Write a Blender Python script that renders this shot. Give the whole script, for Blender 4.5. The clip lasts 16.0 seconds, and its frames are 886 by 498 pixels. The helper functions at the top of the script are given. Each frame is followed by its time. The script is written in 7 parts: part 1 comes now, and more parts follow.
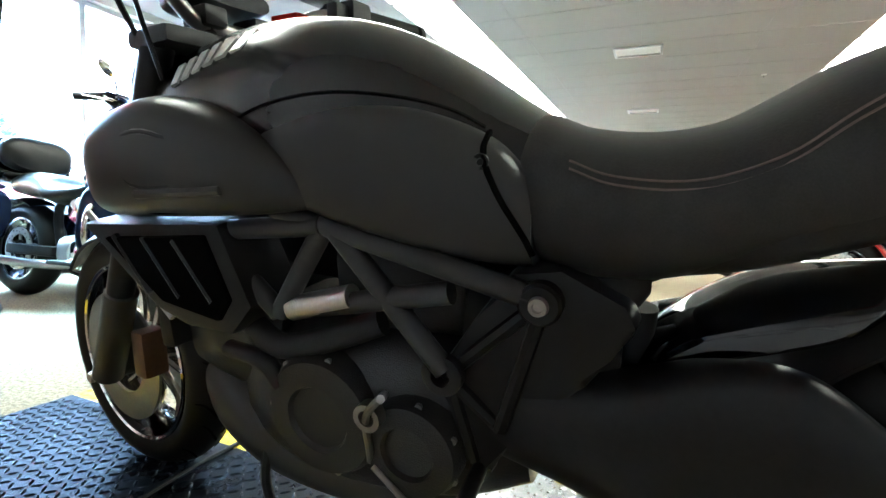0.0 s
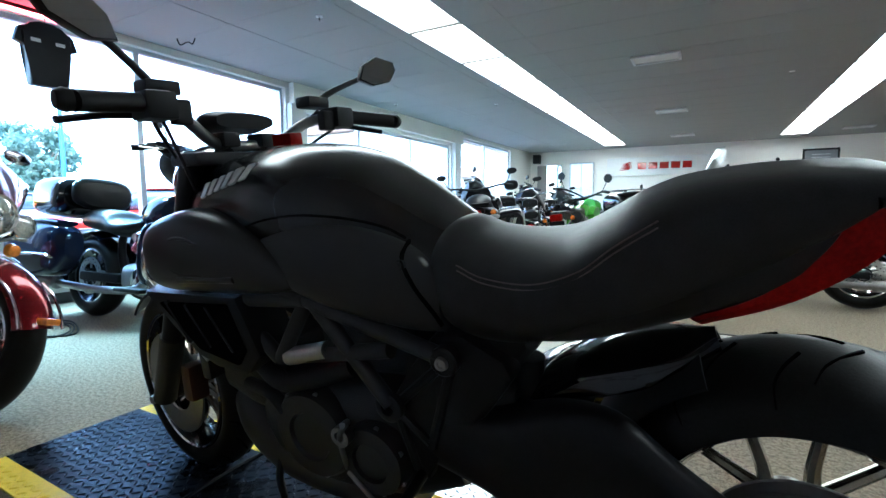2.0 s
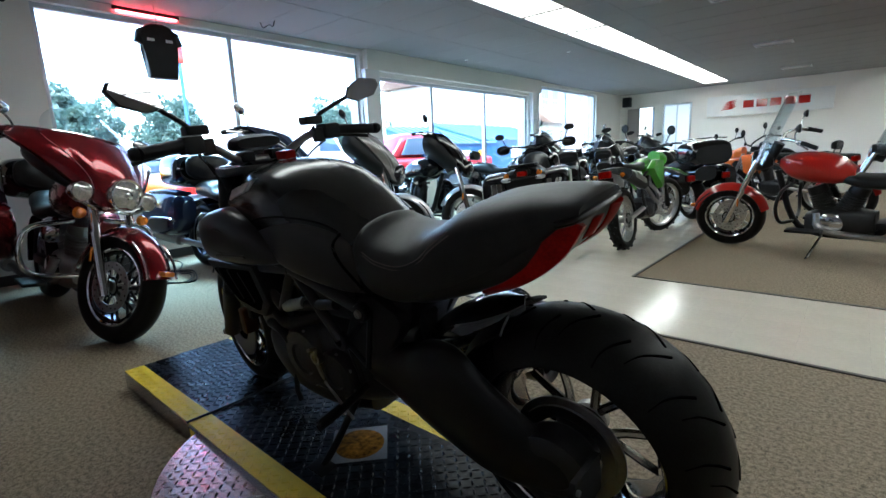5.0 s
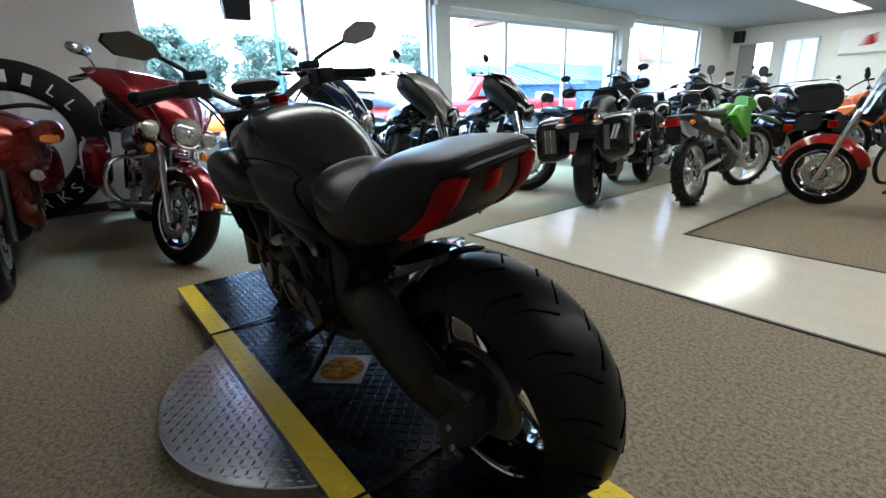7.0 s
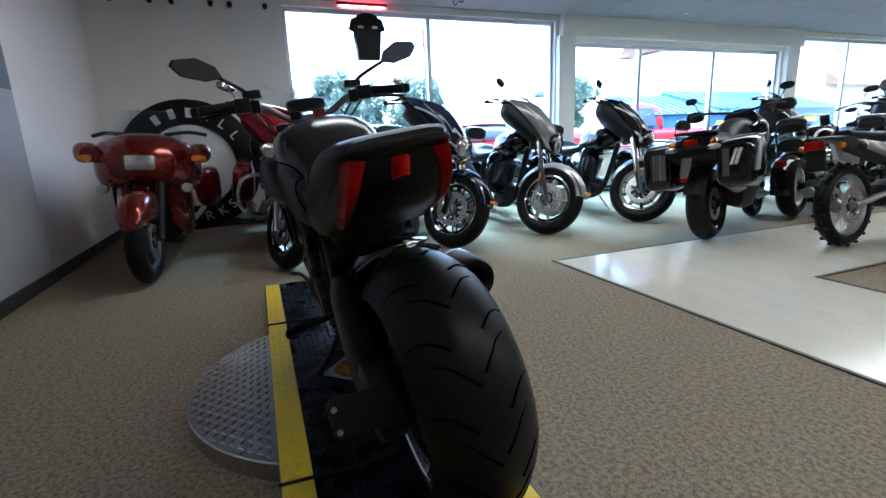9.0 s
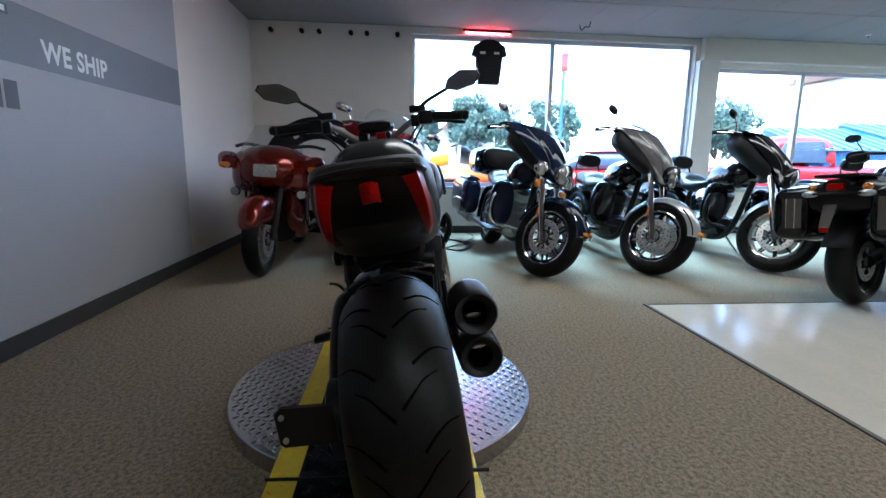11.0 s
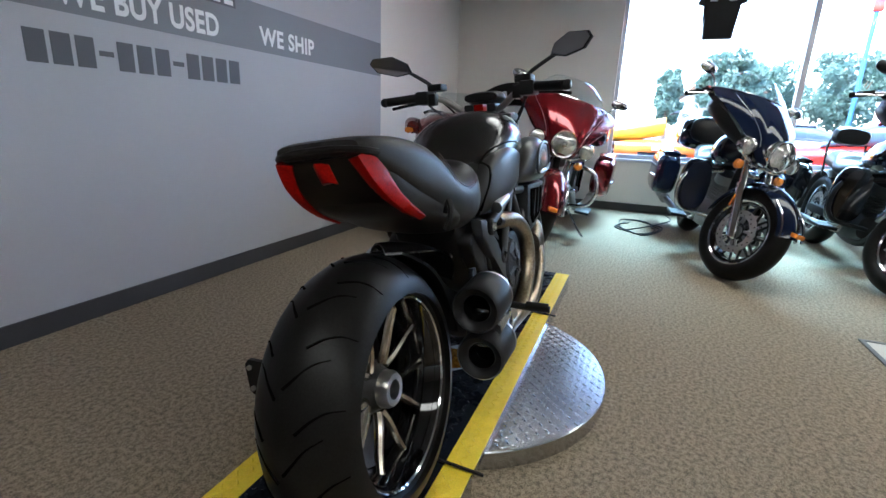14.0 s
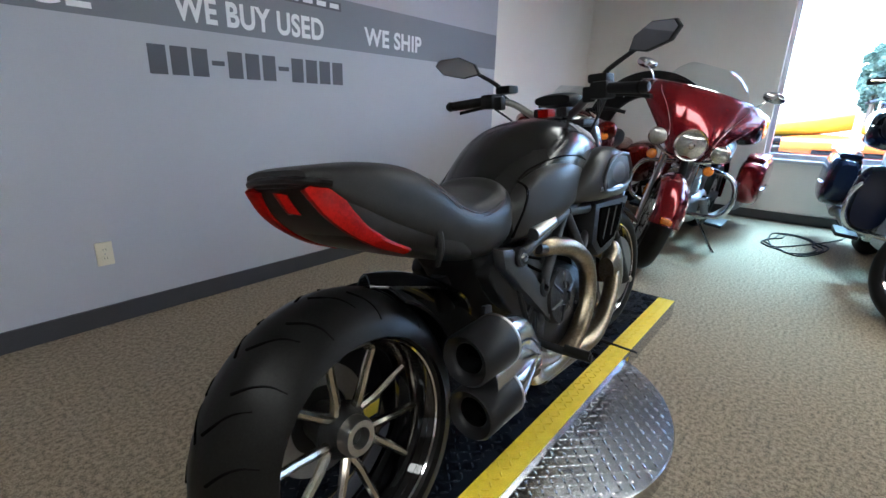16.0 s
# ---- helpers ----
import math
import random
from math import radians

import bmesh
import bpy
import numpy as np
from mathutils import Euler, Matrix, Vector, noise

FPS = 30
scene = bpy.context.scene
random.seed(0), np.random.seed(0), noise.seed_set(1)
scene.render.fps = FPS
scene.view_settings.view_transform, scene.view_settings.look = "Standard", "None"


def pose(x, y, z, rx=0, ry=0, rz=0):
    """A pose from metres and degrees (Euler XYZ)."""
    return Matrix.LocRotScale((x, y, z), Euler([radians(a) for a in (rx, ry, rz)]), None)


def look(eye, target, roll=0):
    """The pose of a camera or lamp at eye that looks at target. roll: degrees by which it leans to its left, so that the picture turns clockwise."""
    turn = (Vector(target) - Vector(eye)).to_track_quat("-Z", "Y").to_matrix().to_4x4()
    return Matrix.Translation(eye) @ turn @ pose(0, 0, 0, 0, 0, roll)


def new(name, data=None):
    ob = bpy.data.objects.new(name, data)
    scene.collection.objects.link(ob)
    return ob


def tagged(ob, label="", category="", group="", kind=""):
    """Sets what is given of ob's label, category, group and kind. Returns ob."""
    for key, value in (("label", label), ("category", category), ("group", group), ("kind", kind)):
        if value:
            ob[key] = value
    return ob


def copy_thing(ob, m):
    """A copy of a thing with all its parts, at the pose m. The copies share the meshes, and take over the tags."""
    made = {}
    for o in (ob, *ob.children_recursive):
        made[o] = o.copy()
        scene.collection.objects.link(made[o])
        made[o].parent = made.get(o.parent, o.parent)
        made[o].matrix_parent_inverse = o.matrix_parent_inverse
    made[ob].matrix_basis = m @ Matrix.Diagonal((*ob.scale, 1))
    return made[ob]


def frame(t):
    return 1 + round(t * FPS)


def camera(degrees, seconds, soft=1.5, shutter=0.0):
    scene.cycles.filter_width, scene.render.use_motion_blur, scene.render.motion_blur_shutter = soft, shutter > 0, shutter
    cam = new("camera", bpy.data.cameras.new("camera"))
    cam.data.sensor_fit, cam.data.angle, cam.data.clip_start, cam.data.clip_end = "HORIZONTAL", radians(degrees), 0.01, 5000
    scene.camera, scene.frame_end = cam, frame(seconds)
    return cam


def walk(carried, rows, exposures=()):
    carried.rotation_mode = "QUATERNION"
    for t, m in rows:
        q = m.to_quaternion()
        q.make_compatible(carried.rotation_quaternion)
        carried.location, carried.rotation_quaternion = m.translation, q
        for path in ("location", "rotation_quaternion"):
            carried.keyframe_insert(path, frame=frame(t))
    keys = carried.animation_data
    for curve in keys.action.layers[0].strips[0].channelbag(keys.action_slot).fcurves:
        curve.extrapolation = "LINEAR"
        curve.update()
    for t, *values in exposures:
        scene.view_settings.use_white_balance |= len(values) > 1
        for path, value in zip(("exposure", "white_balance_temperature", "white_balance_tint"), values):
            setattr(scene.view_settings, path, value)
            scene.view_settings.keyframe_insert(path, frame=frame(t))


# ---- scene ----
cam = camera(86.5, 16.0)
PATH = [
    (0, (0.0, 0.0, 0.775), (-0.8228, 1.8136, 0.591), 1.96),
    (0.5, (0.0601, -0.0387, 0.8072), (-0.8277, 1.7454, 0.6375), 1.85),
    (1, (0.1348, -0.0806, 0.8502), (-0.7824, 1.6889, 0.6837), 1.88),
    (1.5, (0.2037, -0.1205, 0.8916), (-0.7341, 1.6367, 0.7101), 1.44),
    (2, (0.2643, -0.1390, 0.9290), (-0.7087, 1.5988, 0.7470), -0.23),
    (2.5, (0.3657, -0.1437, 0.9586), (-0.6583, 1.5640, 0.7708), -1.34),
    (3, (0.4571, -0.1492, 0.9752), (-0.6551, 1.5043, 0.8048), -2.00),
    (5.5, (0.9437, -0.2107, 1.0957), (-0.3965, 1.1989, 0.6302), -1.98),
    (6, (1.0383, -0.1682, 1.1179), (-0.3642, 1.1564, 0.5905), -1.79),
    (6.5, (1.0855, -0.0763, 1.1089), (-0.3607, 1.185, 0.5451), -2.20),
    (7, (1.1296, 0.0285, 1.0712), (-0.3669, 1.2087, 0.4649), -1.74),
    (7.5, (1.185, 0.1332, 1.0607), (-0.375, 1.2224, 0.4442), -2.07),
    (8, (1.2738, 0.2587, 1.0327), (-0.3755, 1.2265, 0.4469), -3.22),
    (8.5, (1.3451, 0.3528, 0.9879), (-0.3974, 1.1857, 0.4683), -3.33),
    (9, (1.3825, 0.4261, 0.9639), (-0.4384, 1.1205, 0.5143), -2.33),
    (9.5, (1.3969, 0.5092, 0.96), (-0.4787, 1.0727, 0.5543), -0.84),
    (12, (1.4619, 0.9265, 0.991), (-0.4915, 0.8679, 0.5656), 1.13),
    (12.5, (1.4387, 1.025, 0.9845), (-0.4929, 0.8294, 0.5043), 1.58),
    (13, (1.3837, 1.1337, 1.0008), (-0.5207, 0.7652, 0.5134), 2.80),
    (13.5, (1.3369, 1.2118, 1.0113), (-0.5231, 0.6926, 0.4909), 3.10),
    (14, (1.2818, 1.2934, 1.0332), (-0.5141, 0.5863, 0.5092), 2.27),
    (14.5, (1.2255, 1.3801, 1.0569), (-0.4845, 0.4897, 0.525), 2.36),
    (15, (1.1622, 1.4457, 1.0778), (-0.4841, 0.4489, 0.5336), 2.34),
    (15.5, (1.0841, 1.4727, 1.0905), (-0.4839, 0.3718, 0.5167), 1.56),
    (16, (0.9661, 1.4952, 1.1116), (-0.529, 0.3042, 0.5232), 1.76),
]
walk(cam, [(t, look(eye, target, roll)) for t, eye, target, roll in PATH],
     exposures=[(0.0, 7.15, 5850, 0), (0.5, 6.65, 5450, 0), (1.0, 6.2, 5200, 0), (2.0, 5.55, 5050, 1), (3.0, 4.95, 5150, 2), (5.5, 4.95, 5550, 5), (7.5, 5.3, 5700, 6), (9.5, 5.05, 5250, 8), (12.0, 4.9, 5500, 10), (13.5, 5.25, 5650, 10), (16.0, 5.5, 5550, 9)])

# ---- world, sun, large lights ----
world = bpy.data.worlds.new("world")
scene.world = world
world.use_nodes = True
wn = world.node_tree.nodes
sky = wn.new("ShaderNodeTexSky")
sky.sky_type, sky.sun_disc = "NISHITA", False
sky.sun_elevation, sky.sun_rotation = radians(60), radians(123)
sky.air_density, sky.dust_density = 1.0, 1.5
world.node_tree.links.new(sky.outputs["Color"], wn["Background"].inputs["Color"])
wn["Background"].inputs["Strength"].default_value = 0.07

sun = new("sun", bpy.data.lights.new("sun", "SUN"))
sun.data.energy, sun.data.angle, sun.data.color = 0.5, radians(12), (1.0, 0.96, 0.9)
sun.matrix_world = look((0, 0, 30), (-14, 9, 0))

CEIL, WX, SY, FY, EX = 2.75, -5.22, -1.155, 16.0, 7.5


# ---- materials ----


def surf(name, base, rough=0.5, metal=0.0, var=0.12, scale=8.0, bump=0.0, bscale=120.0, coat=0.0, second=None, spec=0.5, blotch=0.0):
    """A node material: base colour with coarse and fine variation, roughness variation and fine relief."""
    m = bpy.data.materials.new(name)
    m.use_nodes = True
    nt, n = m.node_tree, m.node_tree.nodes
    b = n["Principled BSDF"]
    tc = n.new("ShaderNodeTexCoord")
    co = tc.outputs["Object"]
    n1, n2 = n.new("ShaderNodeTexNoise"), n.new("ShaderNodeTexNoise")
    n1.inputs["Scale"].default_value, n1.inputs["Detail"].default_value = scale, 4
    n2.inputs["Scale"].default_value, n2.inputs["Detail"].default_value = bscale, 3
    nt.links.new(co, n1.inputs["Vector"])
    nt.links.new(co, n2.inputs["Vector"])
    add = n.new("ShaderNodeMath")
    add.operation = "ADD"
    half = n.new("ShaderNodeMath")
    half.operation, half.inputs[1].default_value = "MULTIPLY", 0.5
    nt.links.new(n1.outputs["Fac"], add.inputs[0])
    nt.links.new(n2.outputs["Fac"], add.inputs[1])
    nt.links.new(add.outputs[0], half.inputs[0])
    ramp = n.new("ShaderNodeValToRGB")
    ramp.color_ramp.elements[0].position, ramp.color_ramp.elements[1].position = 0.33, 0.67
    c2 = second or tuple(min(1, c * (1 + var)) for c in base)
    c1 = tuple(c * (1 - var) for c in base)
    ramp.color_ramp.elements[0].color, ramp.color_ramp.elements[1].color = (*c1, 1), (*c2, 1)
    nt.links.new(half.outputs[0], ramp.inputs["Fac"])
    nt.links.new(ramp.outputs["Color"], b.inputs["Base Color"])
    mr = n.new("ShaderNodeMapRange")
    mr.inputs["To Min"].default_value, mr.inputs["To Max"].default_value = rough * (0.85 - blotch), min(1, rough * (1.15 + blotch))
    nt.links.new(n1.outputs["Fac"], mr.inputs["Value"])
    nt.links.new(mr.outputs["Result"], b.inputs["Roughness"])
    b.inputs["Metallic"].default_value = metal
    b.inputs["Specular IOR Level"].default_value = spec
    if coat:
        b.inputs["Coat Weight"].default_value, b.inputs["Coat Roughness"].default_value = coat, 0.05
    if bump:
        bp = n.new("ShaderNodeBump")
        bp.inputs["Strength"].default_value, bp.inputs["Distance"].default_value = bump, 0.004
        nt.links.new(n2.outputs["Fac"], bp.inputs["Height"])
        nt.links.new(bp.outputs["Normal"], b.inputs["Normal"])
    return m


def glow(name, color, strength):
    m = bpy.data.materials.new(name)
    m.use_nodes = True
    b = m.node_tree.nodes["Principled BSDF"]
    b.inputs["Base Color"].default_value = (0.8, 0.8, 0.8, 1)
    b.inputs["Emission Color"].default_value, b.inputs["Emission Strength"].default_value = (*color, 1), strength
    return m


def glassy(name, color=(1, 1, 1), rough=0.0):
    """Thin clear pane: mostly see-through, with a glossy skin."""
    m = bpy.data.materials.new(name)
    m.use_nodes = True
    nt, n = m.node_tree, m.node_tree.nodes
    n.remove(n["Principled BSDF"])
    tr, gl, mx, fr = n.new("ShaderNodeBsdfTransparent"), n.new("ShaderNodeBsdfGlossy"), n.new("ShaderNodeMixShader"), n.new("ShaderNodeLayerWeight")
    tr.inputs["Color"].default_value = (*color, 1)
    gl.inputs["Roughness"].default_value = rough
    fr.inputs["Blend"].default_value = 0.5
    pw, ml = n.new("ShaderNodeMath"), n.new("ShaderNodeMath")
    pw.operation, pw.inputs[1].default_value = "POWER", 4.0
    ml.operation, ml.inputs[1].default_value, ml.inputs[2].default_value = "MULTIPLY_ADD", 0.7, 0.02
    nt.links.new(fr.outputs["Facing"], pw.inputs[0])
    nt.links.new(pw.outputs[0], ml.inputs[0])
    nt.links.new(ml.outputs[0], mx.inputs[0])
    nt.links.new(tr.outputs[0], mx.inputs[1])
    nt.links.new(gl.outputs[0], mx.inputs[2])
    nt.links.new(mx.outputs[0], n["Material Output"].inputs["Surface"])
    return m


M = {}
M["wall"] = surf("wall_paint", (0.82, 0.785, 0.735), 0.75, var=0.03, scale=1.5, bump=0.12, bscale=260)
M["panel"] = surf("grey_wall_vinyl", (0.405, 0.405, 0.44), 0.55, var=0.03, scale=2, bump=0.1, bscale=260)
M["stripe"] = surf("dark_grey_vinyl", (0.16, 0.165, 0.185), 0.5, var=0.04, scale=3)
M["letter_white"] = surf("white_vinyl", (0.78, 0.78, 0.78), 0.5, var=0.02)
M["letter_dark"] = surf("charcoal_vinyl", (0.06, 0.06, 0.07), 0.5, var=0.05)
# mid-grey in place of off-white: the ceiling's dim light is in the colour
M["ceiling"] = surf("ceiling_dimmed_grey", (0.30, 0.297, 0.292), 0.8, var=0.03, scale=1.2, bump=0.15, bscale=300)
M["base"] = surf("baseboard_rubber", (0.045, 0.045, 0.048), 0.5, var=0.1)
M["carpet"] = surf("grey_brown_carpet", (0.255, 0.205, 0.145), 0.95, var=0.48, scale=62, bump=0.45, bscale=210, second=(0.315, 0.258, 0.184), spec=0.1)
cr = M["carpet"].node_tree.nodes["Color Ramp"].color_ramp
cr.elements[0].position, cr.elements[1].position = 0.41, 0.56
M["tile"] = surf("polished_floor_tile", (0.64, 0.585, 0.485), 0.16, var=0.05, scale=2.5, bump=0.02, bscale=60, blotch=0.3)
M["trim_metal"] = surf("dull_floor_trim", (0.10, 0.09, 0.08), 0.5, metal=0.3)
M["alu"] = surf("anodised_window_frame", (0.55, 0.57, 0.60), 0.4, metal=0.6, var=0.05)
M["white"] = surf("white_painted_wood", (0.74, 0.74, 0.74), 0.5, var=0.03)
M["glass"] = glassy("window_glass")
M["screen"] = glassy("clear_windscreen", (0.93, 0.96, 0.97))
M["smoke"] = glassy("smoked_windscreen", (0.35, 0.37, 0.40))
M["light_panel"] = glow("fluorescent_diffuser", (1.0, 0.945, 0.80), 0.27)
M["matt_black"] = surf("matt_black_paint", (0.031, 0.0298, 0.0288), 0.31, var=0.05, scale=2.5, bscale=40, spec=0.22)
M["tank_black"] = surf("satin_clear_black_paint", (0.016, 0.0155, 0.015), 0.19, var=0.05, scale=2.5, bscale=40, spec=0.42)
M["satin_black"] = surf("satin_black_paint", (0.012, 0.012, 0.013), 0.34, var=0.15, scale=40, spec=0.16)
M["gloss_black"] = surf("gloss_black_paint", (0.006, 0.006, 0.007), 0.12, var=0.1, coat=1.0, spec=0.05)
M["plastic"] = surf("black_plastic", (0.011, 0.011, 0.0115), 0.46, var=0.2, scale=50, bump=0.15, bscale=600, spec=0.2)
M["leather"] = surf("black_seat_vinyl", (0.026, 0.0248, 0.024), 0.38, var=0.2, scale=30, bump=0.12, bscale=420, spec=0.15)
M["seat_vinyl"] = surf("black_touring_seat_vinyl", (0.010, 0.010, 0.010), 0.35, var=0.2, scale=30, bump=0.12, bscale=420, spec=0.2)
M["rubber"] = surf("tyre_rubber", (0.0075, 0.0072, 0.0068), 0.40, var=0.4, scale=14, bump=0.07, bscale=250, spec=0.13, blotch=0.25)
M["frame_metal"] = surf("dark_frame_paint", (0.024, 0.024, 0.025), 0.4, var=0.1, scale=40, spec=0.3)
M["cast"] = surf("cast_engine_metal", (0.025, 0.025, 0.026), 0.42, metal=0.5, var=0.2, scale=30, bump=0.3, bscale=400)
M["alloy"] = surf("machined_alloy", (0.45, 0.44, 0.42), 0.3, metal=1.0, var=0.1)
M["chrome"] = surf("chrome", (0.62, 0.62, 0.63), 0.07, metal=1.0, var=0.02)
M["rotor"] = surf("polished_brake_rotor", (0.60, 0.59, 0.57), 0.32, metal=0.9, var=0.08, scale=40)
M["steel"] = surf("brushed_steel", (0.33, 0.32, 0.315), 0.36, metal=1.0, var=0.1, scale=40)
M["titan"] = surf("heat_tinted_exhaust", (0.26, 0.19, 0.11), 0.3, metal=1.0, var=0.35, scale=12, second=(0.36, 0.31, 0.24))
M["bronze"] = surf("bronze_caliper", (0.10, 0.05, 0.03), 0.4, metal=0.7)
M["red_lens"] = surf("red_lens", (0.27, 0.004, 0.002), 0.30, var=0.35, scale=25, bscale=160, coat=0.03, spec=0.06)
M["amber"] = surf("amber_lens", (0.75, 0.22, 0.02), 0.15, var=0.15, scale=60, coat=0.6)
M["lamp_glass"] = surf("headlamp_glass", (0.6, 0.6, 0.58), 0.08, metal=0.7, var=0.3, scale=60, coat=1.0)
M["mirror"] = surf("mirror_glass", (0.42, 0.42, 0.43), 0.02, metal=1.0, var=0.01)
M["maroon"] = surf("maroon_metallic_paint", (0.16, 0.006, 0.010), 0.26, metal=0.6, var=0.12, scale=60, coat=0.9, spec=0.1)
M["copper_red"] = surf("copper_red_paint", (0.16, 0.012, 0.005), 0.26, metal=0.6, var=0.12, scale=60, coat=0.8, spec=0.1)
M["bright_red"] = surf("bright_red_paint", (0.36, 0.010, 0.006), 0.3, var=0.08, coat=1.0, spec=0.2)
M["navy"] = surf("navy_metallic_paint", (0.006, 0.010, 0.026), 0.15, var=0.1, coat=0.55, spec=0.03)
M["grey_paint"] = surf("charcoal_metallic_paint", (0.125, 0.118, 0.113), 0.36, metal=0.3, var=0.1, coat=0.5, spec=0.15)
M["case_grey"] = surf("warm_grey_case_panel", (0.085, 0.075, 0.068), 0.45, var=0.08, spec=0.3)
M["silver"] = surf("silver_paint", (0.4, 0.4, 0.4), 0.3, metal=0.6, var=0.08, coat=0.6)
M["green"] = surf("lime_green_plastic", (0.10, 0.42, 0.02), 0.3, var=0.1, coat=0.4)
M["orange"] = surf("orange_plastic", (0.75, 0.16, 0.02), 0.35, var=0.1, coat=0.3)
M["yellow"] = surf("safety_yellow_paint", (0.82, 0.58, 0.012), 0.5, var=0.12, scale=25, bump=0.15, bscale=200, second=(0.88, 0.65, 0.03))
M["black_plate"] = surf("black_painted_tread_plate", (0.007, 0.0095, 0.015), 0.28, var=0.3, scale=14, bump=0.1, bscale=160, blotch=0.25, spec=0.07)
M["alu_plate"] = surf("aluminium_tread_plate", (0.50, 0.51, 0.52), 0.21, metal=1.0, var=0.06, scale=6, bump=0.05, bscale=300, blotch=0.1)

# ---- mesh helpers ----


def link(name, bm, material, parent=None, label="", smooth=True, m=None):
    if m is not None:
        bmesh.ops.transform(bm, matrix=m, verts=bm.verts)
    bmesh.ops.recalc_face_normals(bm, faces=bm.faces)
    me = bpy.data.meshes.new(name)
    bm.to_mesh(me)
    bm.free()
    if smooth:
        me.shade_smooth()
        me.set_sharp_from_angle(angle=radians(42))
    me.materials.append(material)
    ob = new(name, me)
    if parent is not None:
        ob.parent = parent
    if label:
        ob["label"] = label
    return ob


def part(name, bm, material, parent, label="", m=None, smooth=True):
    return link(name, bm, material, parent, label, smooth, m)


def thing(name, m, label, category, group="", kind=""):
    ob = new(name)
    ob.empty_display_size = 0.1
    ob.matrix_basis = m
    return tagged(ob, label, category, group, kind)


def box(x0, x1, y0, y1, z0, z1, bevel=0.0, seg=2):
    bm = bmesh.new()
    bmesh.ops.create_cube(bm, size=1)
    bmesh.ops.transform(bm, matrix=Matrix.Translation(((x0 + x1) / 2, (y0 + y1) / 2, (z0 + z1) / 2)) @ Matrix.Diagonal((x1 - x0, y1 - y0, z1 - z0, 1)), verts=bm.verts)
    if bevel:
        bmesh.ops.bevel(bm, geom=bm.edges[:], offset=bevel, segments=seg, affect="EDGES", profile=0.6)
    return bm


def merge(*bms):
    out = bmesh.new()
    me = bpy.data.meshes.new("tmp")
    for b in bms:
        b.to_mesh(me)
        out.from_mesh(me)
        b.free()
    bpy.data.meshes.remove(me)
    return out


def skin(rings, closed=True, caps=True):
    bm = bmesh.new()
    rows = [[bm.verts.new(p) for p in r] for r in rings]
    n = len(rows[0])
    for a, b in zip(rows, rows[1:]):
        for i in range(n if closed else n - 1):
            j = (i + 1) % n
            bm.faces.new((a[i], a[j], b[j], b[i]))
    if caps and closed:
        bm.faces.new(rows[0][::-1])
        bm.faces.new(rows[-1])
    return bm


def spline(pts, k=6):
    """Catmull-Rom through tuples of any length."""
    if len(pts) < 3:
        return [tuple(p) for p in pts]
    P = [np.array(p, float) for p in pts]
    P = [2 * P[0] - P[1]] + P + [2 * P[-1] - P[-2]]
    out = []
    for i in range(1, len(P) - 2):
        for s in range(k):
            t = s / k
            a, b, c, d = P[i - 1], P[i], P[i + 1], P[i + 2]
            out.append(tuple(0.5 * (2 * b + (c - a) * t + (2 * a - 5 * b + 4 * c - d) * t * t + (3 * b - a - 3 * c + d) * t ** 3)))
    out.append(tuple(P[-2]))
    return out


def tube(pts, r, k=5, seg=10, smooth=True, r1=None):
    """A round tube along a smooth line, from radius r to r1."""
    line = [Vector(p) for p in (spline(pts, k) if smooth and len(pts) > 2 else pts)]
    rings, up = [], None
    for i, p in enumerate(line):
        d = (line[min(i + 1, len(line) - 1)] - line[max(i - 1, 0)]).normalized()
        if up is None:
            up = Vector((0, 0, 1)) if abs(d.z) < 0.9 else Vector((1, 0, 0))
        side = d.cross(up).normalized()
        up = side.cross(d).normalized()
        f = i / max(1, len(line) - 1)
        rad = r if r1 is None else r + (r1 - r) * f
        rings.append([p + rad * (math.cos(a) * side + math.sin(a) * up) for a in (2 * math.pi * q / seg for q in range(seg))])
    return skin(rings)


def lathe(profile, seg=40, axis="Y", at=(0, 0, 0)):
    """Turns (radius, along) pairs round an axis."""
    bm = bmesh.new()
    rows = []
    for r, h in profile:
        row = []
        for i in range(seg):
            a = 2 * math.pi * i / seg
            c, s = r * math.cos(a), r * math.sin(a)
            p = {"Y": (c, h, s), "Z": (c, s, h), "X": (h, c, s)}[axis]
            row.append(bm.verts.new((p[0] + at[0], p[1] + at[1], p[2] + at[2])))
        rows.append(row)
    for a, b in zip(rows, rows[1:]):
        for i in range(seg):
            j = (i + 1) % seg
            bm.faces.new((a[i], a[j], b[j], b[i]))
    if profile[0] != profile[-1]:
        bm.faces.new(rows[0][::-1])
        bm.faces.new(rows[-1])
    else:
        bmesh.ops.remove_doubles(bm, verts=bm.verts, dist=1e-6)
    return bm


def hull(sections, n=28, k=5):
    """A closed form along x: sections of (x, y centre, half width, top, bottom, exponent)."""
    rings = []
    for x, yc, w, zt, zb, e in spline(sections, k):
        w, zc, h = max(w, 0.002), (zt + zb) / 2, max((zt - zb) / 2, 0.002)
        ring = []
        for i in range(n):
            a = 2 * math.pi * (i + 0.5) / n
            c, s = math.cos(a), math.sin(a)
            ring.append((x, yc + w * math.copysign(abs(c) ** (2 / e), c), zc + h * math.copysign(abs(s) ** (2 / e), s)))
        rings.append(ring)
    return skin(rings)


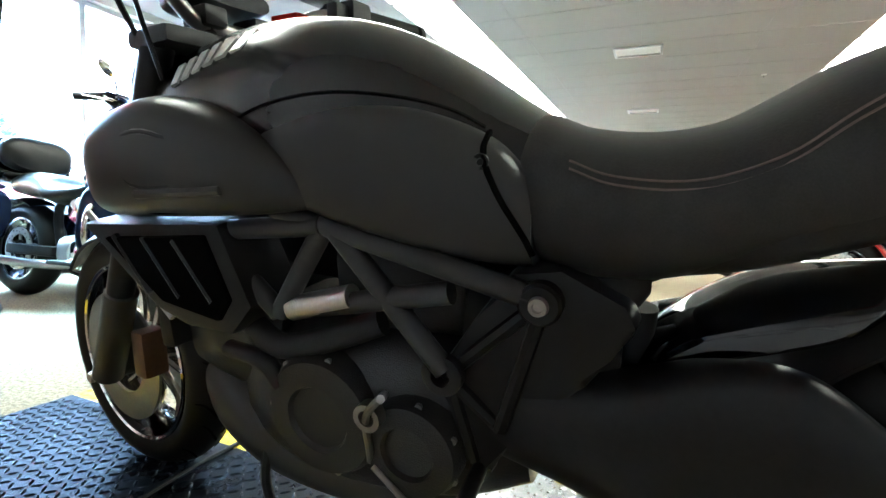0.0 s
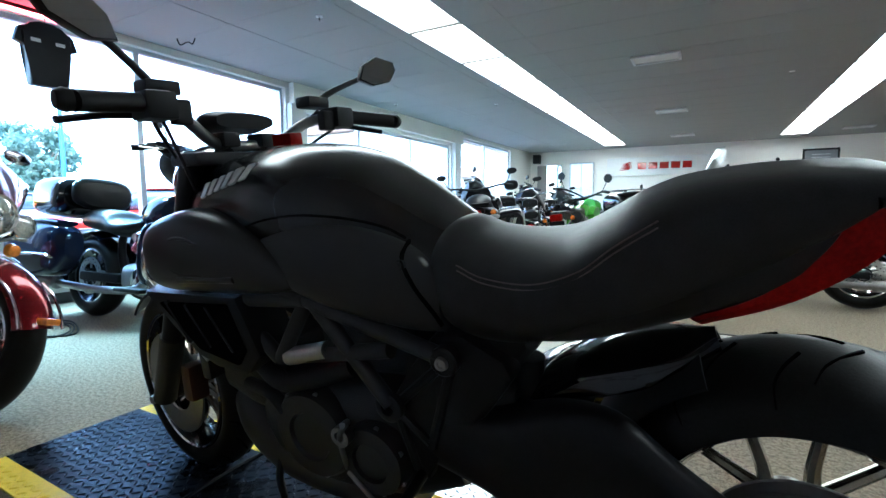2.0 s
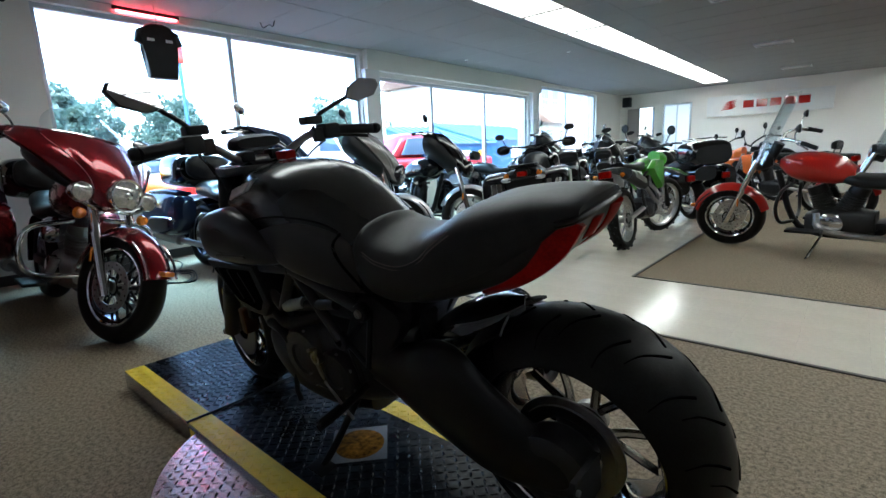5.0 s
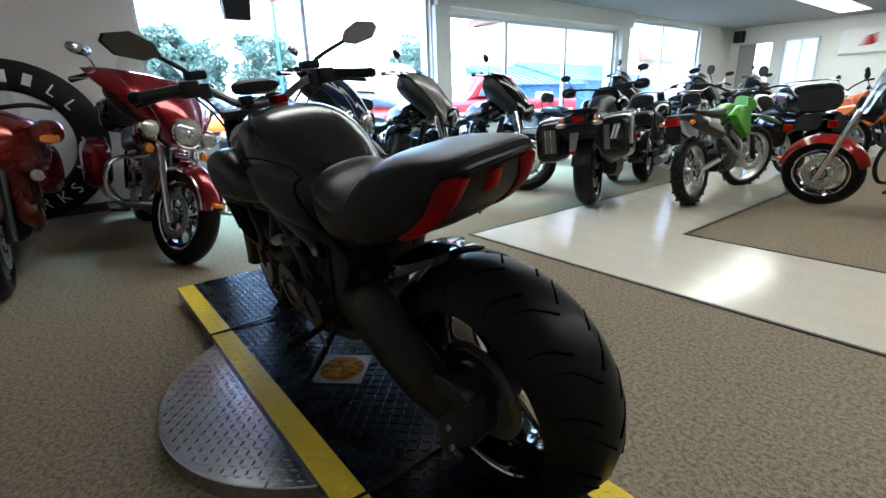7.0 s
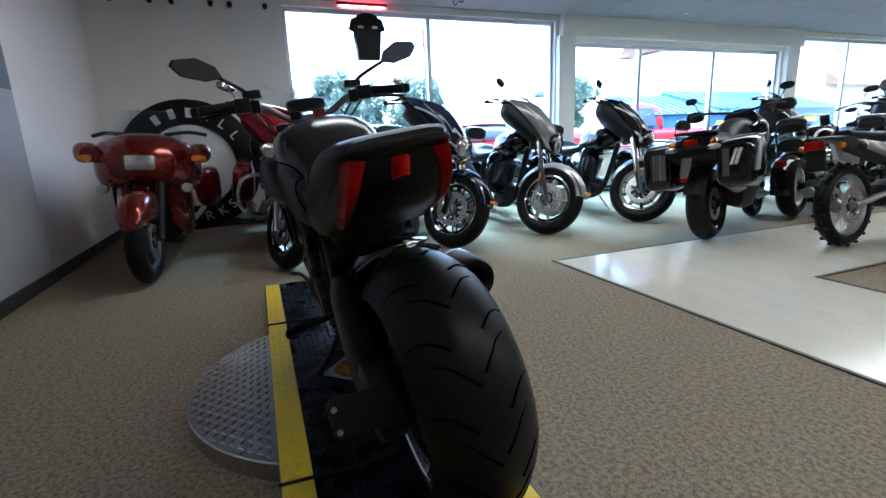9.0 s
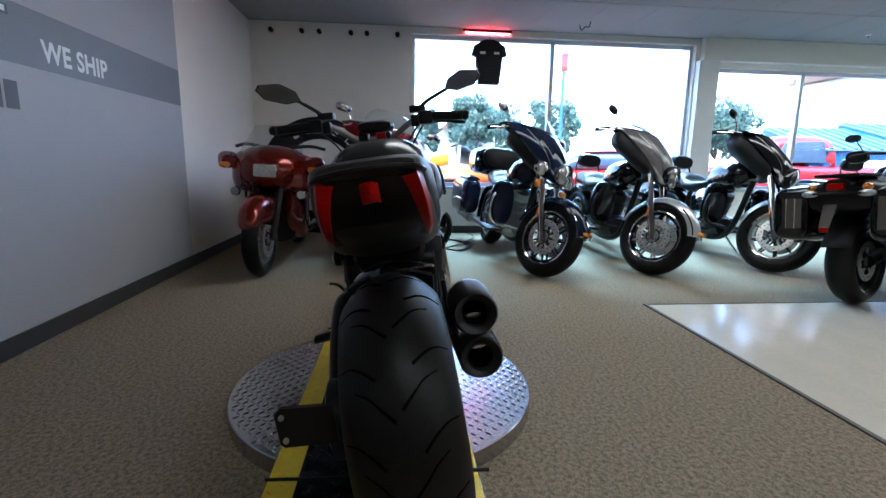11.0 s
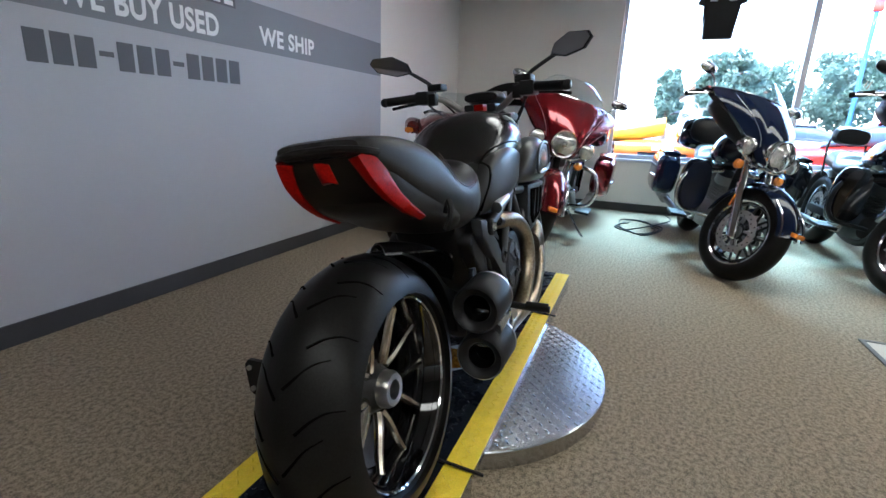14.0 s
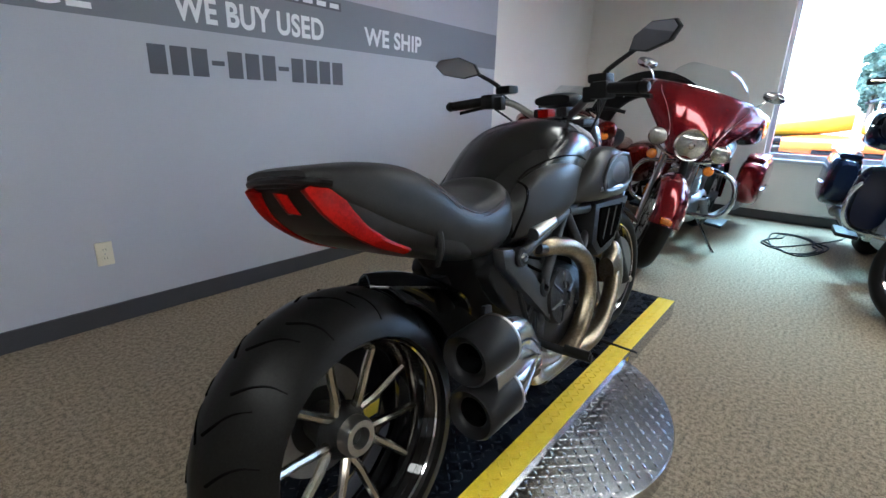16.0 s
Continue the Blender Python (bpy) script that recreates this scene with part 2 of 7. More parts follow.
def skin_y(sections, x, z):
    """How far out from the middle plane the form of hull() reaches at a place along it and a height."""
    rows = sorted(sections)
    yc, w, zt, zb, e = [np.interp(x, [q[0] for q in rows], [q[i] for q in rows]) for i in (1, 2, 3, 4, 5)]
    return abs(yc) + w * max(0.0, 1 - abs((z - (zt + zb) / 2) / ((zt - zb) / 2)) ** e) ** (1 / e)


def plate(poly, y0, y1, bevel=0.006, inset=0.0):
    """A flat shape in x, z, thick from y0 to y1; inset draws the y1 side in."""
    cx, cz = sum(p[0] for p in poly) / len(poly), sum(p[1] for p in poly) / len(poly)
    bm = bmesh.new()
    a = [bm.verts.new((x, y0, z)) for x, z in poly]
    b = [bm.verts.new((cx + (x - cx) * (1 - inset), y1, cz + (z - cz) * (1 - inset))) for x, z in poly]
    n = len(poly)
    bm.faces.new(a[::-1])
    bm.faces.new(b)
    for i in range(n):
        bm.faces.new((a[i], a[(i + 1) % n], b[(i + 1) % n], b[i]))
    if bevel:
        bmesh.ops.bevel(bm, geom=bm.edges[:], offset=bevel, segments=2, affect="EDGES", profile=0.6)
    return bm


def mirrored(fn):
    """Calls fn for the left side (1) and the right side (-1)."""
    return [fn(s) for s in (1, -1)]


def arc_band(r0, r1, y0, y1, a0, a1, at, n=18, curve=0.0):
    """A mudguard: a curved band round at, from angle a0 to a1 in degrees (0 forward, 90 up), crowned by curve."""
    rings = []
    for i in range(n + 1):
        a = radians(a0 + (a1 - a0) * i / n)
        c, s = math.cos(a), math.sin(a)
        ring = []
        m = 8
        for q in range(m + 1):
            u = q / m * 2 - 1
            r = r1 - curve * u * u
            ring.append((at[0] + r * c, (y0 + y1) / 2 + u * (y1 - y0) / 2, at[2] + r * s))
        for q in range(m, -1, -1):
            u = q / m * 2 - 1
            r = r0 - curve * u * u
            ring.append((at[0] + r * c, (y0 + y1) / 2 + u * ((y1 - y0) / 2 - 0.004), at[2] + r * s))
        rings.append(ring)
    return skin(rings)


def word(text, size, depth, m, material, name, parent=None, label="", bold=0.0):
    cu = bpy.data.curves.new("t", "FONT")
    cu.body, cu.size, cu.extrude, cu.offset, cu.space_character = text, size, depth, bold, 1.06
    ob = new("t", cu)
    dg = bpy.context.evaluated_depsgraph_get()
    me = bpy.data.meshes.new_from_object(ob.evaluated_get(dg))
    bpy.data.objects.remove(ob)
    me.name = name
    me.transform(m)
    me.materials.clear()
    me.materials.append(material)
    o = new(name, me)
    if parent is not None:
        o.parent = parent
    if label:
        o["label"] = label
    return o


# ---- the room ----


def struct(name, bm, material, label="", smooth=False, category=""):
    return tagged(link(name, bm, material, smooth=smooth), label, category or name.split("_")[0], kind="structure")


struct("floor", box(WX - 0.3, EX, SY - 0.3, FY + 0.3, -0.2, 0.0), M["carpet"], "grey-brown flecked low-pile carpet floor", category="floor")
# the polished walkway: two arms of square tiles, 1.17 m wide
walkway = tagged(new("walkway"), "polished cream floor tiles in an L-shaped walkway", "floor", kind="structure")
TX0, TX1, TY0, TY1 = -1.66, -0.48, 2.52, 3.73
tile_me = None
# trim strips along the carpet's edges
for a, b in (((TX0, TY0), (EX, TY0)), ((TX0, TY0), (TX0, 15.0)), ((TX1, TY1), (EX, TY1)), ((TX1, TY1), (TX1, 15.0))):
    w = 0.012
    struct("trim", box(min(a[0], b[0]) - w, max(a[0], b[0]) + w, min(a[1], b[1]) - w, max(a[1], b[1]) + w, 0.0, 0.009, 0.003), M["trim_metal"], "dark metal edge strip of the carpet", category="trim")

T = 0.3
WINS = ((0.94, 4.93, 0.66, 2.67, (2.88,)), (5.27, 10.07, 0.66, 2.38, (6.67, 8.37)), (10.6, 14.05, 0.66, 2.66, (12.17,)))
bms, prev = [], SY - T
for y0, y1, z0, z1, _ in WINS:
    bms += [box(WX - T, WX, prev, y0, 0, CEIL), box(WX - T, WX, y0, y1, 0, z0), box(WX - T, WX, y0, y1, z1, CEIL)]
    prev = y1
bms.append(box(WX - T, WX, prev, FY + T, 0, CEIL))
struct("wall_west", merge(*bms), M["wall"], "off-white painted wall with three shop windows")
struct("wall_south", box(WX - T, EX + T, SY - T, SY, 0, CEIL), M["wall"], "off-white painted side wall")
struct("wall_north", box(WX - T, EX + T, FY, FY + T, 0, CEIL), M["wall"], "off-white painted end wall")
struct("wall_east", box(EX, EX + T, SY, FY, 0, CEIL), M["wall"], "off-white painted wall")
# header band over the middle window, and pilasters between the windows
struct("trim", box(WX, WX + 0.10, 5.0, 10.55, 2.45, CEIL, 0.004), M["wall"], "painted header box over the middle window", category="trim")
for y in (4.95, 10.12):
    struct("trim", box(WX - 0.02, WX + 0.10, y, y + 0.30, 0.0, 2.45 if y > 0 else 1, 0.006), M["white"], "white painted pilaster between windows", category="trim")
PX = -3.06
struct("wall_panel", box(PX, EX, SY, SY + 0.004, 0.10, CEIL), M["panel"], "light grey painted lower and upper wall field", category="wall")
struct("baseboard", box(WX, EX, SY, SY + 0.016, 0, 0.10, 0.004), M["base"], "black rubber baseboard", category="baseboard")
struct("baseboard", box(WX, WX + 0.016, SY, FY, 0, 0.10, 0.004), M["base"], "black rubber baseboard", category="baseboard")
struct("baseboard", box(WX, EX, FY - 0.016, FY, 0, 0.10, 0.004), M["base"], "black rubber baseboard", category="baseboard")

STRIPS = ((-2.57, -1.96, 0.56, 15.2), (1.84, 2.45, 0.56, 15.2))
# ceiling of flat tiles round the light troughs
bms = []
cuts = [WX - T, STRIPS[0][0], STRIPS[0][1], STRIPS[1][0], STRIPS[1][1], EX + T]
for i, (a, b) in enumerate(zip(cuts, cuts[1:])):
    if i in (1, 3):
        bms += [box(a, b, SY - T, STRIPS[0][2], CEIL, CEIL + 0.3), box(a, b, STRIPS[0][3], FY + T, CEIL, CEIL + 0.3), box(a, b, STRIPS[0][2], STRIPS[0][3], CEIL + 0.12, CEIL + 0.3)]
    else:
        bms.append(box(a, b, SY - T, FY + T, CEIL, CEIL + 0.3))
for i in range(28):
    y = SY + 0.61 * i
    bms.append(box(WX, STRIPS[0][0] - 0.02, y - 0.004, y + 0.004, CEIL - 0.002, CEIL + 0.05))
    bms.append(box(STRIPS[0][1] + 0.02, STRIPS[1][0] - 0.02, y - 0.004, y + 0.004, CEIL - 0.002, CEIL + 0.05))
for i in range(11):
    x = WX + 0.02 + 1.22 * i
    if all(not a - 0.1 < x < b + 0.1 for a, b, _, _ in STRIPS) and x < EX:
        bms.append(box(x - 0.004, x + 0.004, SY, FY, CEIL - 0.003, CEIL + 0.05))
struct("ceiling", merge(*bms), M["ceiling"], "off-white flat ceiling darkened to grey for its dimness, with thin tile joints", category="ceiling")

for wi, (y0, y1, z0, z1, mull) in enumerate(WINS):
    wob = tagged(new("window_%d" % (wi + 1)), "large shop window in an aluminium frame", "window", kind="structure")
    d0, d1 = WX - 0.14, WX - 0.07
    ys = [y0, *mull, y1]
    for nm, b in (("window_frame", box(d0, d1, y0, y1, z1 - 0.05, z1, 0.004)), ("window_frame", box(d0, d1, y0, y1, z0, z0 + 0.05, 0.004)),
                  ("window_frame", box(d0, d1, y0, y0 + 0.045, z0 + 0.05, z1 - 0.05, 0.004)), ("window_frame", box(d0, d1, y1 - 0.045, y1, z0 + 0.05, z1 - 0.05, 0.004))):
        part(nm, b, M["alu"], wob, smooth=False)
    for y in mull:
        part("mullion", box(d0, d1 + 0.01, y - 0.03, y + 0.03, z0 + 0.05, z1 - 0.05, 0.004), M["alu"], wob, smooth=False)
    part("window_sill", box(WX - 0.13, WX + 0.06, y0 - 0.02, y1 + 0.02, z0 - 0.035, z0, 0.006), M["alu"], wob, smooth=False)
    for a, b in zip(ys, ys[1:]):
        p = part("pane", box(WX - 0.108, WX - 0.102, a + 0.02, b - 0.02, z0 + 0.03, z1 - 0.03), M["glass"], wob, smooth=False)
        p.visible_shadow = False

# light of the high sky in the window openings
for y0, y1, z0, z1, _ in WINS:
    sky_lamp = new("window_daylight", bpy.data.lights.new("window_daylight", "AREA"))
    sky_lamp.data.shape, sky_lamp.data.size, sky_lamp.data.size_y = "RECTANGLE", y1 - y0 - 0.2, 0.3
    sky_lamp.data.energy, sky_lamp.data.color, sky_lamp.data.spread = 1.5 * (y1 - y0), (0.52, 0.86, 1.0), radians(64)
    sky_lamp.matrix_world = look((WX - 0.02, (y0 + y1) / 2, z1 - 0.32), (WX + 0.98, (y0 + y1) / 2, z1 - 0.32 - 1.73))

# fluorescent troughs with square diffuser panels
for x0, x1, y0, y1 in STRIPS:
    strip = thing("ceiling_light", pose(0, 0, 0), "long recessed fluorescent ceiling light with white diffuser panels", "ceiling light", "ceiling lights")
    n = int((y1 - y0) / 1.2)
    for i in range(n):
        a, b = y0 + (y1 - y0) * i / n, y0 + (y1 - y0) * (i + 1) / n
        part("diffuser", box(x0 + 0.012, x1 - 0.012, a + 0.012, b - 0.012, CEIL + 0.010, CEIL + 0.018), M["light_panel"], strip, smooth=False)
        part("frame", box(x0, x1, b - 0.018, b + 0.018, CEIL - 0.006, CEIL + 0.01), M["trim_metal"], strip, smooth=False)
    for q in (x0, x1 - 0.012):
        part("frame", box(q, q + 0.012, y0, y1, CEIL - 0.004, CEIL + 0.022), M["white"], strip, smooth=False)
    part("tray", box(x0, x1, y0, y1, CEIL + 0.03, CEIL + 0.10), M["white"], strip, smooth=False)

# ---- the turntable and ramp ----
# near-black without gloss: paints the shade in tread cuts, seams, slots and holes
M["groove"] = surf("recess_shade_black", (0.003, 0.003, 0.003), 0.9, var=0.1, spec=0.0)
M["badge"] = surf("pale_silver_badge", (0.55, 0.54, 0.5), 0.35, metal=0.2, var=0.1)
M["lens_dark"] = surf("gloss_black_lamp_panel", (0.006, 0.005, 0.005), 0.38, var=0.1, coat=0.05, spec=0.2)
M["spoke_alloy"] = surf("bronze_grey_alloy", (0.46, 0.42, 0.35), 0.24, metal=1.0, var=0.15, scale=40)
M["strut"] = surf("satin_dark_alloy", (0.040, 0.043, 0.048), 0.36, metal=0.3, var=0.12, scale=30)
M["silencer"] = surf("polished_silencer_steel", (0.50, 0.51, 0.53), 0.20, metal=1.0, var=0.06, scale=30, blotch=0.2)
M["thread"] = surf("grey_red_thread", (0.10, 0.07, 0.065), 0.7, var=0.2)
PZ, TZ = 0.090, 0.068
TC = (-0.44, 0.694)


def lugs(material, name, parent, inside, x0, x1, y0, y1, z, pitch=0.027):
    """Raised tread lugs, in a basket pattern, as one mesh."""
    vs, fs = [], []
    L, W, Hh = 0.0140, 0.0042, 0.0030
    nx, ny = int((x1 - x0) / pitch), int((y1 - y0) / pitch)
    for i in range(nx):
        for j in range(ny):
            cx, cy = x0 + (i + 0.5) * pitch, y0 + (j + 0.5) * pitch
            if not inside(cx, cy):
                continue
            a = radians(45 if (i + j) % 2 else -45)
            c, s = math.cos(a), math.sin(a)
            k = len(vs)
            for u, v, h in ((-L, 0, 0), (-L * 0.4, -W, 0), (L * 0.4, -W, 0), (L, 0, 0), (L * 0.4, W, 0), (-L * 0.4, W, 0), (-L * 0.55, 0, Hh), (L * 0.55, 0, Hh)):
                vs.append((cx + u * c - v * s, cy + u * s + v * c, z + h))
            fs += [(k, k + 1, k + 6), (k + 1, k + 2, k + 7, k + 6), (k + 2, k + 3, k + 7), (k + 3, k + 4, k + 7), (k + 4, k + 5, k + 6, k + 7), (k + 5, k, k + 6)]
    me = bpy.data.meshes.new(name)
    me.from_pydata(vs, [], fs)
    me.materials.append(material)
    ob = new(name, me)
    ob.parent = parent
    ob["kind"] = "stuff"
    return ob


turntable = thing("turntable", pose(0, 0, 0), "round aluminium tread-plate turntable lying on the carpet", "turntable")
part("disc", lathe([(0.59, 0.004), (0.61, 0.006), (0.61, TZ - 0.004), (0.606, TZ)], 96, "Z", (TC[0], TC[1], 0)), M["alu_plate"], turntable)
part("bearing_ring", lathe([(0.55, 0.0), (0.55, 0.004)], 48, "Z", (TC[0], TC[1], 0)), M["base"], turntable)
MX = (-1.79, -1.02, 0.215, 0.95)
MY0, MY1, YW = 0.387, 0.986, 0.083
lugs(M["alu_plate"], "tread", turntable, lambda x, y: (x - TC[0]) ** 2 + (y - TC[1]) ** 2 < 0.597 ** 2 and not MY0 - 0.01 < y < MY1 + 0.01, -1.05, 0.25, 0.05, 1.35, TZ)
ramp = thing("display_ramp", pose(0, 0, 0), "black tread-plate display ramp with yellow safety edges on the turntable", "ramp")
for x0, x1, za, zb in ((MX[0], MX[1], PZ - 0.004, PZ), (MX[1], MX[2], PZ, PZ), (MX[2], MX[3], PZ, PZ - 0.004)):
    g = 0.004

    def deck(y0, y1, x0=x0, x1=x1, za=za, zb=zb, up=0.0):
        lo = 0.0 if za != zb else TZ
        return skin([[(x0 + g, y0, lo), (x0 + g, y1, lo), (x0 + g, y1, za + up), (x0 + g, y0, za + up)], [(x1 - g, y0, lo), (x1 - g, y1, lo), (x1 - g, y1, zb + up), (x1 - g, y0, zb + up)]])
    part("deck_panel", deck(MY0 + YW, MY1 - YW), M["black_plate"], ramp, smooth=False)
    part("yellow_edge", deck(MY0, MY0 + YW), M["yellow"], ramp, smooth=False)
    part("yellow_edge", deck(MY1 - YW, MY1), M["yellow"], ramp, smooth=False)
    lo = 0.0 if za != zb else TZ
    for y in (MY0 - 0.003, MY1):
        part("side_skirt", skin([[(x0 + g, y, lo), (x0 + g, y + 0.003, lo), (x0 + g, y + 0.003, za - 0.004), (x0 + g, y, za - 0.004)], [(x1 - g, y, lo), (x1 - g, y + 0.003, lo), (x1 - g, y + 0.003, zb - 0.004), (x1 - g, y, zb - 0.004)]]), M["alu_plate"], ramp, smooth=False)
    for nm, mt, y0, y1 in (("tread", M["black_plate"], MY0 + YW, MY1 - YW), ("tread", M["yellow"], MY0, MY0 + YW), ("tread", M["yellow"], MY1 - YW, MY1)):
        t = lugs(mt, nm, ramp, lambda x, y: True, x0 + 0.01, x1 - 0.01, y0 + 0.003, y1 - 0.003, 0.0)
        for v in t.data.vertices:
            v.co.z += za + (zb - za) * (v.co.x - x0) / (x1 - x0)

# ---- the black muscle bike on the ramp ----
LEANED = 9.0
hero = thing("motorcycle", pose(0.406, 0.826, PZ + 0.002, -LEANED, 0, 180.6), "matt black muscle motorcycle leaning on its side stand on the ramp", "motorcycle")
STEER = Matrix.Translation((1.20, 0, 0.95)) @ Matrix.Rotation(radians(-7.5), 4, Vector((-0.45, 0, 0.89)).normalized()) @ Matrix.Translation((-1.20, 0, -0.95))


def tyre_bm(R, w, at, rim, n=64, crown=None):
    h = w / 2
    c = crown if crown is not None else w * 0.36
    prof = [(rim, -h * 0.72), (rim + 0.012, -h * 0.86), (R - c - 0.01, -h), (R - c * 0.80, -h * 0.95), (R - c * 0.52, -h * 0.78), (R - c * 0.27, -h * 0.56), (R - c * 0.09, -h * 0.32), (R, 0)]
    prof = prof + [(r, -y) for r, y in prof[-2::-1]]
    prof += [(rim - 0.004, h * 0.6), (rim - 0.004, -h * 0.6), prof[0]]
    return lathe(prof, n, "Y", at)


# wheels
def hero_wheel(name, x, R, w, rimr, nspokes, right_open, steer=None):
    z = R
    hub = part(name, lathe([(0.03, -0.04 if right_open else -0.07), (0.045, -0.038 if right_open else -0.068), (0.066, 0.0), (0.050, 0.05), (0.045, 0.08), (0.03, 0.085)], 24, "Y", (x, 0, z)), M["cast"], hero, m=steer)
    part("tyre", tyre_bm(R, w, (x, 0, z), rimr), M["rubber"], hub, "black tyre with worn tread", m=steer)
    hw = w * 0.36
    rim = [(rimr + 0.006, -hw - 0.008), (rimr + 0.006, -hw), (rimr - 0.014, -hw + 0.004), (rimr - 0.022, -hw + 0.05), (rimr - 0.022, hw - 0.05), (rimr - 0.014, hw - 0.004), (rimr + 0.006, hw), (rimr + 0.006, hw + 0.008)]
    rim += [(rimr - 0.006, hw + 0.008), (rimr - 0.03, hw - 0.03), (rimr - 0.03, -hw + 0.03), (rimr - 0.006, -hw - 0.008), rim[0]]
    part("rim", lathe(rim, 64, "Y", (x, 0, z)), M["gloss_black"], hub, m=steer)
    for s in (1, -1):
        part("rim_lip", lathe([(rimr - 0.004, s * (hw + 0.006)), (rimr + 0.001, s * (hw + 0.012)), (rimr + 0.004, s * (hw + 0.006)), (rimr - 0.004, s * (hw + 0.006))], 64, "Y", (x, 0, z)), M["chrome"], hub, "polished rim edge", m=steer)
    for i in range(nspokes):
        mid = 2 * math.pi * (i // 2 + 0.5) / (nspokes // 2) + 0.2
        sg = 1 if i % 2 else -1
        ys = -0.014 if right_open else 0.0
        pts = []
        for r, off, yy in ((0.060, 0.10, ys - 0.004), (0.095, 0.24, ys - 0.014), (0.15, 0.29, ys - 0.022), (rimr - 0.022, 0.312, ys - 0.032 if right_open else 0.0)):
            pts.append((x + r * math.cos(mid + sg * off), yy, z + r * math.sin(mid + sg * off)))
        part("spoke", tube(pts, 0.0125, 5, 8, r1=0.0095), M["spoke_alloy"], hub, "bronze-grey alloy spoke", m=steer)
    return hub


rear = hero_wheel("rear_wheel", 0.0, 0.322, 0.234, 0.218, 10, True)
part("axle_nut", lathe([(0.024, -0.066), (0.038, -0.066), (0.044, -0.056), (0.044, -0.036), (0.024, -0.036), (0.024, -0.066)], 24, "Y", (0, 0, 0.322)), M["alloy"], rear)
part("brake_disc", lathe([(0.08, 0.075), (0.132, 0.075), (0.132, 0.081), (0.08, 0.081), (0.08, 0.075)], 40, "Y", (0, 0, 0.323)), M["steel"], rear)


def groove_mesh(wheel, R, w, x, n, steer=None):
    """Slanted cuts in the tread, as thin ridges lying in it, near-black for shade."""
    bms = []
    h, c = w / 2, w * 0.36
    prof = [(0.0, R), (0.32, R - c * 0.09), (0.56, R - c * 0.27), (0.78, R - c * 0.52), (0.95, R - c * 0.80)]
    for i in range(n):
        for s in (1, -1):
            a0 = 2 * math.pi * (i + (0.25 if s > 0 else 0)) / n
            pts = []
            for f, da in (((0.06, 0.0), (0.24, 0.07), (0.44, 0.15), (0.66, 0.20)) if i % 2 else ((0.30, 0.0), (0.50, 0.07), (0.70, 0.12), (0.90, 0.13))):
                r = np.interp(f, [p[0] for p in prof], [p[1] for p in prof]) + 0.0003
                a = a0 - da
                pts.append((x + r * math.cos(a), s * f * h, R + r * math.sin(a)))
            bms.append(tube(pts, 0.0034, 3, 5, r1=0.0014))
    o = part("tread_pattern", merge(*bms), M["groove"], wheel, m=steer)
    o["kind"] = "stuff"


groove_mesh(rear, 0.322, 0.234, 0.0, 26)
front = hero_wheel("front_wheel", 1.560, 0.302, 0.125, 0.218, 10, False, STEER)
for s in (1, -1):
    part("brake_disc", lathe([(0.09, s * 0.066), (0.16, s * 0.066), (0.16, s * 0.072), (0.09, s * 0.072), (0.09, s * 0.066)], 40, "Y", (1.560, 0, 0.302)), M["steel"], front, m=STEER)

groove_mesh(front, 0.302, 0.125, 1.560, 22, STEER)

# bodywork
TANK = [(1.36, 0, 0.05, 0.885, 0.82, 2.2), (1.27, 0, 0.11, 0.935, 0.75, 2.2), (1.15, 0, 0.158, 0.972, 0.71, 2.3), (1.0, 0, 0.190, 0.992, 0.70, 2.4), (0.87, 0, 0.200, 0.986, 0.69, 2.5),
        (0.77, 0, 0.190, 0.958, 0.68, 2.5), (0.68, 0, 0.170, 0.908, 0.67, 2.5), (0.605, 0, 0.146, 0.857, 0.655, 2.6), (0.555, 0, 0.126, 0.826, 0.65, 2.6)]
tank = part("fuel_tank", hull(TANK, 40, 8), M["tank_black"], hero, "satin black fuel tank")


SEAT = [(0.605, 0, 0.10, 0.80, 0.70, 2.4), (0.56, 0, 0.140, 0.828, 0.632, 2.5), (0.50, 0, 0.158, 0.808, 0.610, 2.5), (0.42, 0, 0.167, 0.800, 0.612, 2.5), (0.345, 0, 0.169, 0.810, 0.632, 2.6), (0.285, 0, 0.168, 0.840, 0.652, 2.7), (0.23, 0, 0.164, 0.871, 0.672, 3.0),
        (0.17, 0, 0.157, 0.892, 0.71, 3.4), (0.08, 0, 0.145, 0.904, 0.765, 3.8), (0.0, 0, 0.128, 0.906, 0.825, 4.0), (-0.042, 0, 0.114, 0.905, 0.858, 4.0), (-0.065, 0, 0.100, 0.900, 0.868, 3.6)]
COVER = [(0.985, 0.150, 0.024, 0.815, 0.775, 3.2), (0.91, 0.157, 0.042, 0.840, 0.725, 3.6), (0.80, 0.155, 0.049, 0.850, 0.688, 4.0), (0.69, 0.143, 0.049, 0.838, 0.660, 4.0), (0.60, 0.123, 0.047, 0.800, 0.640, 3.6), (0.55, 0.108, 0.036, 0.75, 0.635, 3.2)]


def tank_y(x, z):
    """The half width of the tank at a place along it and a height."""
    return skin_y(TANK, x, z)


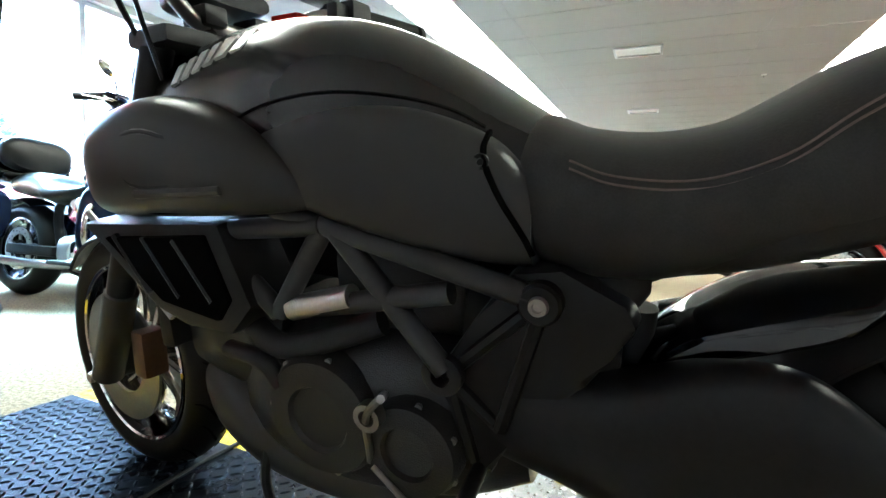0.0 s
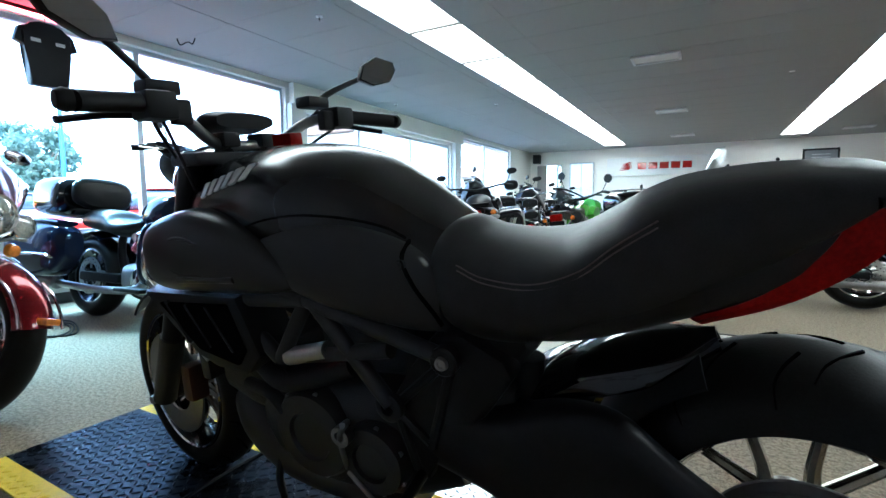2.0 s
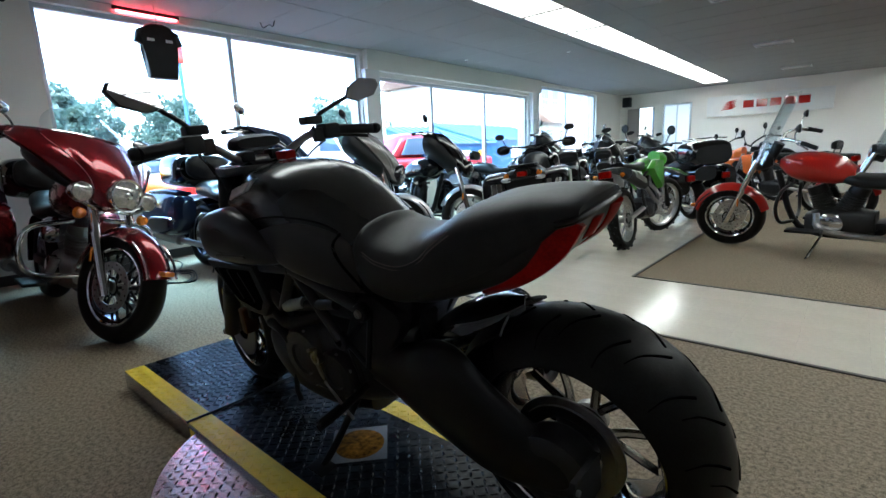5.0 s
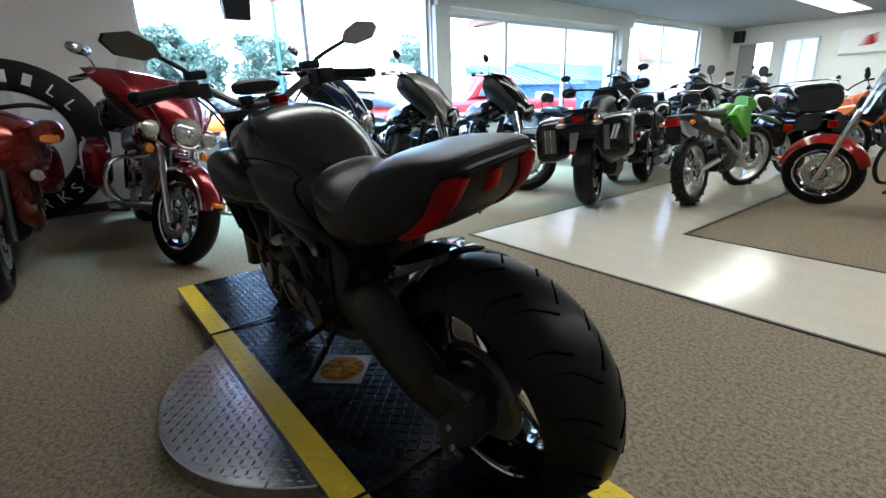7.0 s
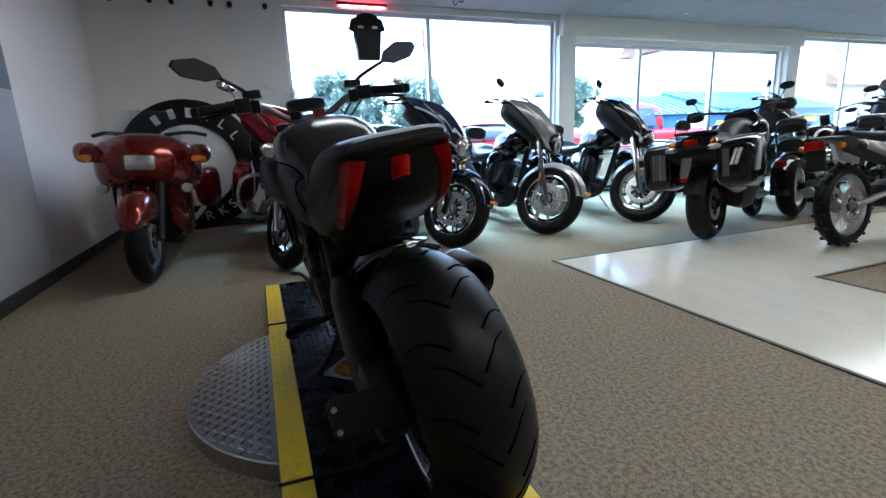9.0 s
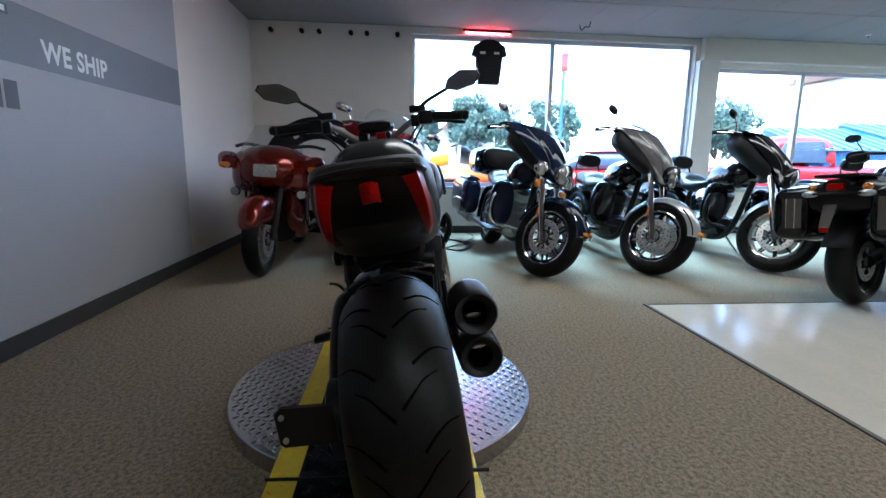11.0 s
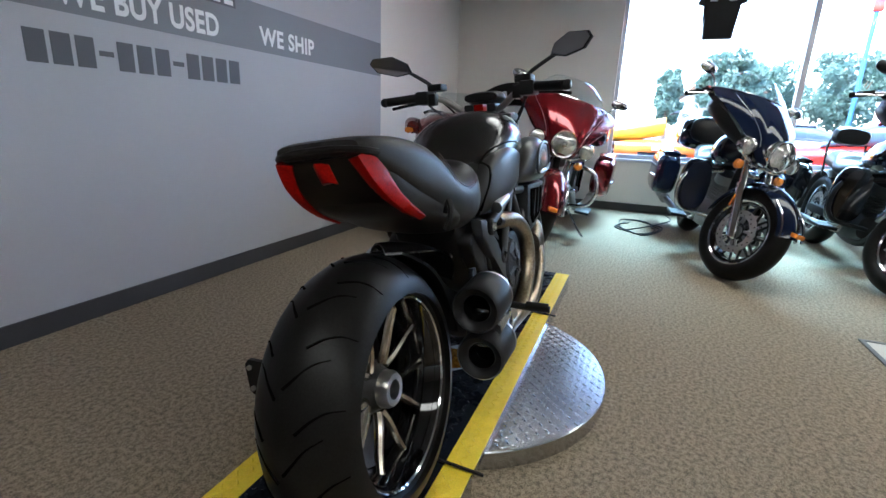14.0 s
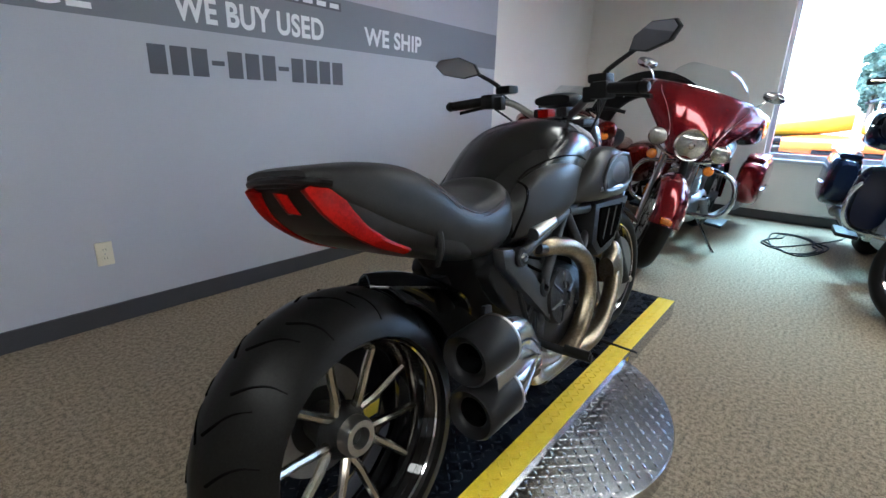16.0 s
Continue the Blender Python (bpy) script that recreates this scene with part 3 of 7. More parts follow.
def tank_sides(s):
    # moulded lower side cover with its seams and screws
    cover = part("tank_side_cover", hull([(x, s * yc, w, zt, zb, e) for x, yc, w, zt, zb, e in COVER], 32, 7), M["matt_black"], hero, "matt black tank side cover")

    def on_cover(x, z):
        return s * (max(tank_y(x, z), skin_y(COVER, x, z)) + 0.0008)
    part("cover_seam", tube([(x, on_cover(x, z), z) for x, z in ((0.985, 0.822), (0.95, 0.838), (0.91, 0.849), (0.855, 0.858), (0.80, 0.861), (0.745, 0.857), (0.69, 0.847), (0.645, 0.832), (0.61, 0.812))], 0.0026, 4, 6), M["groove"], cover)
    for x, z in ((0.955, 0.802), (0.605, 0.772)):
        part("screw", lathe([(0, s * 0.004), (0.004, s * 0.004), (0.005, s * 0.0015), (0.010, s * 0.003), (0.011, 0.0), (0, 0.0)], 16, "Y", (x, on_cover(x, z) - s * 0.001, z)), M["plastic"], cover)
    part("seat_seam", tube([(x, s * (max(skin_y(COVER, x, z), skin_y(SEAT, x, z)) + 0.0005), z) for x, z in ((0.606, 0.810), (0.604, 0.790), (0.600, 0.768), (0.592, 0.745), (0.582, 0.722), (0.570, 0.700), (0.558, 0.678), (0.548, 0.655))], 0.0042, 4, 8), M["groove"], hero)
    # air scoop with a moulded recess
    sc = part("air_scoop", hull([(0.835, s * 0.175, 0.018, 0.742, 0.710, 2.4), (0.90, s * 0.187, 0.042, 0.802, 0.703, 2.4), (0.98, s * 0.193, 0.057, 0.848, 0.697, 2.5), (1.09, s * 0.193, 0.064, 0.874, 0.692, 2.6), (1.19, s * 0.188, 0.064, 0.862, 0.688, 2.7),
                                 (1.265, s * 0.178, 0.056, 0.836, 0.690, 2.8), (1.29, s * 0.17, 0.036, 0.805, 0.705, 2.6)], 32, 6), M["matt_black"], hero, "matt black side air scoop")
    dee = [(1.195, 0.838), (1.11, 0.845), (1.02, 0.822), (0.965, 0.775), (0.97, 0.732), (1.10, 0.728), (1.20, 0.742), (1.222, 0.788)]
    if s < 0:
        part("intake_mesh", plate(dee, s * 0.219, s * 0.2548, 0.003, 0.10), M["plastic"], sc)
        # window reflection along the rim, painted as a lighter bluish-grey edge
        part("intake_rim", tube([(x, s * 0.2545, z) for x, z in dee + dee[:1]], 0.0055, 4, 8), M["strut"], sc, "intake rim in lighter grey for the window's reflection")
    else:
        rec = [(1.16, 0.812), (1.08, 0.822), (1.00, 0.795), (0.955, 0.752), (1.02, 0.748), (1.13, 0.748)]
        part("recess_rim", tube([(x, 0.2535 - 1.2 * (x - 1.09) ** 2, z) for x, z in rec + rec[:1]], 0.004, 4, 8), M["satin_black"], sc)
    part("intake_lip", tube([(1.115, s * 0.253, 0.733), (0.955, s * 0.241, 0.740)], 0.008, 3, 8), M["alloy" if s < 0 else "matt_black"], sc)
    part("scoop_parting", tube([(1.285, s * 0.178, 0.706), (1.15, s * 0.226, 0.700), (0.97, s * 0.222, 0.706)], 0.0022, 5, 6), M["groove"], sc)
    # radiator pod below
    pod = part("radiator_pod", plate([(1.39, 0.675), (1.205, 0.52), (1.13, 0.495), (1.02, 0.492), (0.965, 0.55), (1.02, 0.69)], s * 0.09, s * 0.200, 0.014, 0.06), M["plastic"], hero, "black radiator shroud")
    part("shroud_mesh", plate([(1.30, 0.648), (1.17, 0.542), (1.04, 0.522), (1.01, 0.56), (1.05, 0.665)], s * 0.195, s * 0.2085, 0.003, 0.03), M["groove"], pod)
    part("shroud_edge", tube([(1.395, s * 0.17, 0.682), (1.19, s * 0.18, 0.500)], 0.006, 3, 8), M["steel"], pod)
    for q in range(3):
        x = 1.25 - 0.075 * q
        part("shroud_slat", tube([(x + 0.02, s * 0.204, 0.652), (x - 0.05, s * 0.204, 0.555)], 0.007, 3, 6), M["satin_black"], pod)


mirrored(tank_sides)
# raised maker's plate, unlettered slanted bars on both tank sides
for s in (1, -1):
    for q in range(6):
        x, z = 1.128 - 0.030 * q, 0.890 + 0.0070 * q
        lower = [(x + dx, s * (tank_y(x + dx, z + dz) + 0.001), z + dz) for dx, dz in ((0, 0), (-0.020, 0.004), (-0.028, 0.034), (-0.008, 0.030))]
        part("tank_badge", skin([lower, [(a, b + s * 0.004, c + 0.003) for a, b, c in lower]]), M["badge"], hero, "pale raised badge bar", smooth=False)

seat = part("seat", hull(SEAT, 40, 8), M["leather"], hero, "black vinyl stepped seat with stitched seams")
for s in (1, -1):
    for off in (0.0, 0.009):
        part("stitching", tube([(0.505, s * 0.1530, 0.772 - off), (0.455, s * 0.1590, 0.755 - off), (0.375, s * 0.1635, 0.752 - off), (0.305, s * 0.1640, 0.776 - off), (0.255, s * 0.1630, 0.815 - off), (0.20, s * 0.1600, 0.852 - off)], 0.0014, 6, 5), M["thread"], seat, "fine stitched seam")
tail = part("tail_unit", hull([(0.42, 0, 0.12, 0.70, 0.612, 2.6), (0.30, 0, 0.157, 0.75, 0.645, 3), (0.16, 0, 0.145, 0.83, 0.692, 3.2), (0.05, 0, 0.131, 0.875, 0.734, 3.2), (0.000, 0, 0.115, 0.878, 0.792, 3.2), (-0.035, 0, 0.102, 0.875, 0.835, 3), (-0.052, 0, 0.092, 0.870, 0.855, 2.6)], 36, 6), M["leather"], hero, "smooth black tail unit")
# black rear face with the lenses let into it
FACE = spline([(-0.057, 0.866, 0.100), (-0.047, 0.843, 0.106), (-0.024, 0.806, 0.113), (0.018, 0.767, 0.118), (0.075, 0.732, 0.121), (0.150, 0.702, 0.118)], 6)
part("tail_panel", skin([[(x + 0.03, -w * 0.9, z + 0.01), (x, -w, z), (x - 0.002, -w * 0.5, z - 0.001), (x - 0.003, 0, z - 0.002), (x - 0.002, w * 0.5, z - 0.001), (x, w, z), (x + 0.03, w * 0.9, z + 0.01)] for x, z, w in FACE]), M["lens_dark"], hero, "gloss black lamp panel")


def tail_lens(s):
    rings = []
    n = len(FACE)
    for i, (x, z, w) in enumerate(FACE):
        f = i / (n - 1)
        inner = 0.030 * (1 - f) ** 0.7 + 0.002
        side = 0.046 * (1 - f) ** 0.8 + 0.004
        out = 0.012 * (1 - f) ** 0.8
        rings.append([(x - 0.004, s * (w - inner), z - 0.003), (x - 0.006 - out, s * (w - inner * 0.35), z - 0.004 + out * 0.35), (x - 0.006 - out, s * (w + 0.001), z - 0.002 + out * 0.35), (x + side * 0.5, s * (w + 0.010), z + 0.018 * (1 - f) + 0.003), (x + side, s * (w + 0.008), z + 0.010 * (1 - f) + 0.008), (x + side, s * (w - 0.01), z + 0.010), (x + 0.012, s * (w - inner), z + 0.004)])
    part("tail_light", skin(rings[1:]), M["red_lens"], hero, "dark red wrap-around tail light")


mirrored(tail_lens)
part("brake_light", skin([[(x - 0.004, -0.020, z - 0.002), (x - 0.016, -0.008, z + 0.003), (x - 0.016, 0.008, z + 0.003), (x - 0.004, 0.020, z - 0.002), (x + 0.01, 0.018, z), (x + 0.01, -0.018, z)] for x, z, w in FACE[3:12]]), M["red_lens"], hero, "red centre brake light")
part("seat_lip", tube([(-0.025, -0.119, 0.868), (-0.060, -0.101, 0.876), (-0.073, -0.050, 0.882), (-0.076, 0, 0.883), (-0.073, 0.050, 0.882), (-0.060, 0.101, 0.876), (-0.025, 0.119, 0.868)], 0.008, 5, 8), M["lens_dark"], hero)
part("strap_loop", tube([(0.205, -0.160, 0.705), (0.198, -0.174, 0.735), (0.192, -0.178, 0.70), (0.195, -0.160, 0.665)], 0.008, 3, 8), M["plastic"], hero)
part("undertail", hull([(0.65, 0, 0.13, 0.62, 0.36, 2.6), (0.55, 0, 0.145, 0.64, 0.38, 2.6), (0.49, 0, 0.13, 0.66, 0.44, 2.6), (0.45, 0, 0.12, 0.66, 0.52, 2.6), (0.41, 0, 0.10, 0.66, 0.59, 2.4)], 22, 4), M["plastic"], hero)
part("shock_reservoir", tube([(0.435, 0.03, 0.46), (0.425, 0.03, 0.565)], 0.028, 2, 14), M["plastic"], hero)
# rear hugger: a gloss blade rising off the tyre, with a skirt down the left side
rings = []
for x, z, w, dl in spline([(0.455, 0.470, 0.070, 0.0), (0.395, 0.540, 0.102, 0.020), (0.325, 0.590, 0.124, 0.030), (0.255, 0.622, 0.122, 0.028), (0.195, 0.638, 0.090, 0.012), (0.125, 0.650, 0.024, 0.0)], 10):
    top, low = [], []
    nx, nz = math.cos(math.atan2(z - 0.319, x)), math.sin(math.atan2(z - 0.319, x))
    for q in range(21):
        u = q / 10 - 1
        drop = 0.028 * u * u + dl * max(0, u) ** 4
        yy = w * u * (1 - 0.16 * max(0, u) ** 4)
        top.append((x - nx * drop, yy, z - nz * drop))
        low.append((x - nx * (drop + 0.006), yy * 0.97, z - nz * (drop + 0.006)))
    rings.append(top + low[::-1])
part("rear_mudguard", skin(rings), M["gloss_black"], hero, "gloss black rear tyre hugger")
part("inner_mudguard", arc_band(0.331, 0.337, -0.116, 0.112, 4, 64, (0, 0, 0.322), 22, 0.03), M["plastic"], hero)
for x, z in ((0.385, 0.532), (0.315, 0.580), (0.245, 0.611)):
    part("mudguard_slot", tube([(x + 0.018, 0.080, z - 0.022), (x, 0.062, z - 0.004), (x - 0.030, 0.040, z + 0.010)], 0.0035, 4, 6, r1=0.0015), M["groove"], hero)
part("linkage_cover", hull([(0.44, 0.055, 0.03, 0.520, 0.470, 2.6), (0.48, 0.055, 0.05, 0.535, 0.465, 2.8), (0.54, 0.05, 0.05, 0.520, 0.465, 2.6)], 20, 5), M["frame_metal"], hero, "dull grey linkage cover")
part("label_plate", box(0.475, 0.56, 0.118, 0.121, 0.455, 0.482, 0.001), M["steel"], hero, "dull metal label plate")
# swingarm on the left
part("swingarm", hull([(0.63, 0.04, 0.10, 0.50, 0.33, 3), (0.49, 0.075, 0.08, 0.490, 0.31, 3), (0.42, 0.10, 0.065, 0.500, 0.29, 2.9), (0.34, 0.125, 0.050, 0.540, 0.27, 2.8), (0.25, 0.140, 0.042, 0.545, 0.25, 2.8), (0.16, 0.150, 0.037, 0.485, 0.24, 2.8), (0.02, 0.152, 0.032, 0.40, 0.25, 2.6), (-0.07, 0.15, 0.028, 0.38, 0.27, 2.4)], 24, 5), M["satin_black"], hero, "black single-sided swingarm")
part("hub_carrier", lathe([(0.0, 0.10), (0.085, 0.10), (0.092, 0.115), (0.092, 0.172), (0.07, 0.18), (0.05, 0.18), (0.045, 0.168), (0.0, 0.168)], 36, "Y", (0, 0, 0.323)), M["cast"], hero)
part("sprocket_guard", lathe([(0.10, 0.083), (0.115, 0.083), (0.115, 0.09), (0.10, 0.09), (0.10, 0.083)], 40, "Y", (0, 0, 0.323)), M["steel"], hero)
part("plate_holder_arm", tube([(0.05, 0.165, 0.27), (-0.04, 0.175, 0.30), (-0.095, 0.18, 0.36)], 0.012, 4, 8), M["plastic"], hero)
HOLDER = [(0.270, 0.345), (0.262, 0.335), (0.150, 0.325), (0.150, 0.412), (0.258, 0.424), (0.270, 0.412)]
part("plate_holder", skin([[(-0.105, y, z) for y, z in HOLDER], [(-0.093, y, z) for y, z in HOLDER]]), M["plastic"], hero, "black number plate bracket", smooth=False)
for z in (0.352, 0.405):
    part("holder_bolt", lathe([(0, 0.0), (0.006, 0.0), (0.006, -0.006), (0, -0.006)], 10, "X", (-0.105, 0.256, z)), M["alloy"], hero)

# frame
def frame_side(s):
    y = s * 0.165
    for a, b in (((0.831, 0.682), (0.660, 0.490)), ((0.845, 0.684), (0.945, 0.537)), ((1.091, 0.662), (0.945, 0.537)), ((0.935, 0.705), (0.530, 0.607)), ((0.649, 0.603), (0.92, 0.547)), ((1.091, 0.662), (0.845, 0.684))):
        part("frame_tube", tube([(a[0], y, a[1]), (b[0], y + s * 0.004, b[1])], 0.0165, 3, 14), M["frame_metal"], hero)
    part("frame_collar", tube([(0.804, s * 0.168, 0.580), (0.919, s * 0.168, 0.548)] if s > 0 else [(0.60, s * 0.178, 0.655), (0.72, s * 0.178, 0.674)], 0.0195, 3, 16), M["alloy"], hero, "bare alloy frame collar")
    plate_ob = part("pivot_plate", plate([(0.575, 0.635), (0.51, 0.645), (0.43, 0.605), (0.415, 0.575), (0.445, 0.53), (0.475, 0.484), (0.532, 0.43), (0.59, 0.378), (0.605, 0.31), (0.665, 0.305), (0.70, 0.36), (0.69, 0.47), (0.63, 0.56)], s * 0.095, s * 0.142, 0.012, 0.04), M["satin_black"], hero)
    for a, b in (((0.53, 0.60), (0.67, 0.47)), ((0.67, 0.47), (0.63, 0.34)), ((0.53, 0.60), (0.59, 0.40)), ((0.59, 0.40), (0.67, 0.47))):
        part("plate_rib", tube([(a[0], s * 0.140, a[1]), (b[0], s * 0.144, b[1])], 0.011, 2, 8), M["satin_black"], plate_ob)
    part("frame_bolt", lathe([(0.0, s * 0.003), (0.006, s * 0.003), (0.007, s * 0.008), (0.011, s * 0.008), (0.013, 0.0), (0.0, 0.0)], 20, "Y", (0.530, s * 0.184, 0.605)), M["alloy"], hero)
    part("bolt_boss", lathe([(0.0, 0.0), (0.027, 0.0), (0.027, s * 0.018), (0.023, s * 0.022), (0.0, s * 0.022)], 28, "Y", (0.530, s * 0.163, 0.605)), M["satin_black"], hero)
    peg = part("footpeg", tube([(0.622, s * 0.14, 0.325), (0.625, s * 0.24, 0.307), (0.63, s * 0.325, 0.296)], 0.012, 4, 10), M["plastic"], hero)
    part("peg_rubber", tube([(0.626, s * 0.245, 0.313), (0.63, s * 0.32, 0.303)], 0.014, 2, 10), M["rubber"], peg)
    part("pivot_cap", lathe([(0.012, 0.0), (0.030, 0.0), (0.030, s * 0.016), (0.024, s * 0.020), (0.014, s * 0.020), (0.012, s * 0.006), (0.012, 0.0)], 24, "Y", (0.665, s * 0.158, 0.482)), M["plastic"], hero)


mirrored(frame_side)

# engine
ENGINE = Matrix.Translation((0.060, 0, 0.010))
part("crankcase", hull([(0.50, 0, 0.10, 0.46, 0.24, 3), (0.62, 0, 0.15, 0.50, 0.20, 3), (0.80, 0, 0.165, 0.50, 0.18, 3), (0.95, 0, 0.15, 0.47, 0.19, 3), (1.05, 0, 0.11, 0.42, 0.22, 3)], 24, 5), M["cast"], hero, "dark cast engine cases", m=ENGINE.copy())
part("rear_cylinder", hull([(0.60, 0, 0.09, 0.70, 0.46, 3), (0.70, 0, 0.11, 0.70, 0.46, 3), (0.82, 0, 0.10, 0.68, 0.46, 3)], 20, 3), M["cast"], hero, m=ENGINE.copy())
part("front_cylinder", hull([(0.95, 0, 0.11, 0.52, 0.30, 3), (1.08, 0, 0.12, 0.52, 0.31, 3), (1.20, 0, 0.10, 0.50, 0.33, 3)], 20, 3), M["cast"], hero, m=ENGINE.copy())
for s in (1, -1):
    for x, z, r in ((0.82, 0.36, 0.105), (0.66, 0.34, 0.08)) if s > 0 else ((0.705, 0.415, 0.092), (0.88, 0.33, 0.06)):
        part("engine_cover", lathe([(0.0, s * 0.13), (r, s * 0.13), (r, s * 0.168), (r * 0.92, s * 0.182), (r * 0.55, s * 0.186), (r * 0.5, s * 0.178), (0.0, s * 0.178)], 36, "Y", (x, 0, z)), M["cast"], hero, m=ENGINE.copy())
        for q in range(7):
            a = 2 * math.pi * q / 7
            part("cover_bolt", lathe([(0, 0), (0.006, 0), (0.006, s * 0.006), (0, s * 0.006)], 8, "Y", (x + r * 0.96 * math.cos(a), s * 0.168, z + r * 0.96 * math.sin(a))), M["steel"], hero, m=ENGINE.copy())
part("belly_pan", hull([(0.62, 0, 0.10, 0.24, 0.15, 2.6), (0.80, 0, 0.13, 0.25, 0.125, 2.6), (1.00, 0, 0.135, 0.30, 0.13, 2.6), (1.13, 0, 0.12, 0.36, 0.18, 2.6), (1.18, 0, 0.10, 0.37, 0.24, 2.6)], 24, 5), M["matt_black"], hero, "matt black belly pan", m=ENGINE.copy())
part("radiator", box(1.20, 1.235, -0.14, 0.14, 0.40, 0.68, 0.006), M["plastic"], hero, m=ENGINE.copy())
part("coolant_hose", tube([(0.98, 0.15, 0.50), (0.90, 0.16, 0.465), (0.80, 0.15, 0.49), (0.72, 0.13, 0.52)], 0.022, 5, 12), M["plastic"], hero, m=ENGINE.copy())
part("oil_hose", tube([(1.02, 0.16, 0.44), (0.93, 0.175, 0.44), (0.90, 0.17, 0.40)], 0.016, 5, 10), M["plastic"], hero, m=ENGINE.copy())
part("gear_lever", tube([(0.73, 0.175, 0.305), (0.72, 0.19, 0.34), (0.715, 0.20, 0.40), (0.67, 0.22, 0.455), (0.655, 0.25, 0.47)], 0.006, 5, 8), M["steel"], hero, m=ENGINE.copy())
part("gear_linkage", tube([(0.72, 0.185, 0.305), (0.60, 0.19, 0.21)], 0.005, 3, 8), M["steel"], hero, m=ENGINE.copy())
part("lever_pivot", lathe([(0.013, 0.185), (0.022, 0.185), (0.022, 0.205), (0.013, 0.205), (0.013, 0.185)], 24, "Y", (0.712, 0, 0.40)), M["steel"], hero, m=ENGINE.copy())
part("side_stand", tube([(0.66, 0.12, 0.22), (0.70, 0.20, 0.10), (0.72, 0.26, 0.035)], 0.012, 4, 10), M["satin_black"], hero, m=ENGINE.copy())
part("stand_foot", box(0.74, 0.82, 0.24, 0.30, 0.036, 0.050, 0.004), M["satin_black"], hero)
part("hanging_lead", tube([(1.0, 0.12, 0.23), (1.0, 0.14, 0.17), (0.995, 0.14, 0.11)], 0.010, 4, 8), M["plastic"], hero, m=ENGINE.copy())

# exhaust on the right
part("rear_header", tube([(0.60, -0.08, 0.60), (0.70, -0.155, 0.597), (0.82, -0.182, 0.572), (0.92, -0.190, 0.505), (0.938, -0.194, 0.42), (0.90, -0.192, 0.33), (0.83, -0.182, 0.255), (0.74, -0.160, 0.212), (0.60, -0.160, 0.222), (0.54, -0.178, 0.275)], 0.030, 7, 16), M["titan"], hero, "heat-tinted exhaust header")
part("front_header", tube([(1.17, -0.05, 0.46), (1.25, -0.12, 0.462), (1.235, -0.172, 0.39), (1.13, -0.188, 0.285), (1.0, -0.182, 0.205), (0.86, -0.155, 0.185), (0.66, -0.14, 0.185)], 0.029, 7, 16), M["titan"], hero, "heat-tinted exhaust header")
part("header_shield", hull([(1.13, -0.165, 0.03, 0.44, 0.34, 2.4), (1.20, -0.165, 0.04, 0.49, 0.28, 2.4), (1.26, -0.15, 0.035, 0.48, 0.32, 2.4)], 16, 4), M["titan"], hero, m=ENGINE.copy())
EXHAUST = Matrix.Translation((0.036, -0.010, 0.040))
for z in (0.412, 0.281):
    y = -0.206
    muf = part("silencer", tube([(0.22, y, z), (0.28, y, z), (0.33, y + 0.003, z - 0.004), (0.40, y + 0.015, (z - 0.33) * 0.75 + 0.325), (0.46, y + 0.03, (z - 0.33) * 0.4 + 0.305), (0.52, y + 0.04, 0.27)], 0.061, 6, 24, r1=0.034), M["silencer"], hero, "stubby brushed steel silencer", m=EXHAUST.copy())
    part("end_cap", lathe([(0.0, 0.225), (0.034, 0.225), (0.036, 0.170), (0.043, 0.160), (0.058, 0.152), (0.064, 0.160), (0.066, 0.280), (0.063, 0.283), (0.0, 0.283)], 40, "X", (0, y, z)), M["satin_black"], muf, "black end cap", m=EXHAUST.copy())
    part("end_ring", lathe([(0.064, 0.281), (0.0668, 0.283), (0.0668, 0.289), (0.061, 0.291), (0.064, 0.281)], 40, "X", (0, y, z)), M["alloy"], muf, m=EXHAUST.copy())
    part("tip", lathe([(0.0, 0.222), (0.035, 0.222), (0.0365, 0.172), (0.034, 0.168), (0.032, 0.215), (0.0, 0.216)], 24, "X", (0, y, z)), M["groove"], muf, "hollow black outlet", m=EXHAUST.copy())
part("silencer_bracket", plate([(0.36, 0.47), (0.33, 0.475), (0.30, 0.36), (0.33, 0.30), (0.37, 0.31)], -0.150, -0.135, 0.004), M["satin_black"], hero, m=EXHAUST.copy())
part("peg_strut", plate([(0.44, 0.650), (0.50, 0.640), (0.60, 0.545), (0.70, 0.445), (0.748, 0.372), (0.715, 0.345), (0.66, 0.395), (0.55, 0.500), (0.45, 0.592)], -0.138, -0.172, 0.009, 0.05), M["strut"], hero, "satin dark alloy peg strut")
web = part("strut_web", plate([(0.50, 0.640), (0.63, 0.615), (0.70, 0.54), (0.725, 0.43), (0.60, 0.545)], -0.125, -0.152, 0.006, 0.06), M["strut"], hero)
for q in range(2):
    part("web_slot", tube([(0.575 + 0.03 * q, -0.153, 0.598 - 0.035 * q), (0.68 + 0.01 * q, -0.153, 0.565 - 0.045 * q)], 0.005, 2, 6), M["groove"], web)
for q in range(6):
    a = 2 * math.pi * q / 6 + 0.3
    part("cover_rib", tube([(0.765 + 0.026 * math.cos(a), -0.189, 0.425 + 0.026 * math.sin(a)), (0.765 + 0.080 * math.cos(a), -0.180, 0.425 + 0.080 * math.sin(a))], 0.006, 2, 6), M["strut"], hero)
part("silencer_saddle", hull([(0.24, -0.216, 0.050, 0.44, 0.33, 2.4), (0.34, -0.210, 0.052, 0.44, 0.33, 2.4), (0.42, -0.200, 0.048, 0.41, 0.32, 2.2), (0.50, -0.185, 0.040, 0.37, 0.29, 2.0)], 24, 5), M["silencer"], hero, "polished steel between the silencers")
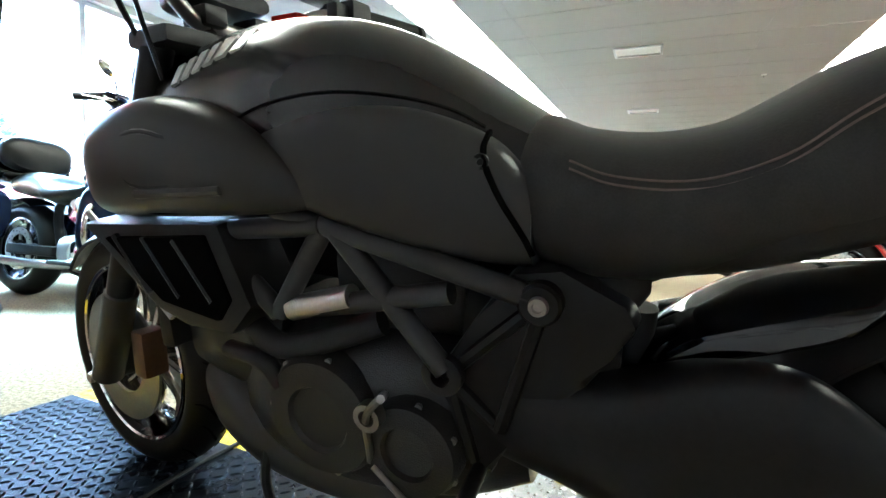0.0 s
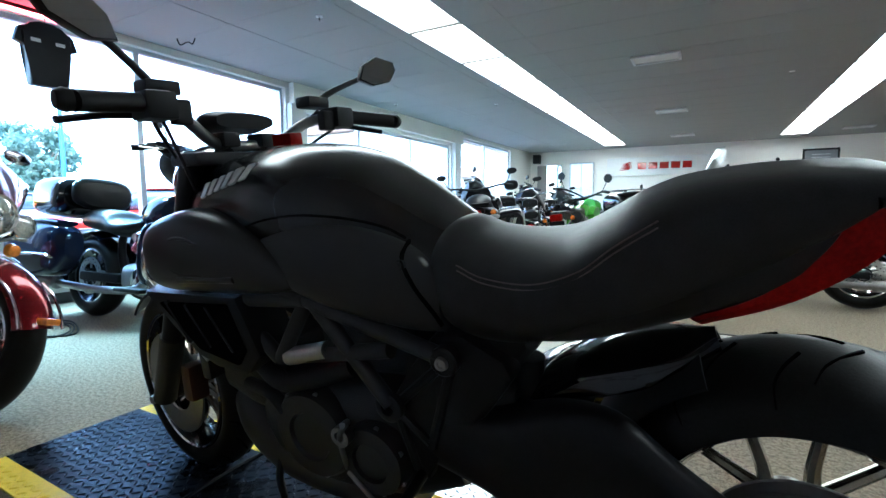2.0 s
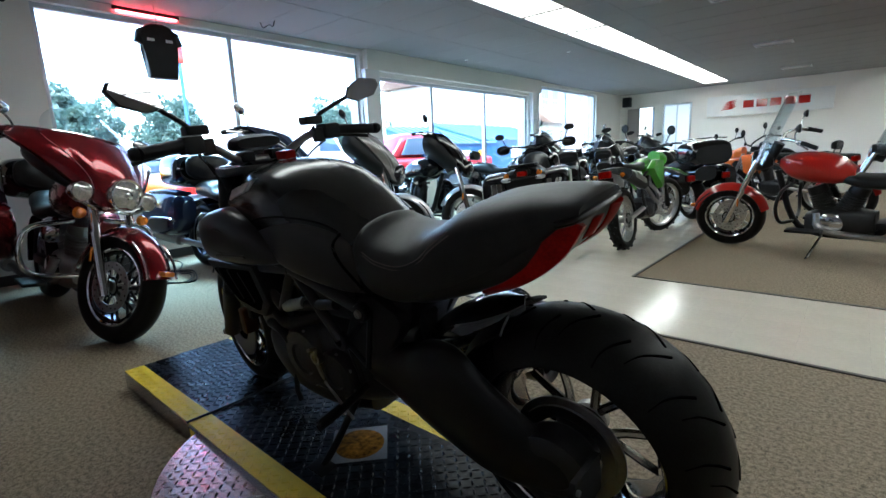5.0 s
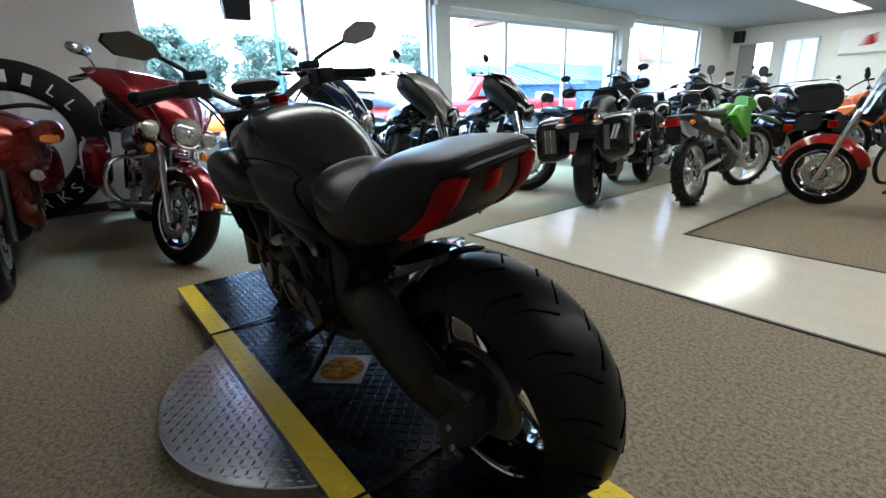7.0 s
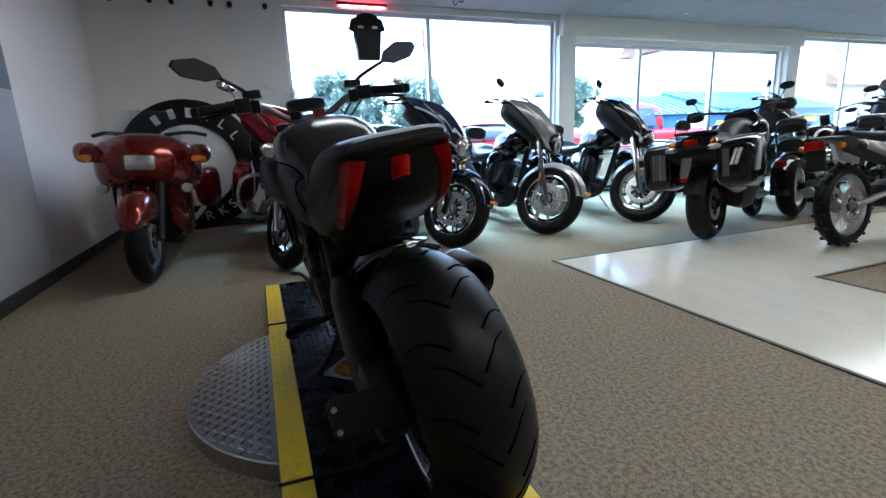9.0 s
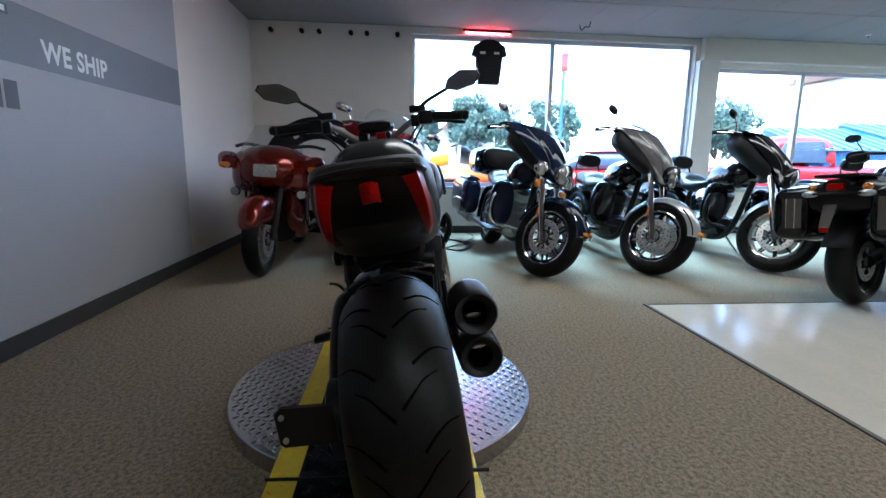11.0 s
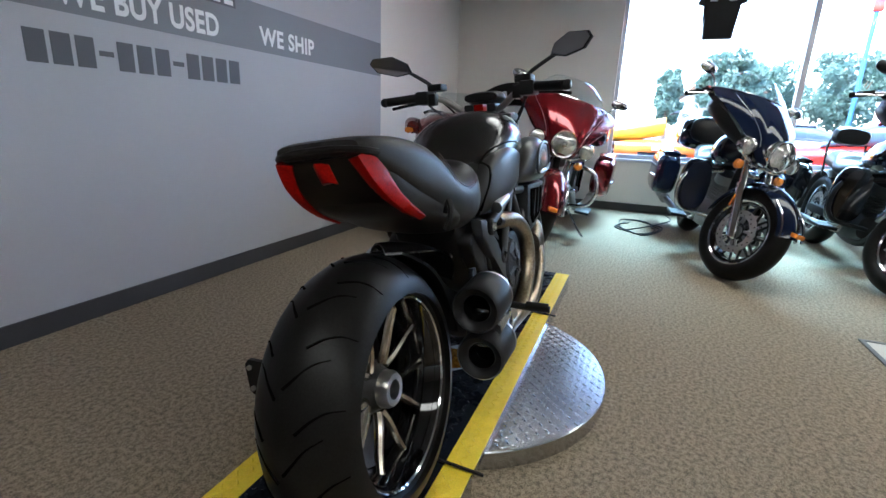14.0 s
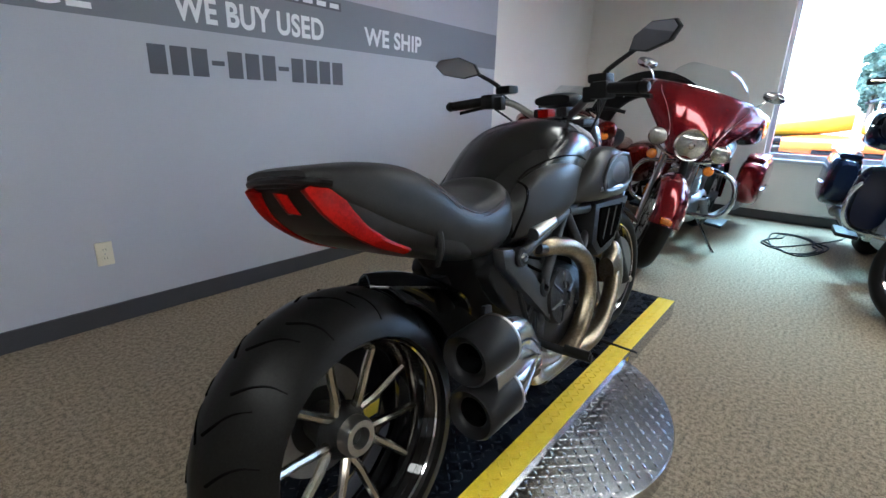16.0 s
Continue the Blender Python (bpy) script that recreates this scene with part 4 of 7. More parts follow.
part("link_pipe", tube([(0.50, -0.17, 0.27), (0.58, -0.16, 0.235), (0.70, -0.145, 0.20)], 0.038, 4, 16, r1=0.030), M["titan"], hero, "heat-tinted link pipe", m=EXHAUST.copy())
part("subframe_rail", tube([(0.46, -0.135, 0.605), (0.53, -0.14, 0.55), (0.66, -0.145, 0.41), (0.645, -0.15, 0.335)], 0.017, 5, 10), M["satin_black"], hero)
# front end
for s in (1, -1):
    part("fork_leg", tube([(1.505, s * 0.11, 0.36), (1.19, s * 0.11, 0.98)], 0.027, 3, 16), M["satin_black"], hero, m=STEER)
    part("fork_slider", tube([(1.56, s * 0.105, 0.27), (1.435, s * 0.11, 0.49)], 0.033, 3, 16), M["cast"], hero, m=STEER)
    part("brake_caliper", box(1.395, 1.445, s * 0.075 - 0.028, s * 0.075 + 0.028, 0.29, 0.40, 0.012), M["bronze"], hero, "bronze brake caliper", m=STEER)
    part("reflector", lathe([(0, 0), (0.014, 0), (0.012, s * 0.01), (0, s * 0.01)], 16, "Y", (1.575, s * 0.13, 0.27)), M["alloy"], hero, m=STEER)
    # handlebar half, grip, lever, mirror
    part("handlebar", tube([(1.15, 0, 1.0), (1.14, s * 0.08, 1.005), (1.105, s * 0.17, 1.060), (1.055, s * 0.26, 1.072), (1.008, s * 0.38, 1.064)], 0.0135, 6, 12), M["steel"], hero, "bare steel handlebar", m=STEER)
    part("grip", tube([(1.055, s * 0.262, 1.073), (1.002, s * 0.388, 1.062)], 0.0185, 3, 14), M["plastic"], hero, m=STEER)
    part("switch_block", box(1.03, 1.105, s * 0.235 - 0.03, s * 0.235 + 0.03, 1.042, 1.097, 0.01), M["plastic"], hero, m=STEER)
    part("brake_reservoir", box(1.09, 1.15, s * 0.20 - 0.035, s * 0.20 + 0.035, 1.098, 1.128, 0.008), M["plastic"], hero, m=STEER)
    part("lever", tube([(1.11, s * 0.22, 1.057), (1.10, s * 0.31, 1.052), (1.055, s * 0.40, 1.036)], 0.007, 4, 8), M["plastic"], hero, m=STEER)
    y0, slope = (0.285, -0.62) if s > 0 else (0.322, -0.05)
    mh = [(0.0, 0.000), (0.015, 0.040), (0.070, 0.072), (0.142, 0.066), (0.155, 0.045), (0.128, 0.008), (0.055, -0.012)]

    def head(k, depth):
        """The mirror's outline, drawn in to a share k of its size and pushed forward."""
        return [(1.058 + slope * (0.07 + (u - 0.07) * k) + depth, s * (y0 + 0.07 + (u - 0.07) * k + 0.25 * depth), 1.178 + 0.031 + (v - 0.031) * k) for u, v in mh]
    part("mirror_stalk", tube([(1.105, s * 0.205, 1.098), (1.10, s * 0.235, 1.135), (1.075 + slope * 0.02, s * (y0 + 0.03), 1.190)], 0.010, 5, 10, r1=0.007), M["frame_metal"], hero, m=STEER)
    mhd = part("mirror_head", skin([head(0.97, -0.003), head(1.0, 0.002), head(0.95, 0.016), head(0.6, 0.030), head(0.2, 0.034)]), M["plastic"], hero, "hexagonal black mirror", m=STEER)
    part("mirror_glass", skin([head(0.92, -0.0062), head(0.92, -0.0035)]), M["mirror"], mhd, m=STEER, smooth=False)
part("top_clamp", box(1.12, 1.24, -0.14, 0.14, 0.955, 0.985, 0.01), M["cast"], hero, m=STEER)
part("instrument", hull([(1.13, 0, 0.075, 1.075, 1.04, 3), (1.19, 0, 0.085, 1.085, 1.03, 3), (1.25, 0, 0.07, 1.07, 1.03, 3)], 20, 4), M["plastic"], hero, "oval instrument pod", m=STEER)
part("bar_riser", tube([(1.16, 0.05, 0.97), (1.15, 0.05, 1.02)], 0.022, 3, 12), M["plastic"], hero, m=STEER)
part("bar_riser", tube([(1.16, -0.05, 0.97), (1.15, -0.05, 1.02)], 0.022, 3, 12), M["plastic"], hero, m=STEER)
part("headlamp", hull([(1.20, 0, 0.08, 1.00, 0.80, 2.6), (1.28, 0, 0.095, 1.01, 0.79, 2.6), (1.36, 0, 0.085, 0.985, 0.80, 2.6), (1.41, 0, 0.05, 0.93, 0.83, 2.4)], 24, 5), M["gloss_black"], hero, "black headlamp shell", m=STEER)
part("front_mudguard", arc_band(0.315, 0.321, -0.072, 0.072, 40, 150, (1.560, 0, 0.302), 16, 0.03), M["satin_black"], hero, m=STEER)
part("red_key_tag", box(1.00, 1.06, -0.045, -0.005, 0.992, 1.02, 0.004), M["red_lens"], hero, "red tag on the tank console")
part("brake_cable", tube([(1.07, 0.22, 1.04), (1.13, 0.17, 0.98), (1.16, 0.13, 0.90)], 0.004, 5, 6), M["plastic"], hero, m=STEER)
part("throttle_cable", tube([(1.07, -0.22, 1.04), (1.14, -0.18, 0.99), (1.17, -0.12, 0.90)], 0.004, 5, 6), M["plastic"], hero, m=STEER)
for s in (1, -1):
    part("bar_clamp", box(1.115, 1.185, s * 0.05 - 0.022, s * 0.05 + 0.022, 0.995, 1.03, 0.008), M["satin_black"], hero, m=STEER)
    part("lever_clamp", box(1.045, 1.075, s * 0.19 - 0.018, s * 0.19 + 0.018, 1.035, 1.085, 0.006), M["plastic"], hero, m=STEER)
    part("bar_end", lathe([(0, 0.0), (0.018, 0.0), (0.020, s * 0.012), (0.014, s * 0.024), (0, s * 0.026)], 16, "Y", (1.000, s * 0.390, 1.062)), M["plastic"], hero, m=STEER)
    part("hose", tube([(1.10, s * 0.20, 1.09), (1.16, s * 0.20, 1.06), (1.21, s * 0.14, 0.98), (1.20, s * 0.09, 0.90)], 0.005, 6, 6), M["plastic"], hero, m=STEER)
    part("fork_cap", lathe([(0, 0.99), (0.020, 0.99), (0.022, 0.985), (0.022, 0.97), (0, 0.97)], 16, "Z", (1.185, s * 0.11, 0)), M["alloy"], hero, m=STEER)
part("ignition_lock", lathe([(0, 0.99), (0.018, 0.99), (0.022, 0.98), (0.022, 0.96), (0, 0.96)], 16, "Z", (1.20, 0, 0)), M["steel"], hero, m=STEER)

# ---- the other motorcycles ----


def bike_wheel(bike, name, x, R, w, rimr, style, m=None, disc=True, rim_mat=None, spoke_mat=None):
    hub = part(name, lathe([(0.0, -0.07), (0.035, -0.07), (0.04, -0.03), (0.04, 0.03), (0.035, 0.07), (0.0, 0.07)], 18, "Y", (x, 0, R)), M["alloy"], bike, m=m)
    part("tyre", tyre_bm(R, w, (x, 0, R), rimr, 44), M["rubber"], hub, m=m)
    rm = rim_mat or M["alloy"]
    hw = w * 0.36
    if style != "wire":
        part("rim", lathe([(rimr + 0.004, -hw), (rimr - 0.02, -hw * 0.7), (rimr - 0.02, hw * 0.7), (rimr + 0.004, hw), (rimr - 0.008, hw), (rimr - 0.034, hw * 0.6), (rimr - 0.034, -hw * 0.6), (rimr - 0.008, -hw), (rimr + 0.004, -hw)], 44, "Y", (x, 0, R)), rm, hub, m=m)
    else:
        part("rim", lathe([(rimr + 0.004, -hw), (rimr - 0.012, -hw * 0.7), (rimr - 0.012, hw * 0.7), (rimr + 0.004, hw), (rimr - 0.006, hw), (rimr - 0.02, hw * 0.6), (rimr - 0.02, -hw * 0.6), (rimr - 0.006, -hw), (rimr + 0.004, -hw)], 44, "Y", (x, 0, R)), rm, hub, m=m)
    if style == "wire":
        bms = []
        for i in range(28):
            a = 2 * math.pi * i / 28
            s = 1 if i % 2 else -1
            o = 0.25 if i % 4 < 2 else -0.25
            bms.append(tube([(x + 0.038 * math.cos(a + o * 4), s * 0.045, R + 0.038 * math.sin(a + o * 4)), (x + (rimr - 0.016) * math.cos(a), s * 0.006, R + (rimr - 0.016) * math.sin(a))], 0.0022, 2, 5))
        part("spokes", merge(*bms), M["steel"], hub, m=m)
    else:
        n = {"nine": 9, "five": 5, "seven": 7, "slots": 9}[style]
        hs = (-0.028, 0.028) if style in ("nine", "slots") else (0.0,)
        for i in range(n):
            a = 2 * math.pi * i / n
            for h in hs:
                p0 = (x + 0.03 * math.cos(a), h * 1.4, R + 0.03 * math.sin(a))
                p1 = (x + (rimr - 0.028) * math.cos(a + 0.06), h, R + (rimr - 0.028) * math.sin(a + 0.06))
                part("spoke", tube([p0, p1], 0.010 if len(hs) > 1 else 0.016, 2, 6, r1=0.008 if len(hs) > 1 else 0.012), spoke_mat or rm, hub, m=m)
        for s in (1, -1):
            part("rim_lip", lathe([(rimr - 0.012, s * hw), (rimr - 0.004, s * (hw + 0.006)), (rimr + 0.004, s * (hw + 0.004)), (rimr + 0.002, s * (hw - 0.004)), (rimr - 0.012, s * hw)], 44, "Y", (x, 0, R)), M["chrome"], hub, m=m)
    if disc:
        for s in (1, -1):
            part("disc_carrier", lathe([(0.05, s * 0.058), (0.062, s * 0.058), (0.062, s * 0.066), (0.05, s * 0.066), (0.05, s * 0.058)], 24, "Y", (x, 0, R)), M["satin_black"], hub, m=m)
            for q in range(5):
                a = 2 * math.pi * q / 5 + 0.3
                part("carrier_arm", tube([(x + 0.06 * math.cos(a), s * 0.062, R + 0.06 * math.sin(a)), (x + 0.112 * math.cos(a), s * 0.064, R + 0.112 * math.sin(a))], 0.008, 2, 6), M["rotor"], hub, m=m)
            part("brake_disc", lathe([(0.100, s * 0.062), (0.146, s * 0.062), (0.146, s * 0.068), (0.100, s * 0.068), (0.100, s * 0.062)], 32, "Y", (x, 0, R)), M["rotor"], hub, m=m)
            holes = merge(*[lathe([(0, s * 0.0675), (0.0055, s * 0.0675), (0.0055, s * 0.0688), (0, s * 0.0688)], 6, "Y", (x + (0.112 + 0.011 * (q % 3)) * math.cos(q * 0.2618), 0, R + (0.112 + 0.011 * (q % 3)) * math.sin(q * 0.2618))) for q in range(24)])
            part("rotor_holes", holes, M["groove"], hub, m=m)["kind"] = "stuff"
    return hub


def steer_m(x, z, deg, rake=0.45):
    return Matrix.Translation((x, 0, z)) @ Matrix.Rotation(radians(deg), 4, Vector((-rake, 0, 1)).normalized()) @ Matrix.Translation((-x, 0, -z))


def vtwin(bike, x, chrome=True):
    mt, case = M["chrome"], M["steel"] if chrome else M["cast"]
    part("crankcase", hull([(x - 0.28, 0, 0.10, 0.44, 0.24, 3), (x - 0.10, 0, 0.13, 0.46, 0.20, 3), (x + 0.10, 0, 0.13, 0.45, 0.20, 3), (x + 0.22, 0, 0.08, 0.40, 0.24, 3)], 20, 4), case, bike)
    for tilt in (-0.40, 0.40):
        dx, dz = math.sin(tilt), math.cos(tilt)
        prof = []
        for i in range(9):
            h = 0.05 + 0.022 * i
            prof += [(0.072, h), (0.086, h + 0.004), (0.086, h + 0.012), (0.072, h + 0.016)]
        prof = [(0.0, 0.0), (0.07, 0.0)] + prof + [(0.08, 0.26), (0.075, 0.32), (0.0, 0.325)]
        mm = Matrix.Translation((x + dx * 0.10, 0, 0.36)) @ Matrix.Rotation(tilt, 4, "Y")
        part("cylinder", lathe(prof, 20, "Z"), M["cast"] if not chrome else M["steel"], bike, m=mm)
    for s in (1, -1):
        part("engine_cover", lathe([(0, s * 0.12), (0.10, s * 0.12), (0.10, s * 0.155), (0.08, s * 0.17), (0, s * 0.172)], 28, "Y", (x + 0.02, 0, 0.33)), mt, bike)
    part("air_cleaner", lathe([(0, -0.10), (0.085, -0.10), (0.09, -0.15), (0.07, -0.18), (0, -0.185)], 28, "Y", (x, 0, 0.60)), mt, bike)


def cruiser(m, label, paint, fairing="bat", screen="clear", bags=True, trunk=False, style="nine", steer=22, fender=None, group="parked motorcycles", lamps=True, chrome_fork=True, backrest=True, dark=False, rim=None, shields=False, body=None, spokes=None, wide=0.375, case=None):
    body = body or paint
    b = thing("motorcycle", m, label, "motorcycle", group)
    wb, Rf, Rr = 1.63, 0.325, 0.325
    S = steer_m(1.27, 1.0, steer)
    fork = M["chrome"] if chrome_fork else M["satin_black"]
    bright = M["chrome"] if not dark else M["satin_black"]
    bike_wheel(b, "rear_wheel", 0, Rr, 0.17, 0.21, style, rim_mat=rim, spoke_mat=spokes)
    bike_wheel(b, "front_wheel", wb, Rf, 0.135, 0.222, style, S, rim_mat=rim, spoke_mat=spokes)
    part("front_mudguard", arc_band(Rf + 0.022, Rf + 0.030, -0.088, 0.088, 14, 168, (wb, 0, Rf), 26, 0.06), fender or paint, b, m=S)
    part("mudguard_trim", tube([(wb + (Rf - 0.034) * math.cos(radians(a)), 0.088, Rf + (Rf - 0.034) * math.sin(radians(a))) for a in (14, 40, 65, 90, 115, 140, 168)], 0.005, 4, 6), bright, b, m=S)
    for q in (1, -1):
        part("mudguard_rail", tube([(wb + (Rf + 0.012) * math.cos(radians(a)), q * 0.090, Rf + (Rf + 0.012) * math.sin(radians(a)) - 0.022) for a in (18, 30, 45, 60)], 0.006, 4, 8), bright, b, m=S)
    part("mudguard_lamp", box(wb + 0.315, wb + 0.372, -0.032, 0.032, Rf + 0.10, Rf + 0.13, 0.01), M["amber"], b, m=S)
    part("rear_mudguard", arc_band(Rr + 0.03, Rr + 0.038, -0.11, 0.11, 60, 190, (0, 0, Rr), 20, 0.03), paint, b)
    for s in (1, -1):
        part("fork_leg", tube([(wb + 0.02, s * 0.105, Rf - 0.03), (1.385, s * 0.105, 0.92)], 0.024, 2, 14), fork, b, m=S)
        part("fork_slider", tube([(wb + 0.03, s * 0.105, Rf - 0.05), (1.505, s * 0.105, 0.62)], 0.030, 2, 14), M["chrome"] if chrome_fork else M["satin_black"], b, m=S)
        part("fork_reflector", box(1.535, 1.548, s * 0.138 - 0.004, s * 0.138 + 0.004, 0.46, 0.54, 0.003), M["amber"], b, m=S)
        part("handlebar", tube([(1.20, 0, 1.08), (1.19, s * 0.16, 1.12), (1.08, s * 0.32, 1.13), (0.94, s * 0.40, 1.08)], 0.013, 5, 10), M["chrome"], b, m=S)
        part("grip", tube([(1.03, s * 0.36, 1.115), (0.92, s * 0.41, 1.07)], 0.019, 2, 12), M["plastic"], b, m=S)
        part("lever", tube([(1.07, s * 0.34, 1.11), (0.98, s * 0.44, 1.07)], 0.007, 2, 8), M["chrome"], b, m=S)
        part("mirror_stalk", tube([(1.08, s * 0.33, 1.13), (1.08, s * 0.37, 1.20), (1.06, s * 0.42, 1.24)], 0.006, 4, 8), M["chrome"], b, m=S)
        part("mirror_head", hull([(1.035, s * 0.43, 0.065, 1.285, 1.225, 2.4), (1.05, s * 0.43, 0.07, 1.29, 1.22, 2.4), (1.075, s * 0.43, 0.03, 1.27, 1.235, 2.2)], 16, 3), M["chrome" if not dark else "satin_black"], b, m=S)
        part("crash_bar", tube([(1.06, s * 0.06, 0.32), (1.10, s * 0.30, 0.36), (1.12, s * 0.36, 0.50), (1.10, s * 0.30, 0.64), (1.08, s * 0.08, 0.68)], 0.016, 5, 10), bright, b)
        part("footboard", box(0.78, 1.05, s * 0.28 - 0.06, s * 0.28 + 0.06, 0.27, 0.295, 0.008), M["plastic"], b)
        part("exhaust_pipe", tube([(0.86, s * 0.14, 0.42), (0.80, s * 0.19, 0.28), (0.40, s * 0.22, 0.25), (-0.10, s * 0.25, 0.27)], 0.028, 5, 12), M["steel"], b)
        part("silencer", tube([(-0.05, s * 0.26, 0.27), (-0.55, s * 0.27, 0.30)], 0.048, 2, 16, r1=0.05), M["steel"], b)
        if shields:
            part("leg_shield", hull([(0.98, s * 0.24, 0.07, 0.66, 0.34, 2.8), (1.05, s * 0.25, 0.11, 0.74, 0.32, 3), (1.12, s * 0.24, 0.09, 0.72, 0.36, 2.8)], 20, 4), body, b)
        if lamps:
            part("passing_lamp", lathe([(0, 0), (0.055, 0), (0.062, -0.02), (0.045, -0.07), (0.0, -0.08)], 20, "X", (1.50, s * 0.198, 0.845)), M["chrome"], b, m=S)
            part("passing_lens", lathe([(0, 0.012), (0.03, 0.010), (0.054, 0.001), (0, 0.001)], 20, "X", (1.50, s * 0.198, 0.845)), M["lamp_glass"], b, m=S)
            part("turn_signal", lathe([(0, 0.03), (0.028, 0.022), (0.034, 0.0), (0, -0.02)], 16, "X", (1.47, s * 0.185, 0.725)), M["amber"], b, m=S)
        if bags:
            bg = part("saddlebag", hull([(-0.50, s * 0.33, 0.08, 0.66, 0.38, 3.6), (-0.44, s * 0.33, 0.10, 0.71, 0.33, 3.8), (0.0, s * 0.33, 0.108, 0.72, 0.32, 4.0), (0.18, s * 0.33, 0.095, 0.70, 0.36, 3.6), (0.26, s * 0.32, 0.06, 0.66, 0.46, 3)], 28, 4), body, b)
            part("bag_lid", hull([(-0.40, s * 0.33, 0.07, 0.735, 0.70, 3), (-0.1, s * 0.33, 0.085, 0.755, 0.705, 3), (0.18, s * 0.33, 0.07, 0.735, 0.70, 3)], 18, 3), body, bg)
            part("bag_rail", tube([(0.20, s * 0.30, 0.40), (0.16, s * 0.43, 0.48), (-0.20, s * 0.45, 0.48), (-0.40, s * 0.40, 0.44)], 0.011, 5, 8), bright, b)
    part("fuel_tank", hull([(0.62, 0, 0.09, 0.82, 0.70, 2.4), (0.75, 0, 0.145, 0.93, 0.68, 2.4), (0.95, 0, 0.165, 0.97, 0.69, 2.4), (1.10, 0, 0.14, 0.96, 0.74, 2.4), (1.19, 0, 0.06, 0.92, 0.82, 2.2)], 26, 5), body, b)
    part("seat", hull([(0.74, 0, 0.08, 0.80, 0.70, 2.4), (0.60, 0, 0.15, 0.77, 0.66, 2.6), (0.42, 0, 0.18, 0.77, 0.64, 2.6), (0.30, 0, 0.17, 0.84, 0.66, 2.6), (0.10, 0, 0.15, 0.86, 0.68, 2.6), (-0.05, 0, 0.12, 0.83, 0.70, 2.6)], 24, 5), M["seat_vinyl"], b)
    part("frame", tube([(1.22, 0, 0.80), (1.02, 0, 0.26), (0.55, 0, 0.20), (0.35, 0, 0.34), (0.30, 0, 0.66), (0.70, 0, 0.72), (1.22, 0, 0.92)], 0.028, 5, 12), M["satin_black"], b)
    part("swingarm", box(-0.05, 0.45, -0.12, 0.12, 0.29, 0.36, 0.02), M["satin_black"], b)
    vtwin(b, 0.74, not dark)
    part("kickstand", tube([(0.80, 0.14, 0.24), (0.86, 0.30, 0.06), (0.88, 0.38, 0.004)], 0.011, 4, 8), M["chrome"], b)
    part("steering_head", tube([(1.35, 0, 0.80), (1.22, 0, 1.06)], 0.05, 2, 14), M["satin_black"], b, m=S)
    if fairing == "bat":
        def shell(u, v, back=0.0):
            """The fairing's skin: u across from -1 to 1, v from the top edge (0) to the lower edge (1)."""
            au = abs(u)
            low = max(0.0, (au - 0.30) / 0.70)
            zt = 1.190 - 0.035 * au ** 2 - 0.03 * max(0, au - 0.75) * 4 * max(0, au - 0.75)
            zb = 0.775 + 0.32 * low ** 0.9
            z = zt + (zb - zt) * v
            xt, xb = 1.285 - 0.21 * au ** 2.2, 1.560 - 0.38 * au ** 1.7
            x = xt + (xb - xt) * v + 0.078 * math.sin(math.pi * v) * (1 - 0.75 * au * au) - 0.03 * au * (1 - v)
            ridge = 0.60 - 0.30 * v
            k = min(1.0, max(0.0, (ridge - au) / 0.07 + 0.5))
            x += 0.026 * k * k * (3 - 2 * k) * (0.35 + 0.65 * v)
            y = wide * u * (1 - 0.10 * v * (1 - low))
            return (x - back, y * (1 - back), z)
        us = [-1 + i / 24 for i in range(49)]
        rings = []
        for q in range(13):
            v = q / 12
            rings.append([shell(u, v) for u in us] + [shell(u, v, 0.018) for u in us[::-1]])
        part("batwing_fairing", skin(rings), paint, b, m=S)
        part("fairing_trim", tube([shell(u, 0.0, 0.006) for u in us[2:-2:4]], 0.006, 3, 6), bright if not dark else M["gloss_black"], b, m=S)
        for s in (1, -1):
            part("pinstripe", tube([(p[0] + 0.004, p[1], p[2]) for p in (shell(s * (0.67 - 0.28 * v + 0.08 * math.sin(6 * v)), v) for v in (0.14, 0.3, 0.5, 0.7, 0.84))], 0.0019, 4, 5), M["silver"], b, m=S)
            part("inner_fairing", skin([[shell(s * u, v, 0.02 + d) for u in (0.72, 0.8, 0.9, 0.985)] for v, d in ((0.03, 0.0), (0.03, 0.10), (0.5, 0.12), (0.95, 0.10), (0.95, 0.0))]), M["plastic"], b, m=S)
        part("dashboard", hull([(1.02, 0, 0.27, 1.15, 0.98, 2.8), (1.12, 0, 0.31, 1.17, 0.93, 2.6), (1.24, 0, 0.27, 1.12, 0.86, 2.4), (1.42, 0, 0.16, 0.95, 0.80, 2.4)], 28, 3), M["plastic"], b, m=S)
        part("headlamp", lathe([(0, -0.10), (0.085, -0.08), (0.103, 0.0), (0.099, 0.018), (0.088, 0.014), (0.0, 0.012)], 32, "X", (1.562, 0, 0.855)), M["chrome"] if not dark else M["gloss_black"], b, m=S)
        part("headlamp_lens", lathe([(0, 0.036), (0.045, 0.032), (0.086, 0.016), (0, 0.013)], 32, "X", (1.562, 0, 0.855)), M["lamp_glass"], b, m=S)
        part("bulb_shield", lathe([(0, 0.046), (0.016, 0.044), (0.022, 0.036), (0, 0.030)], 16, "X", (1.562, 0, 0.855)), M["chrome"], b, m=S)
        if lamps:
            part("lamp_bar", tube([(1.46, 0.225, 0.815), (1.49, 0.12, 0.765), (1.50, 0, 0.755), (1.49, -0.12, 0.765), (1.46, -0.225, 0.815)], 0.011, 5, 8), M["chrome"], b, m=S)
    else:
